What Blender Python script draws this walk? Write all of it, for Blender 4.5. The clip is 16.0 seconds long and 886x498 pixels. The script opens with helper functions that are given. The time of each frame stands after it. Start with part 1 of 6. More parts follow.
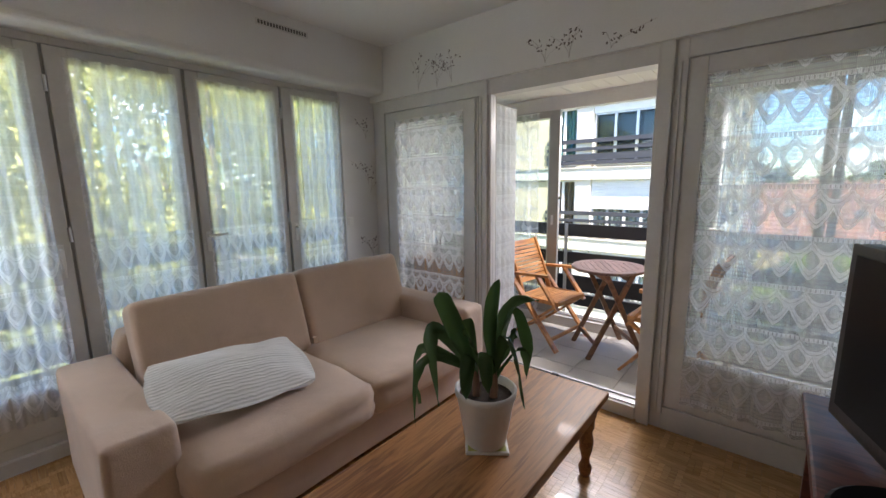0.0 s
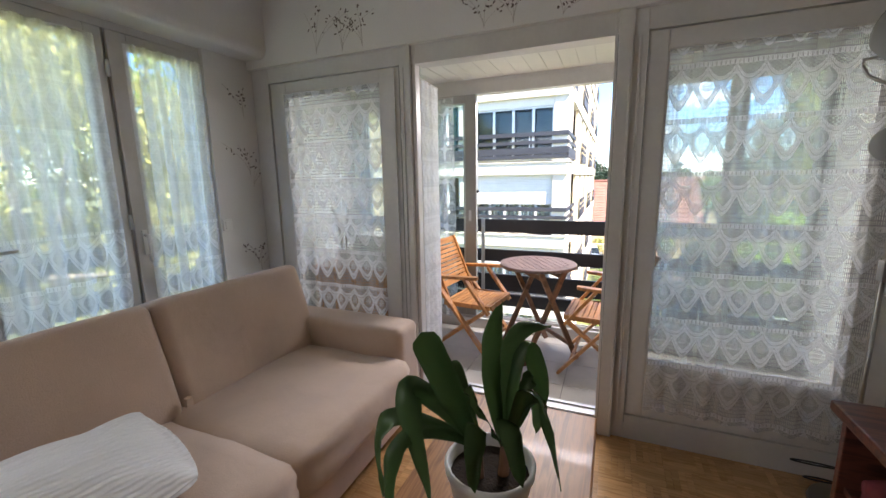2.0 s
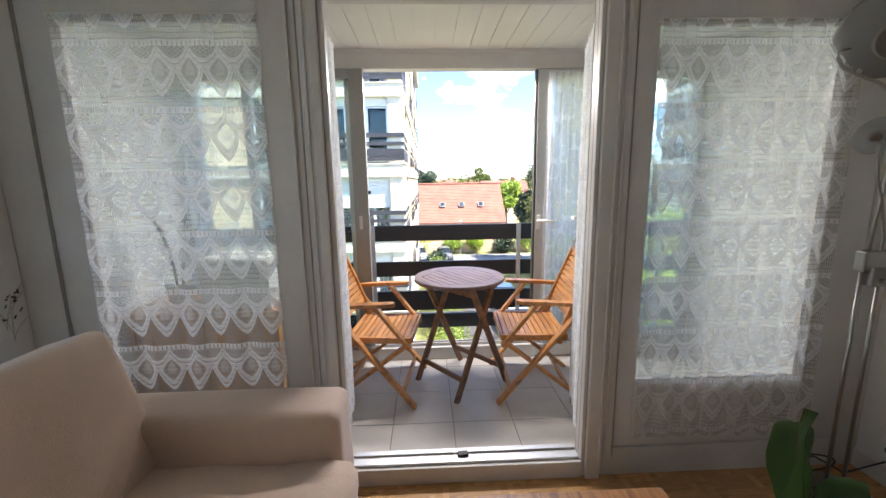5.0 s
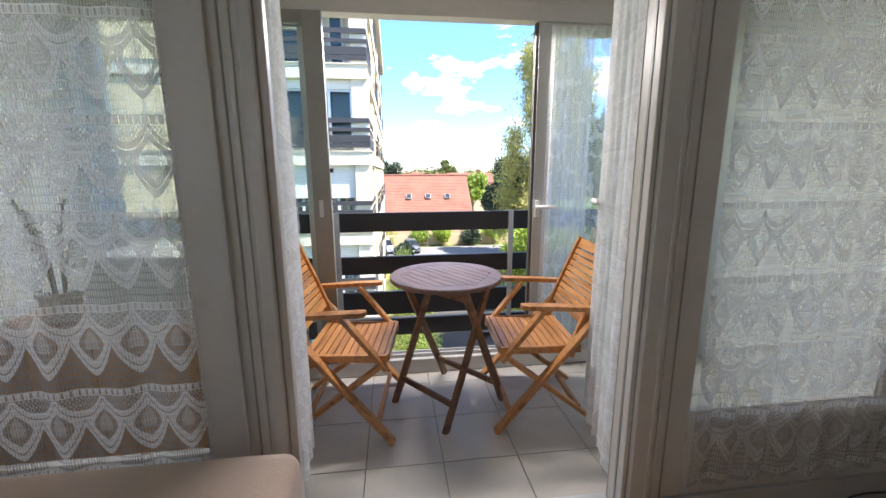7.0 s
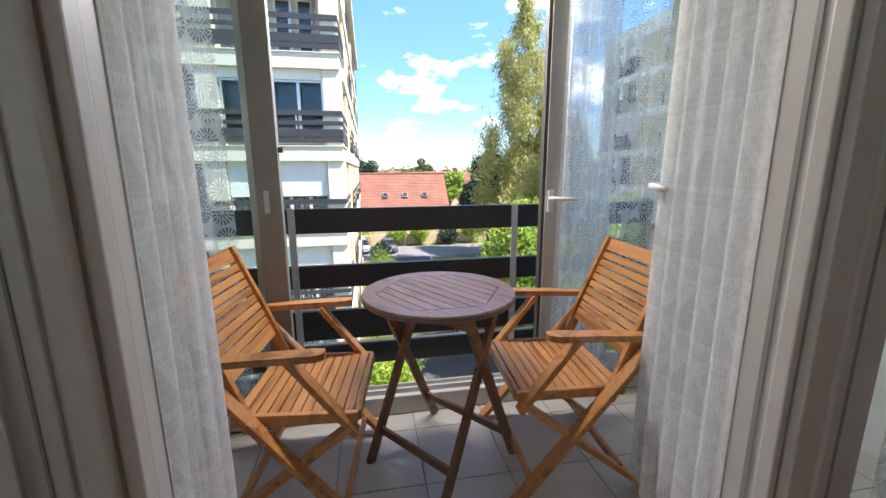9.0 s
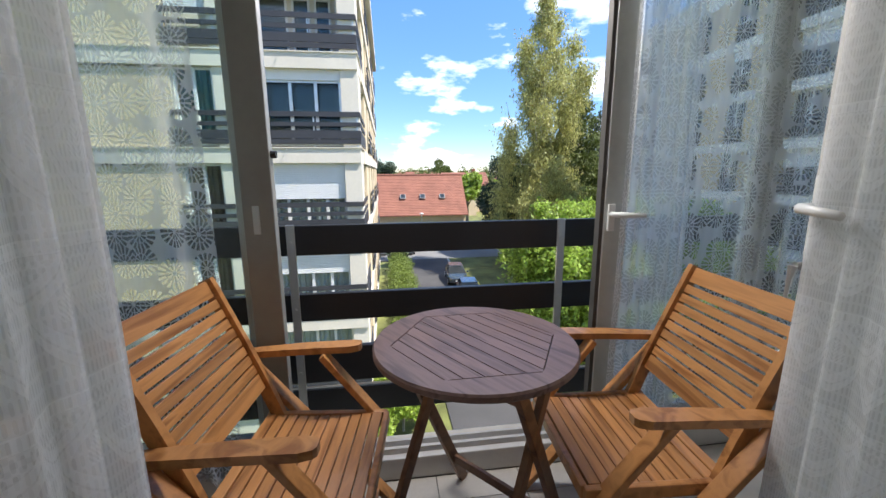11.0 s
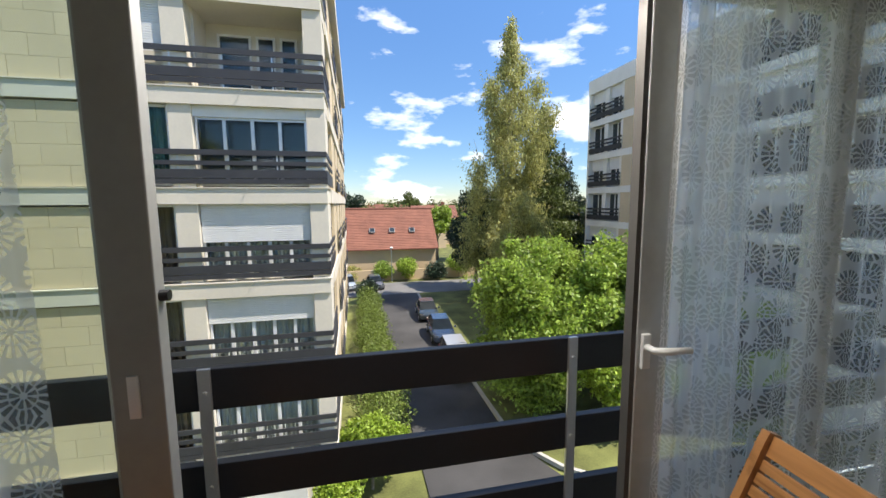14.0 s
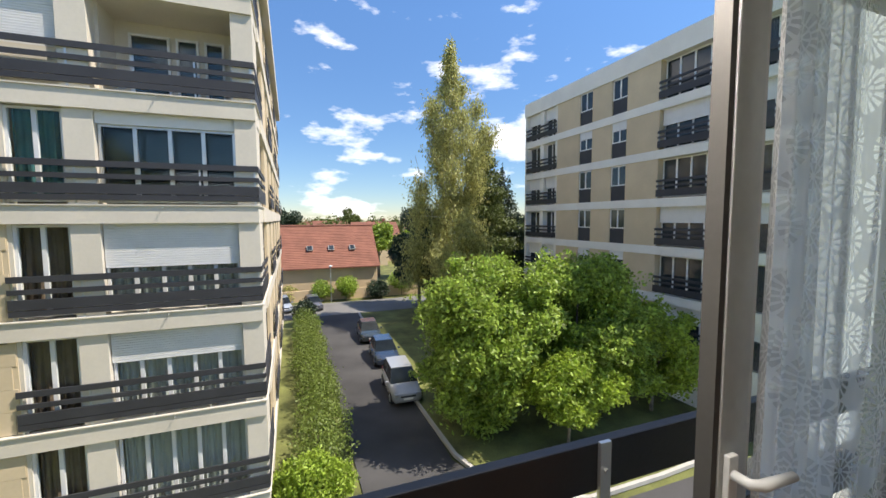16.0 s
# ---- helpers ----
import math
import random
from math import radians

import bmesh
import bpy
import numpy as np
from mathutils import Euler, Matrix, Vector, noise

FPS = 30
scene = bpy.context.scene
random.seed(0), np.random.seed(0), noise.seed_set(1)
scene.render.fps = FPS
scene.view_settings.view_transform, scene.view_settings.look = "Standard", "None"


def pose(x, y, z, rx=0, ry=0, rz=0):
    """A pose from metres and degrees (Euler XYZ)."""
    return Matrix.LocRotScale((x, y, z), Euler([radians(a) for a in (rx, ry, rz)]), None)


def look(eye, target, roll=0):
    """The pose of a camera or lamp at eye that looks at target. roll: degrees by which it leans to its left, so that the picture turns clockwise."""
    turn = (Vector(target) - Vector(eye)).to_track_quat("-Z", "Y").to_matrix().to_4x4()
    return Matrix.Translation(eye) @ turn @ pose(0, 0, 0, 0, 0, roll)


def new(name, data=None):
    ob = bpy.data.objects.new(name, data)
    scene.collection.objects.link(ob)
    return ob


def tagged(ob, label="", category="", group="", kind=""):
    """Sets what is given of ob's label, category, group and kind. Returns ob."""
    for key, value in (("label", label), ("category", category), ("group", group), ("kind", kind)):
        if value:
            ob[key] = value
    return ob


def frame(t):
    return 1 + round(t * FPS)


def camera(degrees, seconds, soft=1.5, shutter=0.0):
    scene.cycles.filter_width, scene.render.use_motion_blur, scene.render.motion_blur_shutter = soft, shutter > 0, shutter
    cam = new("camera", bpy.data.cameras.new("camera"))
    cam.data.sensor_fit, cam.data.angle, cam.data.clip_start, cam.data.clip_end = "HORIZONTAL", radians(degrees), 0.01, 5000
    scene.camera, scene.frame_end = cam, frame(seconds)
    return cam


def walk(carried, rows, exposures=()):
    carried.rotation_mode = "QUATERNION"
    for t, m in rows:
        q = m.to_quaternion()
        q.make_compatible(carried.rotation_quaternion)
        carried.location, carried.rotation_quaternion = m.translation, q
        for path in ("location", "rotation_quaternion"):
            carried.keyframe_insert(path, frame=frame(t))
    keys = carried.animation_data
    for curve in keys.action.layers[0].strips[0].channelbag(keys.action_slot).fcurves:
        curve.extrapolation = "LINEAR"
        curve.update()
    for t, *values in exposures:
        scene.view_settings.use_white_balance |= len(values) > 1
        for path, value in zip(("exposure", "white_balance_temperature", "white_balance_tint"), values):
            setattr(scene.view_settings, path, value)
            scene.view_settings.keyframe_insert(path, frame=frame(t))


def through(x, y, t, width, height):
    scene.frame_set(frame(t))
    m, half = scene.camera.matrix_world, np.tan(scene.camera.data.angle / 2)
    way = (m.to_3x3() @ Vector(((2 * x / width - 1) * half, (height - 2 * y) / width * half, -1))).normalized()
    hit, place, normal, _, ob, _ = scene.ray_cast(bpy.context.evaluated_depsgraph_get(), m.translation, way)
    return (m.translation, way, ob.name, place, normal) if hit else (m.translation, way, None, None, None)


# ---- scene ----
cam = camera(96.2, 16.0)
PATH = [
    (0, (1.156, 0.527, 1.5), (-0.118, 2.035, 1.174), -0.9),
    (0.5, (1.015, 0.562, 1.5), (-0.137, 2.164, 1.172), -0.9),
    (1, (0.892, 0.646, 1.478), (-0.142, 2.326, 1.149), -0.8),
    (1.5, (0.734, 0.73, 1.473), (-0.173, 2.481, 1.14), -1.0),
    (2, (0.597, 0.818, 1.457), (-0.17, 2.632, 1.109), -1.0),
    (2.5, (0.443, 0.866, 1.466), (-0.169, 2.739, 1.124), -0.8),
    (3, (0.28, 0.909, 1.477), (-0.16, 2.831, 1.143), -0.8),
    (3.5, (0.137, 0.991, 1.462), (-0.198, 2.931, 1.109), -0.6),
    (4, (0.019, 1.132, 1.454), (-0.199, 3.086, 1.09), -0.8),
    (4.5, (-0.061, 1.26, 1.435), (-0.135, 3.227, 1.082), -0.9),
    (5, (-0.135, 1.397, 1.419), (-0.057, 3.366, 1.075), -0.9),
    (7.5, (-0.207, 2.085, 1.296), (0.065, 4.026, 0.893), -0.3),
    (8, (-0.205, 2.248, 1.265), (0.117, 4.177, 0.848), -0.3),
    (8.5, (-0.196, 2.388, 1.244), (0.173, 4.314, 0.851), -0.3),
    (11, (-0.176, 2.921, 1.274), (0.1, 4.865, 0.89), -0.4),
    (11.5, (-0.189, 2.993, 1.314), (0.145, 4.934, 0.97), -0.4),
    (12, (-0.188, 3.077, 1.344), (0.225, 5.007, 1.02), -0.5),
    (12.5, (-0.175, 3.174, 1.401), (0.301, 5.096, 1.115), -0.5),
    (13, (-0.152, 3.272, 1.451), (0.319, 5.199, 1.194), -0.2),
    (13.5, (-0.137, 3.329, 1.507), (0.295, 5.266, 1.256), -0.3),
    (14, (-0.131, 3.404, 1.539), (0.299, 5.344, 1.309), -0.4),
    (14.5, (-0.116, 3.515, 1.566), (0.341, 5.454, 1.392), -0.4),
    (15, (-0.108, 3.658, 1.588), (0.396, 5.586, 1.419), -0.3),
    (15.5, (-0.116, 3.791, 1.601), (0.483, 5.692, 1.434), -0.3),
    (16, (-0.112, 3.891, 1.628), (0.602, 5.753, 1.477), -0.3),
]
walk(cam, [(t, look(eye, target, roll)) for t, eye, target, roll in PATH],
     exposures=[(0, 2.7, 6550, 17.5), (4, 2.82, 6650, 17), (5, 2.7, 6600, 16), (7.5, 2.25, 6550, 15), (8.5, 2.1, 6600, 14.5), (11, 1.46, 6450, 12.5), (12.5, 1.26, 6600, 11.5), (16, 0.98, 7000, 12.5)])

# ---- light ----
SUN = Vector((0.50, -0.24, 0.83)).normalized()
world = bpy.data.worlds.new("sky")
scene.world = world
world.use_nodes = True
wn, wl = world.node_tree.nodes, world.node_tree.links
wn.clear()
w_out, w_bg, w_sky = wn.new("ShaderNodeOutputWorld"), wn.new("ShaderNodeBackground"), wn.new("ShaderNodeTexSky")
w_sky.sky_type, w_sky.sun_disc = "NISHITA", False
w_sky.sun_elevation = math.asin(SUN.z)
w_sky.sun_rotation = math.atan2(SUN.x, SUN.y)
w_sky.air_density, w_sky.dust_density, w_sky.ozone_density = 0.85, 0.0, 5.0
w_bg.inputs["Strength"].default_value = 0.14
# scattered fair-weather clouds
w_tc, w_map = wn.new("ShaderNodeTexCoord"), wn.new("ShaderNodeMapping")
w_map.inputs["Scale"].default_value = (1.0, 1.0, 2.6)
w_map.inputs["Location"].default_value = (0.2, 0.55, 0.13)
w_n = wn.new("ShaderNodeTexNoise")
w_n.inputs["Scale"].default_value, w_n.inputs["Detail"].default_value, w_n.inputs["Roughness"].default_value = 4.6, 9.0, 0.55
w_r = wn.new("ShaderNodeValToRGB")
w_r.color_ramp.elements[0].position, w_r.color_ramp.elements[1].position = 0.55, 0.665
w_mix = wn.new("ShaderNodeMix")
w_mix.data_type = "RGBA"
w_mix.inputs["B"].default_value = (6.2, 6.4, 6.8, 1)
wl.new(w_tc.outputs["Generated"], w_map.inputs["Vector"])
wl.new(w_map.outputs["Vector"], w_n.inputs["Vector"])
wl.new(w_n.outputs["Fac"], w_r.inputs["Fac"])
wl.new(w_r.outputs["Color"], w_mix.inputs["Factor"])
w_hs = wn.new("ShaderNodeHueSaturation")
w_hs.inputs["Saturation"].default_value = 1.12
wl.new(w_sky.outputs["Color"], w_hs.inputs["Color"])
w_up, w_low, w_pale = wn.new("ShaderNodeSeparateXYZ"), wn.new("ShaderNodeMapRange"), wn.new("ShaderNodeVectorMath")
w_low.inputs["From Min"].default_value, w_low.inputs["From Max"].default_value = 0.0, 0.45
w_low.inputs["To Min"].default_value, w_low.inputs["To Max"].default_value = 0.45, 0.9
w_pale.operation = "SCALE"
wl.new(w_tc.outputs["Generated"], w_up.inputs["Vector"])
wl.new(w_up.outputs["Z"], w_low.inputs["Value"])
wl.new(w_hs.outputs["Color"], w_pale.inputs[0])
wl.new(w_low.outputs["Result"], w_pale.inputs["Scale"])
wl.new(w_pale.outputs["Vector"], w_mix.inputs["A"])
wl.new(w_mix.outputs["Result"], w_bg.inputs["Color"])
wl.new(w_bg.outputs["Background"], w_out.inputs["Surface"])
sun = new("sun", bpy.data.lights.new("sun", "SUN"))
sun.data.energy, sun.data.angle, sun.data.color = 3.6, radians(0.6), (1.0, 0.96, 0.89)
sun.matrix_world = look(SUN * 60, (0, 0, 0))


def opening_fill(at, toward, width, height, watts):
    """An added fill lamp in a window's opening, on top of the sky's light."""
    d = bpy.data.lights.new("opening_fill", "AREA")
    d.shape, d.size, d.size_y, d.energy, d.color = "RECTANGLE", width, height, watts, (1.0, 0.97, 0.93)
    new("opening_fill", d).matrix_world = look(at, toward)


# Added fill lamp in the row's unseen first window, to brighten the living room.
opening_fill((-1.90, 0.0, 1.6), (1.6, 0.9, 0.7), 0.5, 1.2, 3.6)
# Added fill strip at the loggia window's head, aimed down to brighten the loggia.
opening_fill((0.06, 4.47, 2.12), (0.06, 4.05, 0.5), 1.15, 0.13, 8.5)


# ---- materials ----
def node_mat(name):
    m = bpy.data.materials.new(name)
    m.use_nodes = True
    return m, m.node_tree.nodes, m.node_tree.links, m.node_tree.nodes["Principled BSDF"]


def paint(name, color, rough=0.6, vary=0.12, scale=3.0, bump=0.15, fine=60.0, metal=0.0, spread=0.0, stretch=(1, 1, 1), sheen=0.0):
    """A surface with stains, grain and relief; spread varies it from piece to piece."""
    m, n, l, b = node_mat(name)
    tc, mp = n.new("ShaderNodeTexCoord"), n.new("ShaderNodeMapping")
    mp.inputs["Scale"].default_value = stretch
    l.new(tc.outputs["Object"], mp.inputs["Vector"])
    big, small = n.new("ShaderNodeTexNoise"), n.new("ShaderNodeTexNoise")
    big.inputs["Scale"].default_value, small.inputs["Scale"].default_value = scale, fine
    big.inputs["Detail"].default_value, small.inputs["Detail"].default_value = 5, 3
    l.new(mp.outputs["Vector"], big.inputs["Vector"])
    l.new(mp.outputs["Vector"], small.inputs["Vector"])
    add = n.new("ShaderNodeMath")
    add.operation = "MULTIPLY_ADD"
    add.inputs[1].default_value = 0.4
    l.new(small.outputs["Fac"], add.inputs[0])
    l.new(big.outputs["Fac"], add.inputs[2])
    mr = n.new("ShaderNodeMapRange")
    mr.inputs["From Min"].default_value, mr.inputs["From Max"].default_value = 0.45, 0.95
    mr.inputs["To Min"].default_value, mr.inputs["To Max"].default_value = 1 - vary, 1 + vary
    l.new(add.outputs[0], mr.inputs["Value"])
    last = mr.outputs["Result"]
    if spread:
        info, sp, mul = n.new("ShaderNodeObjectInfo"), n.new("ShaderNodeMapRange"), n.new("ShaderNodeMath")
        geo, pick = n.new("ShaderNodeNewGeometry"), n.new("ShaderNodeMath")
        pick.operation = "ADD"
        fr = n.new("ShaderNodeMath")
        fr.operation = "FRACT"
        l.new(info.outputs["Random"], pick.inputs[0])
        l.new(geo.outputs["Random Per Island"], pick.inputs[1])
        l.new(pick.outputs[0], fr.inputs[0])
        sp.inputs["To Min"].default_value, sp.inputs["To Max"].default_value = 1 - spread, 1 + spread
        l.new(fr.outputs[0], sp.inputs["Value"])
        mul.operation = "MULTIPLY"
        l.new(last, mul.inputs[0])
        l.new(sp.outputs["Result"], mul.inputs[1])
        last = mul.outputs[0]
    sc = n.new("ShaderNodeVectorMath")
    sc.operation = "SCALE"
    sc.inputs[0].default_value = color
    l.new(last, sc.inputs["Scale"])
    l.new(sc.outputs["Vector"], b.inputs["Base Color"])
    b.inputs["Roughness"].default_value, b.inputs["Metallic"].default_value = rough, metal
    b.inputs["Sheen Weight"].default_value = sheen
    if bump:
        bp = n.new("ShaderNodeBump")
        bp.inputs["Strength"].default_value, bp.inputs["Distance"].default_value = bump, 0.004
        l.new(small.outputs["Fac"], bp.inputs["Height"])
        l.new(bp.outputs["Normal"], b.inputs["Normal"])
    return m


def wood(name, dark, light, rough=0.4, grain=(2, 30, 30), spread=0.15, coat=0.0, rings=5.0, turn=0.0):
    """Wood with long grain; grain: the scale of the figure along x, y, z, turned on plan by degrees."""
    m, n, l, b = node_mat(name)
    tc, mp, ns, ramp = n.new("ShaderNodeTexCoord"), n.new("ShaderNodeMapping"), n.new("ShaderNodeTexNoise"), n.new("ShaderNodeValToRGB")
    mp.inputs["Scale"].default_value = grain
    info, geo, ad = n.new("ShaderNodeObjectInfo"), n.new("ShaderNodeNewGeometry"), n.new("ShaderNodeMath")
    ad.operation = "MULTIPLY_ADD"
    ad.inputs[1].default_value = 37.0
    l.new(geo.outputs["Random Per Island"], ad.inputs[0])
    l.new(info.outputs["Random"], ad.inputs[2])
    off = n.new("ShaderNodeVectorMath")
    l.new(tc.outputs["Object"], off.inputs[0])
    l.new(ad.outputs[0], off.inputs[1])
    rot = n.new("ShaderNodeVectorRotate")
    rot.rotation_type = "Z_AXIS"
    rot.inputs["Angle"].default_value = radians(turn)
    l.new(off.outputs[0], rot.inputs["Vector"])
    l.new(rot.outputs["Vector"], mp.inputs["Vector"])
    ns.inputs["Scale"].default_value, ns.inputs["Detail"].default_value, ns.inputs["Distortion"].default_value = 1.0, 8, 0.6
    l.new(mp.outputs["Vector"], ns.inputs["Vector"])
    wv = n.new("ShaderNodeMath")
    wv.operation = "MULTIPLY"
    wv.inputs[1].default_value = rings
    l.new(ns.outputs["Fac"], wv.inputs[0])
    fr = n.new("ShaderNodeMath")
    fr.operation = "PINGPONG"
    fr.inputs[1].default_value = 0.5
    l.new(wv.outputs[0], fr.inputs[0])
    mixf = n.new("ShaderNodeMath")
    mixf.operation = "ADD"
    l.new(fr.outputs[0], mixf.inputs[0])
    l.new(ns.outputs["Fac"], mixf.inputs[1])
    ramp.color_ramp.elements[0].position, ramp.color_ramp.elements[1].position = 0.35, 0.95
    ramp.color_ramp.elements[0].color, ramp.color_ramp.elements[1].color = (*dark, 1), (*light, 1)
    l.new(mixf.outputs[0], ramp.inputs["Fac"])
    sp, sc = n.new("ShaderNodeMapRange"), n.new("ShaderNodeVectorMath")
    f2 = n.new("ShaderNodeMath")
    f2.operation = "FRACT"
    l.new(ad.outputs[0], f2.inputs[0])
    sp.inputs["To Min"].default_value, sp.inputs["To Max"].default_value = 1 - spread, 1 + spread
    l.new(f2.outputs[0], sp.inputs["Value"])
    sc.operation = "SCALE"
    l.new(ramp.outputs["Color"], sc.inputs[0])
    l.new(sp.outputs["Result"], sc.inputs["Scale"])
    l.new(sc.outputs["Vector"], b.inputs["Base Color"])
    b.inputs["Roughness"].default_value, b.inputs["Coat Weight"].default_value = rough, coat
    bp = n.new("ShaderNodeBump")
    bp.inputs["Strength"].default_value, bp.inputs["Distance"].default_value = 0.12, 0.002
    l.new(mixf.outputs[0], bp.inputs["Height"])
    l.new(bp.outputs["Normal"], b.inputs["Normal"])
    return m


def pane_glass(name, tint=(0.93, 0.97, 0.96), gloss=1.0):
    m, n, l, b = node_mat(name)
    out = n["Material Output"]
    tr, gl, fr, mx, sc = n.new("ShaderNodeBsdfTransparent"), n.new("ShaderNodeBsdfGlossy"), n.new("ShaderNodeLayerWeight"), n.new("ShaderNodeMixShader"), n.new("ShaderNodeMath")
    tr.inputs["Color"].default_value = (*tint, 1)
    gl.inputs["Roughness"].default_value = 0.02
    pw = n.new("ShaderNodeMath")
    pw.operation = "POWER"
    pw.inputs[1].default_value = 5.0
    l.new(fr.outputs["Facing"], pw.inputs[0])
    sc.operation = "MULTIPLY_ADD"
    sc.inputs[1].default_value, sc.inputs[2].default_value = 0.6 * gloss, 0.022 * gloss
    l.new(pw.outputs[0], sc.inputs[0])
    l.new(sc.outputs[0], mx.inputs["Fac"])
    l.new(tr.outputs[0], mx.inputs[1])
    l.new(gl.outputs[0], mx.inputs[2])
    l.new(mx.outputs[0], out.inputs["Surface"])
    return m


class Nodes:
    """Short arithmetic on shader values."""

    def __init__(self, n, l):
        self.n, self.l = n, l

    def put(self, value, socket):
        if isinstance(value, (int, float)):
            socket.default_value = value
        else:
            self.l.new(value, socket)

    def do(self, op, a, b=0.0, c=0.0):
        m = self.n.new("ShaderNodeMath")
        m.operation = op
        for value, socket in zip((a, b, c), m.inputs):
            self.put(value, socket)
        return m.outputs[0]


def cloth_shader(m, n, l, opacity, color, through=0.5):
    """Thin woven cloth: part open, part white thread that lets some light through."""
    out = n["Material Output"]
    tr, df, tl, mx, mx2 = n.new("ShaderNodeBsdfTransparent"), n.new("ShaderNodeBsdfDiffuse"), n.new("ShaderNodeBsdfTranslucent"), n.new("ShaderNodeMixShader"), n.new("ShaderNodeMixShader")
    df.inputs["Color"].default_value = tl.inputs["Color"].default_value = (*color, 1)
    mx2.inputs["Fac"].default_value = through
    l.new(df.outputs[0], mx2.inputs[1])
    l.new(tl.outputs[0], mx2.inputs[2])
    l.new(opacity, mx.inputs["Fac"])
    l.new(tr.outputs[0], mx.inputs[1])
    l.new(mx2.outputs[0], mx.inputs[2])
    l.new(mx.outputs[0], out.inputs["Surface"])


def lace(name, row=0.245, cell=0.132, net=0.4, motif=0.9, color=(0.82, 0.83, 0.85), streak=0.22, holes=0.26, plain_above=9.0, through=0.55):
    """Net curtain in rows: a ladder band, dotted half rounds under it, then pointed shields over open mesh."""
    m, n, l, b = node_mat(name)
    q = Nodes(n, l)
    uv, sep = n.new("ShaderNodeUVMap"), n.new("ShaderNodeSeparateXYZ")
    uv.uv_map = "UVMap"
    l.new(uv.outputs["UV"], sep.inputs["Vector"])
    u, v = sep.outputs["X"], sep.outputs["Y"]
    y = q.do("FRACT", q.do("DIVIDE", v, row))
    x = q.do("ABSOLUTE", q.do("SUBTRACT", q.do("FRACT", q.do("DIVIDE", u, cell)), 0.5))
    xh = q.do("ABSOLUTE", q.do("SUBTRACT", q.do("FRACT", q.do("ADD", q.do("DIVIDE", u, cell), 0.5)), 0.5))
    # e: height over the shield's lower outline; e2: over the half round's
    e = q.do("SUBTRACT", y, q.do("MULTIPLY_ADD", q.do("POWER", q.do("MULTIPLY", x, 2.0), 1.55), 0.37, 0.15))
    e2 = q.do("SUBTRACT", y, q.do("MULTIPLY_ADD", q.do("POWER", q.do("MULTIPLY", xh, 2.0), 2.2), 0.22, 0.69))
    under = q.do("LESS_THAN", y, 0.9)
    dense = q.do("MULTIPLY", q.do("MULTIPLY", under, q.do("GREATER_THAN", e, 0.0)), q.do("LESS_THAN", e2, 0.035))
    # the open heart of the shield, with a ribbed palmette in it
    heart_w = q.do("MULTIPLY_ADD", q.do("POWER", q.do("ABSOLUTE", q.do("DIVIDE", q.do("SUBTRACT", y, 0.535), 0.2)), 1.6), -0.3, 0.3)
    heart = q.do("LESS_THAN", x, heart_w)
    palm = q.do("LESS_THAN", x, q.do("MULTIPLY_ADD", heart_w, 0.62, -0.03))
    ribs = q.do("GREATER_THAN", q.do("SINE", q.do("MULTIPLY", q.do("ADD", y, q.do("MULTIPLY", x, -0.8)), 150.0)), -0.1)
    palm = q.do("MULTIPLY", q.do("MULTIPLY", palm, q.do("GREATER_THAN", y, 0.47)), ribs)
    # fine open lines that follow the shield's and the half round's edges
    line = q.do("LESS_THAN", q.do("ABSOLUTE", q.do("SUBTRACT", e, 0.085)), 0.011)
    line2 = q.do("LESS_THAN", q.do("ABSOLUTE", q.do("ADD", e2, 0.045)), 0.009)
    f = q.do("MULTIPLY", dense, q.do("SUBTRACT", 1.0, q.do("MULTIPLY", heart, 0.78)))
    f = q.do("MULTIPLY", f, q.do("SUBTRACT", 1.0, q.do("MULTIPLY", q.do("MAXIMUM", line, line2), 0.7)))
    f = q.do("MAXIMUM", f, q.do("MULTIPLY", q.do("MULTIPLY", dense, palm), 0.85))
    dots = q.do("GREATER_THAN", q.do("MULTIPLY", q.do("SINE", q.do("MULTIPLY", u, 560.0)), q.do("SINE", q.do("MULTIPLY", v, 420.0))), -0.05)
    f = q.do("MAXIMUM", f, q.do("MULTIPLY", q.do("MULTIPLY", q.do("MULTIPLY", under, q.do("GREATER_THAN", e2, 0.035)), dots), 0.5))
    band = q.do("GREATER_THAN", y, 0.905)
    slit = q.do("MULTIPLY", q.do("GREATER_THAN", q.do("SINE", q.do("MULTIPLY", u, 300.0)), 0.6), q.do("LESS_THAN", q.do("ABSOLUTE", q.do("SUBTRACT", y, 0.952)), 0.034))
    f = q.do("MAXIMUM", f, q.do("MULTIPLY", band, q.do("SUBTRACT", 1.0, q.do("MULTIPLY", slit, 0.85))))
    f = q.do("MULTIPLY", f, q.do("MULTIPLY_ADD", q.do("GREATER_THAN", v, plain_above), -0.68, 1.0))
    # mesh of upright slits
    slits = q.do("MULTIPLY", q.do("SINE", q.do("MULTIPLY", u, 800.0)), q.do("MULTIPLY_ADD", q.do("SINE", q.do("MULTIPLY", v, 300.0)), 0.5, 0.5))
    base = q.do("MULTIPLY_ADD", q.do("GREATER_THAN", slits, 0.1), -holes, net + 0.06)
    ns, mp = n.new("ShaderNodeTexNoise"), n.new("ShaderNodeMapping")
    ns.inputs["Scale"].default_value = 1.0
    mp.inputs["Scale"].default_value = (11.0, 0.45, 1.0)
    l.new(uv.outputs["UV"], mp.inputs["Vector"])
    l.new(mp.outputs["Vector"], ns.inputs["Vector"])
    op = q.do("ADD", base, q.do("MULTIPLY", f, motif - net))
    op = q.do("ADD", op, q.do("MULTIPLY_ADD", ns.outputs["Fac"], streak, -0.5 * streak))
    cloth_shader(m, n, l, op, color, through)
    return m


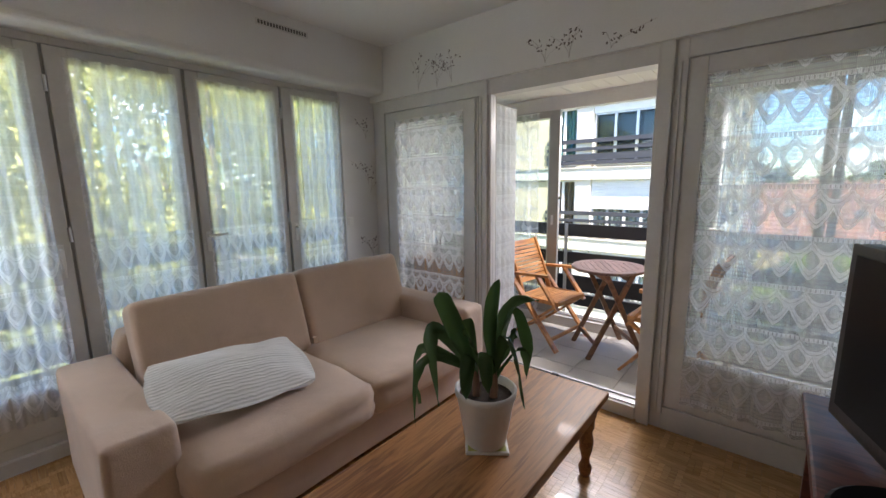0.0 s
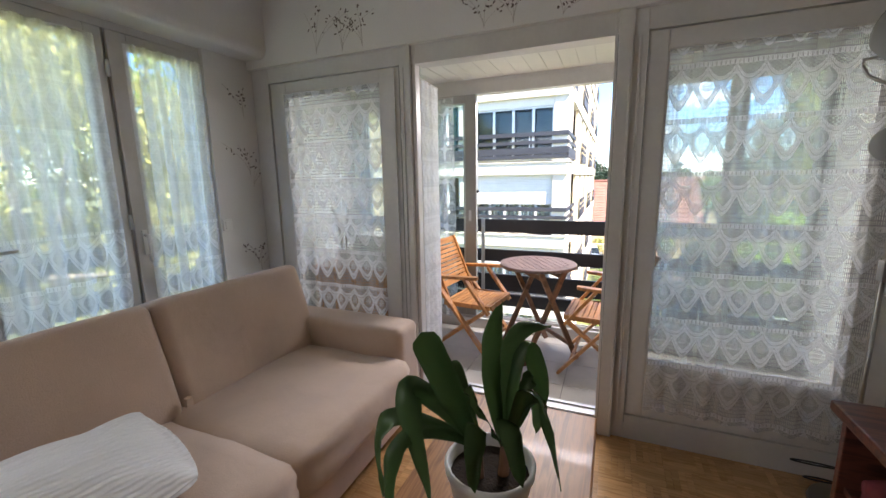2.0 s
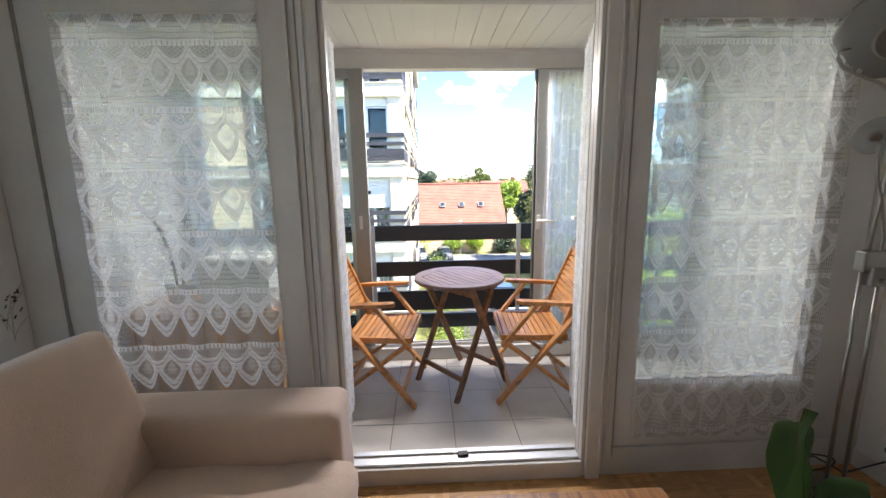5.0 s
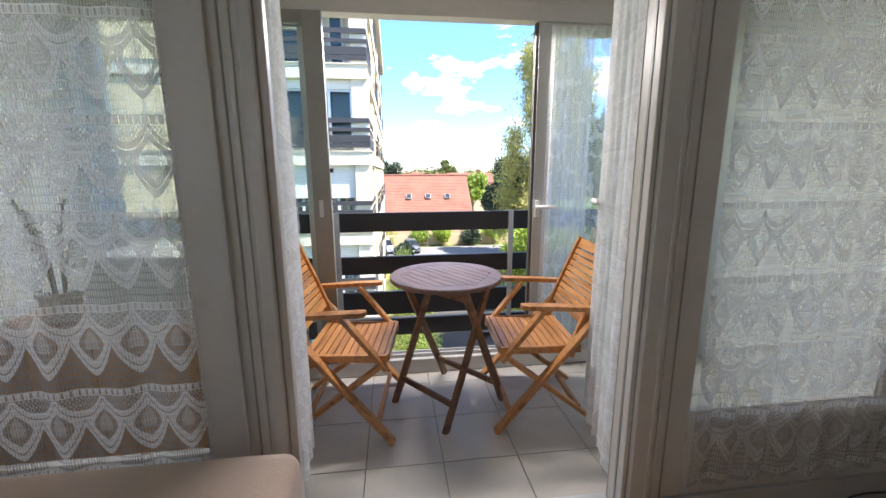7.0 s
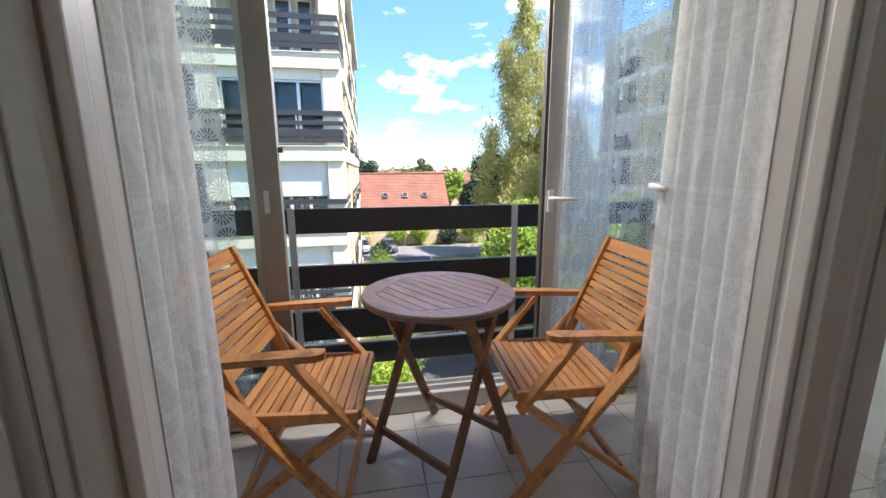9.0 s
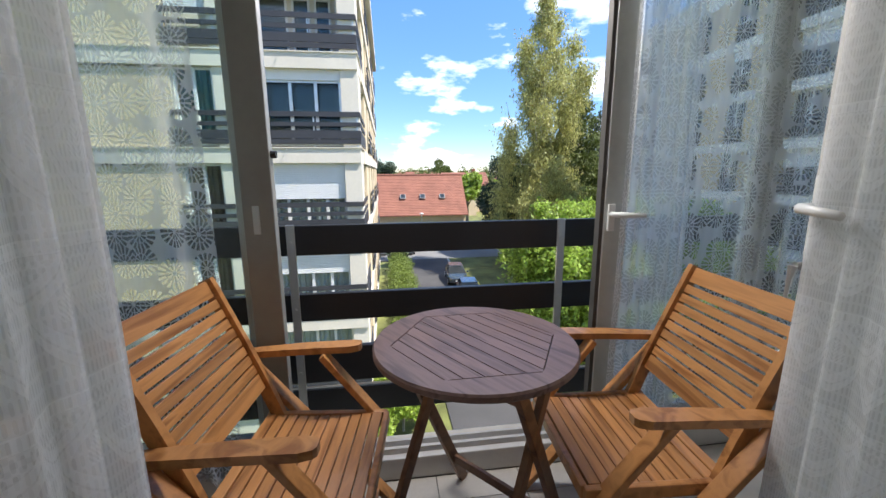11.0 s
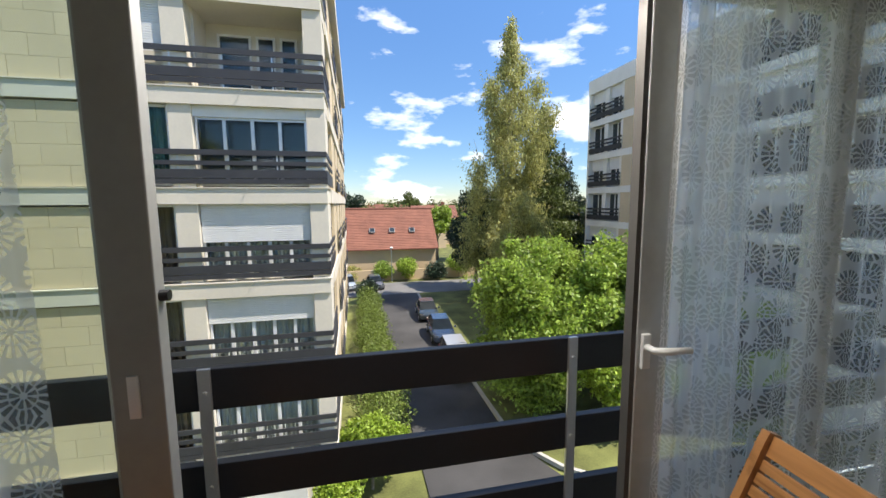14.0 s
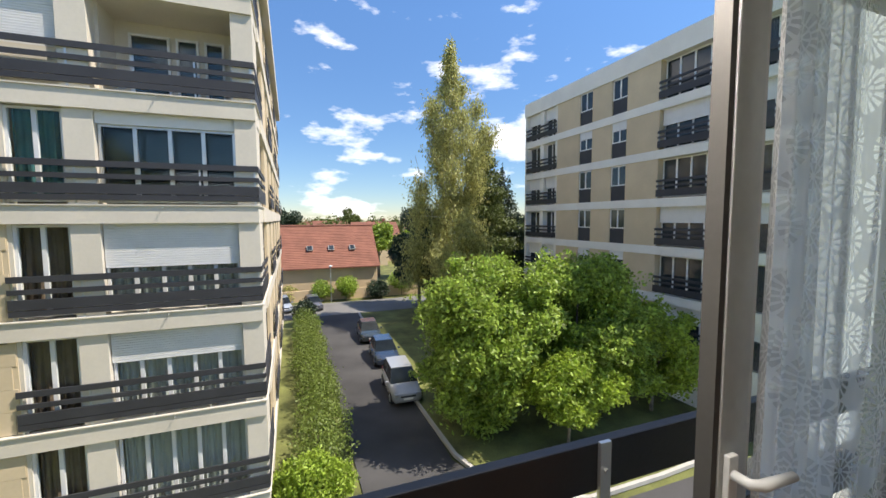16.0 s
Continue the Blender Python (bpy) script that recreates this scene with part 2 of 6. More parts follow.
def starburst(name, net=0.4, color=(0.8, 0.82, 0.84), worn=0.42):
    """Sheer curtain printed with chrysanthemum bursts."""
    m, n, l, b = node_mat(name)
    q = Nodes(n, l)
    uv, vo, sub, sep = n.new("ShaderNodeUVMap"), n.new("ShaderNodeTexVoronoi"), n.new("ShaderNodeVectorMath"), n.new("ShaderNodeSeparateXYZ")
    uv.uv_map = "UVMap"
    vo.voronoi_dimensions = "2D"
    vo.inputs["Scale"].default_value, vo.inputs["Randomness"].default_value = 9.6, 0.5
    l.new(uv.outputs["UV"], vo.inputs["Vector"])
    sub.operation = "SUBTRACT"
    l.new(uv.outputs["UV"], sub.inputs[0])
    l.new(vo.outputs["Position"], sub.inputs[1])
    l.new(sub.outputs[0], sep.inputs["Vector"])
    ang = q.do("ARCTAN2", sep.outputs["Y"], sep.outputs["X"])
    r = q.do("SQRT", q.do("ADD", q.do("POWER", sep.outputs["X"], 2.0), q.do("POWER", sep.outputs["Y"], 2.0)))
    petal = q.do("GREATER_THAN", q.do("SINE", q.do("MULTIPLY", ang, 17.0)), -0.35)
    petal2 = q.do("GREATER_THAN", q.do("SINE", q.do("MULTIPLY", ang, 9.0)), -0.35)
    outer = q.do("MULTIPLY", petal, q.do("MULTIPLY", q.do("GREATER_THAN", r, 0.03), q.do("LESS_THAN", r, 0.054)))
    inner = q.do("MULTIPLY", petal2, q.do("MULTIPLY", q.do("GREATER_THAN", r, 0.008), q.do("LESS_THAN", r, 0.027)))
    f = q.do("MAXIMUM", outer, inner)
    ns = n.new("ShaderNodeTexNoise")
    ns.inputs["Scale"].default_value = 6.0
    mp = n.new("ShaderNodeMapping")
    mp.inputs["Scale"].default_value = (2.4, 0.12, 1.0)
    l.new(uv.outputs["UV"], mp.inputs["Vector"])
    l.new(mp.outputs["Vector"], ns.inputs["Vector"])
    # the petals are worn thin, the ground between them is the denser weave
    op = q.do("ADD", q.do("MULTIPLY", f, -worn), q.do("MULTIPLY_ADD", ns.outputs["Fac"], 0.5, net - 0.25))
    cloth_shader(m, n, l, op, color, 0.72)
    return m


def leaf_mat(name, color, spread=0.4, through=0.45):
    m, n, l, b = node_mat(name)
    out = n["Material Output"]
    geo, mr, sc, tl, mx = n.new("ShaderNodeNewGeometry"), n.new("ShaderNodeMapRange"), n.new("ShaderNodeVectorMath"), n.new("ShaderNodeBsdfTranslucent"), n.new("ShaderNodeMixShader")
    mr.inputs["To Min"].default_value, mr.inputs["To Max"].default_value = 1 - spread, 1 + spread
    l.new(geo.outputs["Random Per Island"], mr.inputs["Value"])
    sc.operation = "SCALE"
    sc.inputs[0].default_value = color
    l.new(mr.outputs["Result"], sc.inputs["Scale"])
    l.new(sc.outputs["Vector"], b.inputs["Base Color"])
    l.new(sc.outputs["Vector"], tl.inputs["Color"])
    b.inputs["Roughness"].default_value = 0.5
    mx.inputs["Fac"].default_value = through
    l.new(b.outputs[0], mx.inputs[1])
    l.new(tl.outputs[0], mx.inputs[2])
    l.new(mx.outputs[0], out.inputs["Surface"])
    return m


WALL = paint("white_wall", (0.74, 0.735, 0.72), 0.8, 0.05, 1.6, 0.25, 90)
CEIL = paint("white_ceiling", (0.76, 0.755, 0.74), 0.85, 0.04, 1.2, 0.2, 80)
FRAME = paint("white_frame_paint", (0.62, 0.61, 0.59), 0.42, 0.07, 4, 0.08, 40)
GREYFRAME = paint("aged_white_lacquer", (0.53, 0.555, 0.545), 0.4, 0.08, 5, 0.08, 40)
# Grey darkened to paint the slid-back window's shade; also used for seals and skylights.
STILESHADE_TRIM = paint("stile_shade_and_trim_grey", (0.31, 0.31, 0.29), 0.4, 0.08, 5, 0.08, 40)
GASKET = paint("dark_gasket", (0.09, 0.085, 0.08), 0.7)
ALU = paint("brushed_aluminium", (0.62, 0.63, 0.63), 0.38, 0.08, 6, 0.1, 120, metal=0.9)
CHROME = paint("satin_chrome", (0.38, 0.37, 0.355), 0.32, 0.05, 8, 0.03, 120, metal=1.0)
GLASS = pane_glass("window_glass")
# Opaque near-black: the dark of unlit insides is painted into its colour.
FARGLASS_UNLIT = paint("far_glass_unlit_inside", (0.035, 0.045, 0.05), 0.08, 0.4, 0.9, 0.0)
LACE = lace("fan_lace_net", net=0.24, motif=0.8)
LACEW = lace("fan_lace_window_net", net=0.6, motif=0.9, streak=1.7, holes=0.08, color=(0.97, 0.97, 0.98), plain_above=1.22, through=0.75)
LACE2 = lace("fan_lace_door_net", row=0.2, cell=0.11, net=0.82, motif=0.98, color=(0.95, 0.96, 0.985), streak=0.12, holes=0.12, through=0.7)
BURST_DENSE = starburst("gathered_starburst_sheer", 0.88, (0.95, 0.96, 0.97), 0.24)
BURST = starburst("starburst_sheer", 0.64, (0.95, 0.96, 0.97))
PARQUET = wood("oak_parquet", (0.38, 0.2, 0.075), (0.54, 0.31, 0.13), 0.24, (3, 40, 3), 0.16, 0.4)
OAK = wood("varnished_oak", (0.17, 0.068, 0.022), (0.38, 0.17, 0.058), 0.42, (26, 2.2, 26), 0.06, 0.04)
TEAK = wood("oiled_acacia", (0.27, 0.105, 0.03), (0.52, 0.24, 0.08), 0.38, (14, 14, 14), 0.16, 0.2, 3.0)
TEAKSLAT = wood("oiled_acacia_slat", (0.27, 0.105, 0.03), (0.52, 0.24, 0.08), 0.38, (30, 2.4, 30), 0.14, 0.2, 3.0)
GREYTEAK = wood("weathered_acacia", (0.085, 0.05, 0.042), (0.19, 0.118, 0.1), 0.42, (3, 34, 30), 0.12, 0.1, 3.0, 59)
DARKLEG = wood("dark_acacia", (0.09, 0.04, 0.02), (0.2, 0.1, 0.05), 0.45, (14, 14, 14), 0.12, 0.1, 3.0)
MAHOG = wood("dark_mahogany", (0.07, 0.025, 0.017), (0.18, 0.062, 0.04), 0.36, (3, 24, 24), 0.05, 0.08)
SUEDE = paint("beige_microfibre", (0.56, 0.415, 0.315), 0.9, 0.15, 2.6, 0.45, 220, sheen=0.4)
def crease(m, scale, height, strength):
    """Adds soft creases over the fine relief that a material has."""
    n, l = m.node_tree.nodes, m.node_tree.links
    b = n["Principled BSDF"]
    fine = b.inputs["Normal"].links[0].from_socket
    tc, ns, bp = n.new("ShaderNodeTexCoord"), n.new("ShaderNodeTexNoise"), n.new("ShaderNodeBump")
    ns.inputs["Scale"].default_value, ns.inputs["Detail"].default_value, ns.inputs["Distortion"].default_value = scale, 3.0, 1.2
    bp.inputs["Strength"].default_value, bp.inputs["Distance"].default_value = strength, height
    l.new(tc.outputs["Object"], ns.inputs["Vector"])
    l.new(ns.outputs["Fac"], bp.inputs["Height"])
    l.new(fine, bp.inputs["Normal"])
    l.new(bp.outputs["Normal"], b.inputs["Normal"])


crease(SUEDE, 5.0, 0.04, 0.14)


def ribbed_cotton():
    m = paint("white_ribbed_cotton", (0.8, 0.8, 0.78), 0.85, 0.05, 5, 0.3, 160, sheen=0.15)
    n, l = m.node_tree.nodes, m.node_tree.links
    wv, bp, tc = n.new("ShaderNodeTexWave"), n.new("ShaderNodeBump"), n.new("ShaderNodeTexCoord")
    wv.bands_direction = "Y"
    wv.inputs["Scale"].default_value, wv.inputs["Distortion"].default_value, wv.inputs["Detail"].default_value = 19.0, 3.0, 2.0
    bp.inputs["Strength"].default_value, bp.inputs["Distance"].default_value = 0.45, 0.008
    l.new(tc.outputs["Object"], wv.inputs["Vector"])
    l.new(wv.outputs["Fac"], bp.inputs["Height"])
    l.new(bp.outputs["Normal"], n["Principled BSDF"].inputs["Normal"])
    return m


PILLOW = ribbed_cotton()
TILE = paint("beige_floor_tile", (0.52, 0.49, 0.44), 0.4, 0.08, 7, 0.06, 90, spread=0.05)
GROUT = paint("tile_joint", (0.22, 0.21, 0.19), 0.9)
LAMBRIS = paint("white_ceiling_board", (0.78, 0.77, 0.73), 0.5, 0.04, 2, 0.05, 40)
BLACK = paint("black_lacquered_board", (0.012, 0.013, 0.016), 0.42, 0.3, 3, 0.12, 60)
PLASTIC = paint("black_plastic", (0.016, 0.016, 0.018), 0.4, 0.1)
SCREEN = paint("dark_screen", (0.01, 0.011, 0.013), 0.3, 0.1, 2, 0.0)
SCREEN.node_tree.nodes["Principled BSDF"].inputs["Specular IOR Level"].default_value = 0.05
WHITEPLASTIC = paint("white_plastic", (0.78, 0.78, 0.76), 0.3, 0.03)
POT = paint("white_pot", (0.74, 0.73, 0.7), 0.35, 0.05, 6, 0.05)
SOIL = paint("potting_soil", (0.035, 0.022, 0.014), 0.95, 0.5, 40, 1.0, 160)
# Concrete made paler for the far block, to offset the shade it stands in.
CONCRETE_LIFTED = paint("concrete_lifted_for_shade", (0.8, 0.78, 0.72), 0.85, 0.07, 0.7, 0.25, 14)
CONCRETE = paint("cream_concrete", (0.63, 0.58, 0.49), 0.85, 0.07, 0.7, 0.25, 14)
STONE = paint("beige_stone_cladding", (0.6, 0.49, 0.33), 0.85, 0.07, 0.9, 0.3, 12, spread=0.05)
ASPHALT = paint("asphalt", (0.055, 0.053, 0.052), 0.85, 0.5, 0.3, 0.5, 30)
PAVE = paint("pale_paving", (0.42, 0.39, 0.34), 0.9, 0.14, 0.4, 0.4, 14)
GREYROAD = paint("worn_grey_asphalt", (0.17, 0.165, 0.155), 0.9, 0.2, 0.3, 0.4, 20)
KERB = paint("kerb_stone", (0.46, 0.44, 0.4), 0.9, 0.12, 2, 0.3, 20)
GRASS = paint("lawn", (0.13, 0.14, 0.04), 0.95, 0.6, 0.6, 1.0, 25)
SHUTTER = paint("pale_shutter", (0.7, 0.7, 0.69), 0.5, 0.04)
DRAPE = paint("grey_net_drape", (0.42, 0.42, 0.4), 0.9, 0.15, 3)
DARKDRAPE = paint("brown_curtain", (0.16, 0.11, 0.08), 0.9, 0.25, 3)
TEALDRAPE = paint("teal_curtain", (0.05, 0.16, 0.17), 0.9, 0.25, 3)
ROOFTILE = paint("red_roof_tile", (0.21, 0.085, 0.055), 0.85, 0.2, 0.8, 0.4, 9, spread=0.12)
RENDER = paint("ochre_render", (0.62, 0.47, 0.3), 0.9, 0.08, 0.5, 0.3, 14)
BARK = paint("grey_bark", (0.2, 0.17, 0.14), 0.9, 0.4, 4, 0.8, 20)
BIRCHBARK = paint("white_birch_bark", (0.6, 0.58, 0.53), 0.8, 0.4, 3, 0.5, 18)
RUBBER = paint("rubber", (0.02, 0.02, 0.02), 0.8)
LEAF_MID = leaf_mat("green_leaves", (0.3, 0.41, 0.07), 0.5)
LEAF_BRIGHT = leaf_mat("bright_green_leaves", (0.33, 0.44, 0.06))
LEAF_YELLOW = leaf_mat("yellowing_birch_leaves", (0.44, 0.43, 0.15))
LEAF_DARK = leaf_mat("dark_conifer_needles", (0.035, 0.06, 0.03), 0.4, 0.15)
LEAF_PLANT = leaf_mat("glossy_dark_leaf", (0.085, 0.165, 0.055), 0.35, 0.24)
LEAF_PLANT.node_tree.nodes["Principled BSDF"].inputs["Roughness"].default_value = 0.27
INK = paint("brown_wall_paint", (0.1, 0.07, 0.06), 0.8, 0.3)
INKPALE = paint("pale_wall_paint", (0.5, 0.47, 0.45), 0.8, 0.1)


# ---- building helpers ----
def part(name, bm, material, parent=None, label="", smooth=False):
    """Links a bmesh as one mesh object, under parent where one is given."""
    me = bpy.data.meshes.new(name)
    bm.to_mesh(me)
    bm.free()
    me.materials.append(material)
    if smooth:
        for p in me.polygons:
            p.use_smooth = True
    ob = new(name, me)
    if parent is not None:
        ob.parent = parent
    if label:
        ob["label"] = label
    return ob


def raw(name, verts, faces, material, parent=None, label="", smooth=False):
    me = bpy.data.meshes.new(name)
    me.from_pydata([tuple(v) for v in verts], [], faces)
    me.materials.append(material)
    if smooth:
        for p in me.polygons:
            p.use_smooth = True
    ob = new(name, me)
    if parent is not None:
        ob.parent = parent
    if label:
        ob["label"] = label
    return ob


def thing(name, label, category, group="", kind="", at=None):
    ob = new(name)
    ob.empty_display_size = 0.1
    if at is not None:
        ob.matrix_world = at
    return tagged(ob, label, category, group, kind)


def setting(ob, label, category):
    return tagged(ob, label, category, "", "structure")


def box(bm, x0, y0, z0, x1, y1, z1, bevel=0.0):
    r = bmesh.ops.create_cube(bm, size=1.0, matrix=Matrix.Translation(((x0 + x1) / 2, (y0 + y1) / 2, (z0 + z1) / 2)) @ Matrix.Diagonal((abs(x1 - x0), abs(y1 - y0), abs(z1 - z0), 1)))
    if bevel:
        es = {e for v in r["verts"] for e in v.link_edges}
        bmesh.ops.bevel(bm, geom=list(es), offset=bevel, segments=2, affect="EDGES", profile=0.6)
    return bm


def cuboid(*a, bevel=0.0):
    return box(bmesh.new(), *a, bevel=bevel)


def beam(bm, p, q, w, h, up=(0, 0, 1), bevel=0.0):
    """A bar from p to q, w wide across and h thick towards up."""
    p, q = Vector(p), Vector(q)
    d = (q - p).normalized()
    side = d.cross(Vector(up)).normalized()
    top = side.cross(d)
    m = Matrix.Translation((p + q) / 2) @ Matrix((d, side, top)).transposed().to_4x4() @ Matrix.Diagonal(((q - p).length, w, h, 1))
    r = bmesh.ops.create_cube(bm, size=1.0, matrix=m)
    if bevel:
        es = {e for v in r["verts"] for e in v.link_edges}
        bmesh.ops.bevel(bm, geom=list(es), offset=bevel, segments=2, affect="EDGES", profile=0.6)
    return bm


def bar(p, q, w, h, up=(0, 0, 1), bevel=0.0):
    return beam(bmesh.new(), p, q, w, h, up, bevel)


def lathe(bm, profile, n=24, at=(0, 0, 0)):
    """Turns (radius, height) pairs round the z axis at the place given."""
    rings = []
    for r, z in profile:
        rings.append([bm.verts.new((at[0] + r * math.cos(2 * math.pi * k / n), at[1] + r * math.sin(2 * math.pi * k / n), at[2] + z)) for k in range(n)])
    for a, b in zip(rings, rings[1:]):
        for k in range(n):
            bm.faces.new((a[k], a[(k + 1) % n], b[(k + 1) % n], b[k]))
    for ring, flip in ((rings[0], True), (rings[-1], False)):
        bm.faces.new(list(reversed(ring)) if flip else ring)
    return bm


def tube(bm, pts, radius, n=8):
    """A round bar along points; radius may be a list."""
    pts = [Vector(p) for p in pts]
    rad = radius if isinstance(radius, (list, tuple)) else [radius] * len(pts)
    rings = []
    for i, p in enumerate(pts):
        d = (pts[min(i + 1, len(pts) - 1)] - pts[max(i - 1, 0)]).normalized()
        a = d.cross(Vector((0.31, 0.17, 0.93)) if abs(d.z) < 0.9 else Vector((1, 0.1, 0))).normalized()
        b = d.cross(a)
        rings.append([bm.verts.new(p + rad[i] * (math.cos(2 * math.pi * k / n) * a + math.sin(2 * math.pi * k / n) * b)) for k in range(n)])
    for r, s in zip(rings, rings[1:]):
        for k in range(n):
            bm.faces.new((r[k], r[(k + 1) % n], s[(k + 1) % n], s[k]))
    bm.faces.new(list(reversed(rings[0])))
    bm.faces.new(rings[-1])
    bmesh.ops.recalc_face_normals(bm, faces=bm.faces[:])
    return bm


def curtain(name, p, q, z0, z1, material, folds, depth, parent=None, label="", flare=0.0, seed=0, hem=0.0):
    """A hanging net from p to q on plan, with soft folds; its UV runs in metres of cloth."""
    rnd = random.Random(seed)
    p, q = Vector((*p, 0)), Vector((*q, 0))
    d, length = (q - p).normalized(), (q - p).length
    side = Vector((-d.y, d.x, 0))
    nu, nv = max(24, int(folds * 10)), 26
    ph = [rnd.uniform(0, 6.28) for _ in range(4)]
    verts, uvs, faces = [], [], []
    for j in range(nv + 1):
        v = j / nv
        z = z0 + (z1 - z0) * v
        for i in range(nu + 1):
            u = i / nu
            amp = depth * (0.45 + 0.55 * (1 - v))
            w = math.sin(2 * math.pi * folds * u + ph[0] + 0.5 * math.sin(3 * v + ph[1])) + 0.45 * math.sin(2 * math.pi * folds * 1.7 * u + ph[2] + v)
            along = u * length + flare * (1 - v) * (u - 0.5)
            verts.append(p + d * along + side * (amp * w * 0.6) + Vector((0, 0, z + (hem * math.sin(40 * u) if j == 0 else 0))))
            uvs.append((u * length * (1 + 6 * depth * folds / max(length, 0.1) * 0.3), z))
    for j in range(nv):
        for i in range(nu):
            a = j * (nu + 1) + i
            faces.append((a, a + 1, a + nu + 2, a + nu + 1))
    ob = raw(name, verts, faces, material, parent, label, True)
    lay = ob.data.uv_layers.new(name="UVMap")
    for poly in ob.data.polygons:
        for li, vi in zip(poly.loop_indices, poly.vertices):
            lay.data[li].uv = uvs[vi]
    return ob


def pane(name, x0, y0, z0, x1, y1, z1, parent, material=None, label=""):
    ob = part(name, cuboid(x0, y0, z0, x1, y1, z1), material or GLASS, parent, label)
    ob.visible_shadow = False
    return ob


# ---- structure of the flat ----
XL, XR, YB, YP, ZC = -1.82, 1.95, -2.2, 3.08, 2.68   # left wall, right wall, back wall, glazed partition, ceiling
YG, ZL, ZLC = 4.44, 0.0, 2.33                        # loggia glazing, loggia floor, loggia ceiling


def wall(name, boxes, label, material=None):
    bm = bmesh.new()
    for b in boxes:
        box(bm, *b)
    return setting(part(name, bm, material or WALL), label, "wall")


setting(part("floor_slab", cuboid(XL - 0.25, YB - 0.2, -0.3, XR + 0.2, YP + 0.07, -0.012), GROUT), "screed under the living room parquet", "floor")
setting(part("ceiling", cuboid(XL - 0.25, YB - 0.2, ZC, XR + 0.2, YP + 0.2, ZC + 0.2), CEIL), "smooth white painted living room ceiling", "ceiling")
wall("wall_east", [(XR, YB - 0.2, -0.02, XR + 0.2, YP + 0.2, ZC)], "plain white painted side wall")
wall("wall_south", [(XL - 0.25, YB - 0.2, -0.02, XR, YB, ZC)], "plain white painted back wall")
wall("wall_west", [(XL - 0.25, 2.7, -0.02, XL, YP + 0.2, 2.29), (XL - 0.25, YB, -0.02, XL, -0.35, 2.29), (XL - 0.25, YB, 2.29, XL, YP + 0.2, ZC), (XL - 0.25, -0.35, -0.02, XL, 2.7, 0.08)], "white wall round the tall windows, with stencilled twigs")
# rounded box above the windows
bm = bmesh.new()
prof = [(XL, 2.29)] + [(XL + 0.14 + 0.05 * math.sin(a), 2.34 - 0.05 * math.cos(a)) for a in np.linspace(0, math.pi / 2, 6)] + [(XL + 0.19, ZC), (XL, ZC)]
ends = [[bm.verts.new((x, y, z)) for x, z in prof] for y in (YB, 3.035)]
for k in range(len(prof)):
    bm.faces.new((ends[0][k], ends[0][(k + 1) % len(prof)], ends[1][(k + 1) % len(prof)], ends[1][k]))
bm.faces.new(ends[0])
bm.faces.new(list(reversed(ends[1])))
bmesh.ops.recalc_face_normals(bm, faces=bm.faces[:])
setting(part("trim_shutter_box", bm, WALL), "long white roller shutter box with a rounded lower edge", "shutter box")
wall("wall_north", [(XL, 3.035, 2.235, XR, YP + 0.2, ZC)], "white wall over the glazed partition, stencilled with twigs")
VENT_Y, VENT_Z = 2.115, 2.59
vent = thing("air_vent", "slotted white air vent in the shutter box", "vent", at=pose(XL + 0.19, VENT_Y, VENT_Z))
part("plate", cuboid(0.001, -0.195, -0.022, 0.006, 0.195, 0.022, bevel=0.002), FRAME, vent)
for k in range(17):
    part("slot", cuboid(0.006, -0.18 + k * 0.0215, -0.012, 0.008, -0.167 + k * 0.0215, 0.012), GASKET, vent)


# glazed partition between living room and loggia
def sash(name, x0, x1, z0, z1, gx0, gx1, gz0, gz1, label, y=YP):
    """A fixed glazed panel with stepped white frame."""
    s = setting(thing(name, label, "window"), label, "window")
    for a in ((x0, z0, gx0, z1), (gx1, z0, x1, z1), (gx0, gz1, gx1, z1), (gx0, z0, gx1, gz0)):
        part("sash_frame", cuboid(a[0], y, a[1], a[2], y + 0.055, a[3], bevel=0.005), FRAME, s)
    for a in ((gx0, gz0, gx0 + 0.012, gz1), (gx1 - 0.012, gz0, gx1, gz1), (gx0 + 0.012, gz1 - 0.012, gx1 - 0.012, gz1), (gx0 + 0.012, gz0, gx1 - 0.012, gz0 + 0.012)):
        part("glazing_bead", cuboid(a[0], y + 0.01, a[1], a[2], y + 0.035, a[3]), FRAME, s)
    pane("pane", gx0, y + 0.036, gz0, gx1, y + 0.042, gz1, s)
    return s


bm = bmesh.new()
for x0, x1, p in ((XL, -1.668, 0.0), (-0.622, -0.575, 0.0), (-0.575, -0.54, 0.022), (-0.54, -0.538, 0.0), (0.59, 0.592, 0.0), (0.592, 0.66, 0.022), (0.66, 0.722, 0.0), (1.84, XR, 0.0)):
    box(bm, x0, YP - 0.01 - p, 0.0, x1, YP + 0.10, 2.235, bevel=0.004)
for x, p in ((-0.66, 0.0), (-0.60, 0.0), (0.652, 0.022), (0.69, 0.0)):
    box(bm, x - 0.006, YP - 0.018 - p, 0.1, x + 0.006, YP - 0.0085 - p, 2.12, bevel=0.003)
for x0, x1 in ((-0.538, -0.515), (0.575, 0.59)):
    box(bm, x0, YP - 0.01, 0.0, x1, YP + 0.022, 2.235, bevel=0.004)
for x0, x1 in ((-1.668, -0.622), (0.722, 1.84)):
    box(bm, x0, YP - 0.008, 2.135, x1, YP + 0.10, 2.235)
    box(bm, x0, YP - 0.008, 0.0, x1, YP + 0.10, 0.14)
box(bm, -0.515, YP - 0.008, 2.13, 0.575, YP + 0.10, 2.235)
box(bm, -0.515, YP - 0.02, 0.0, 0.575, YP + 0.10, 0.085, bevel=0.006)
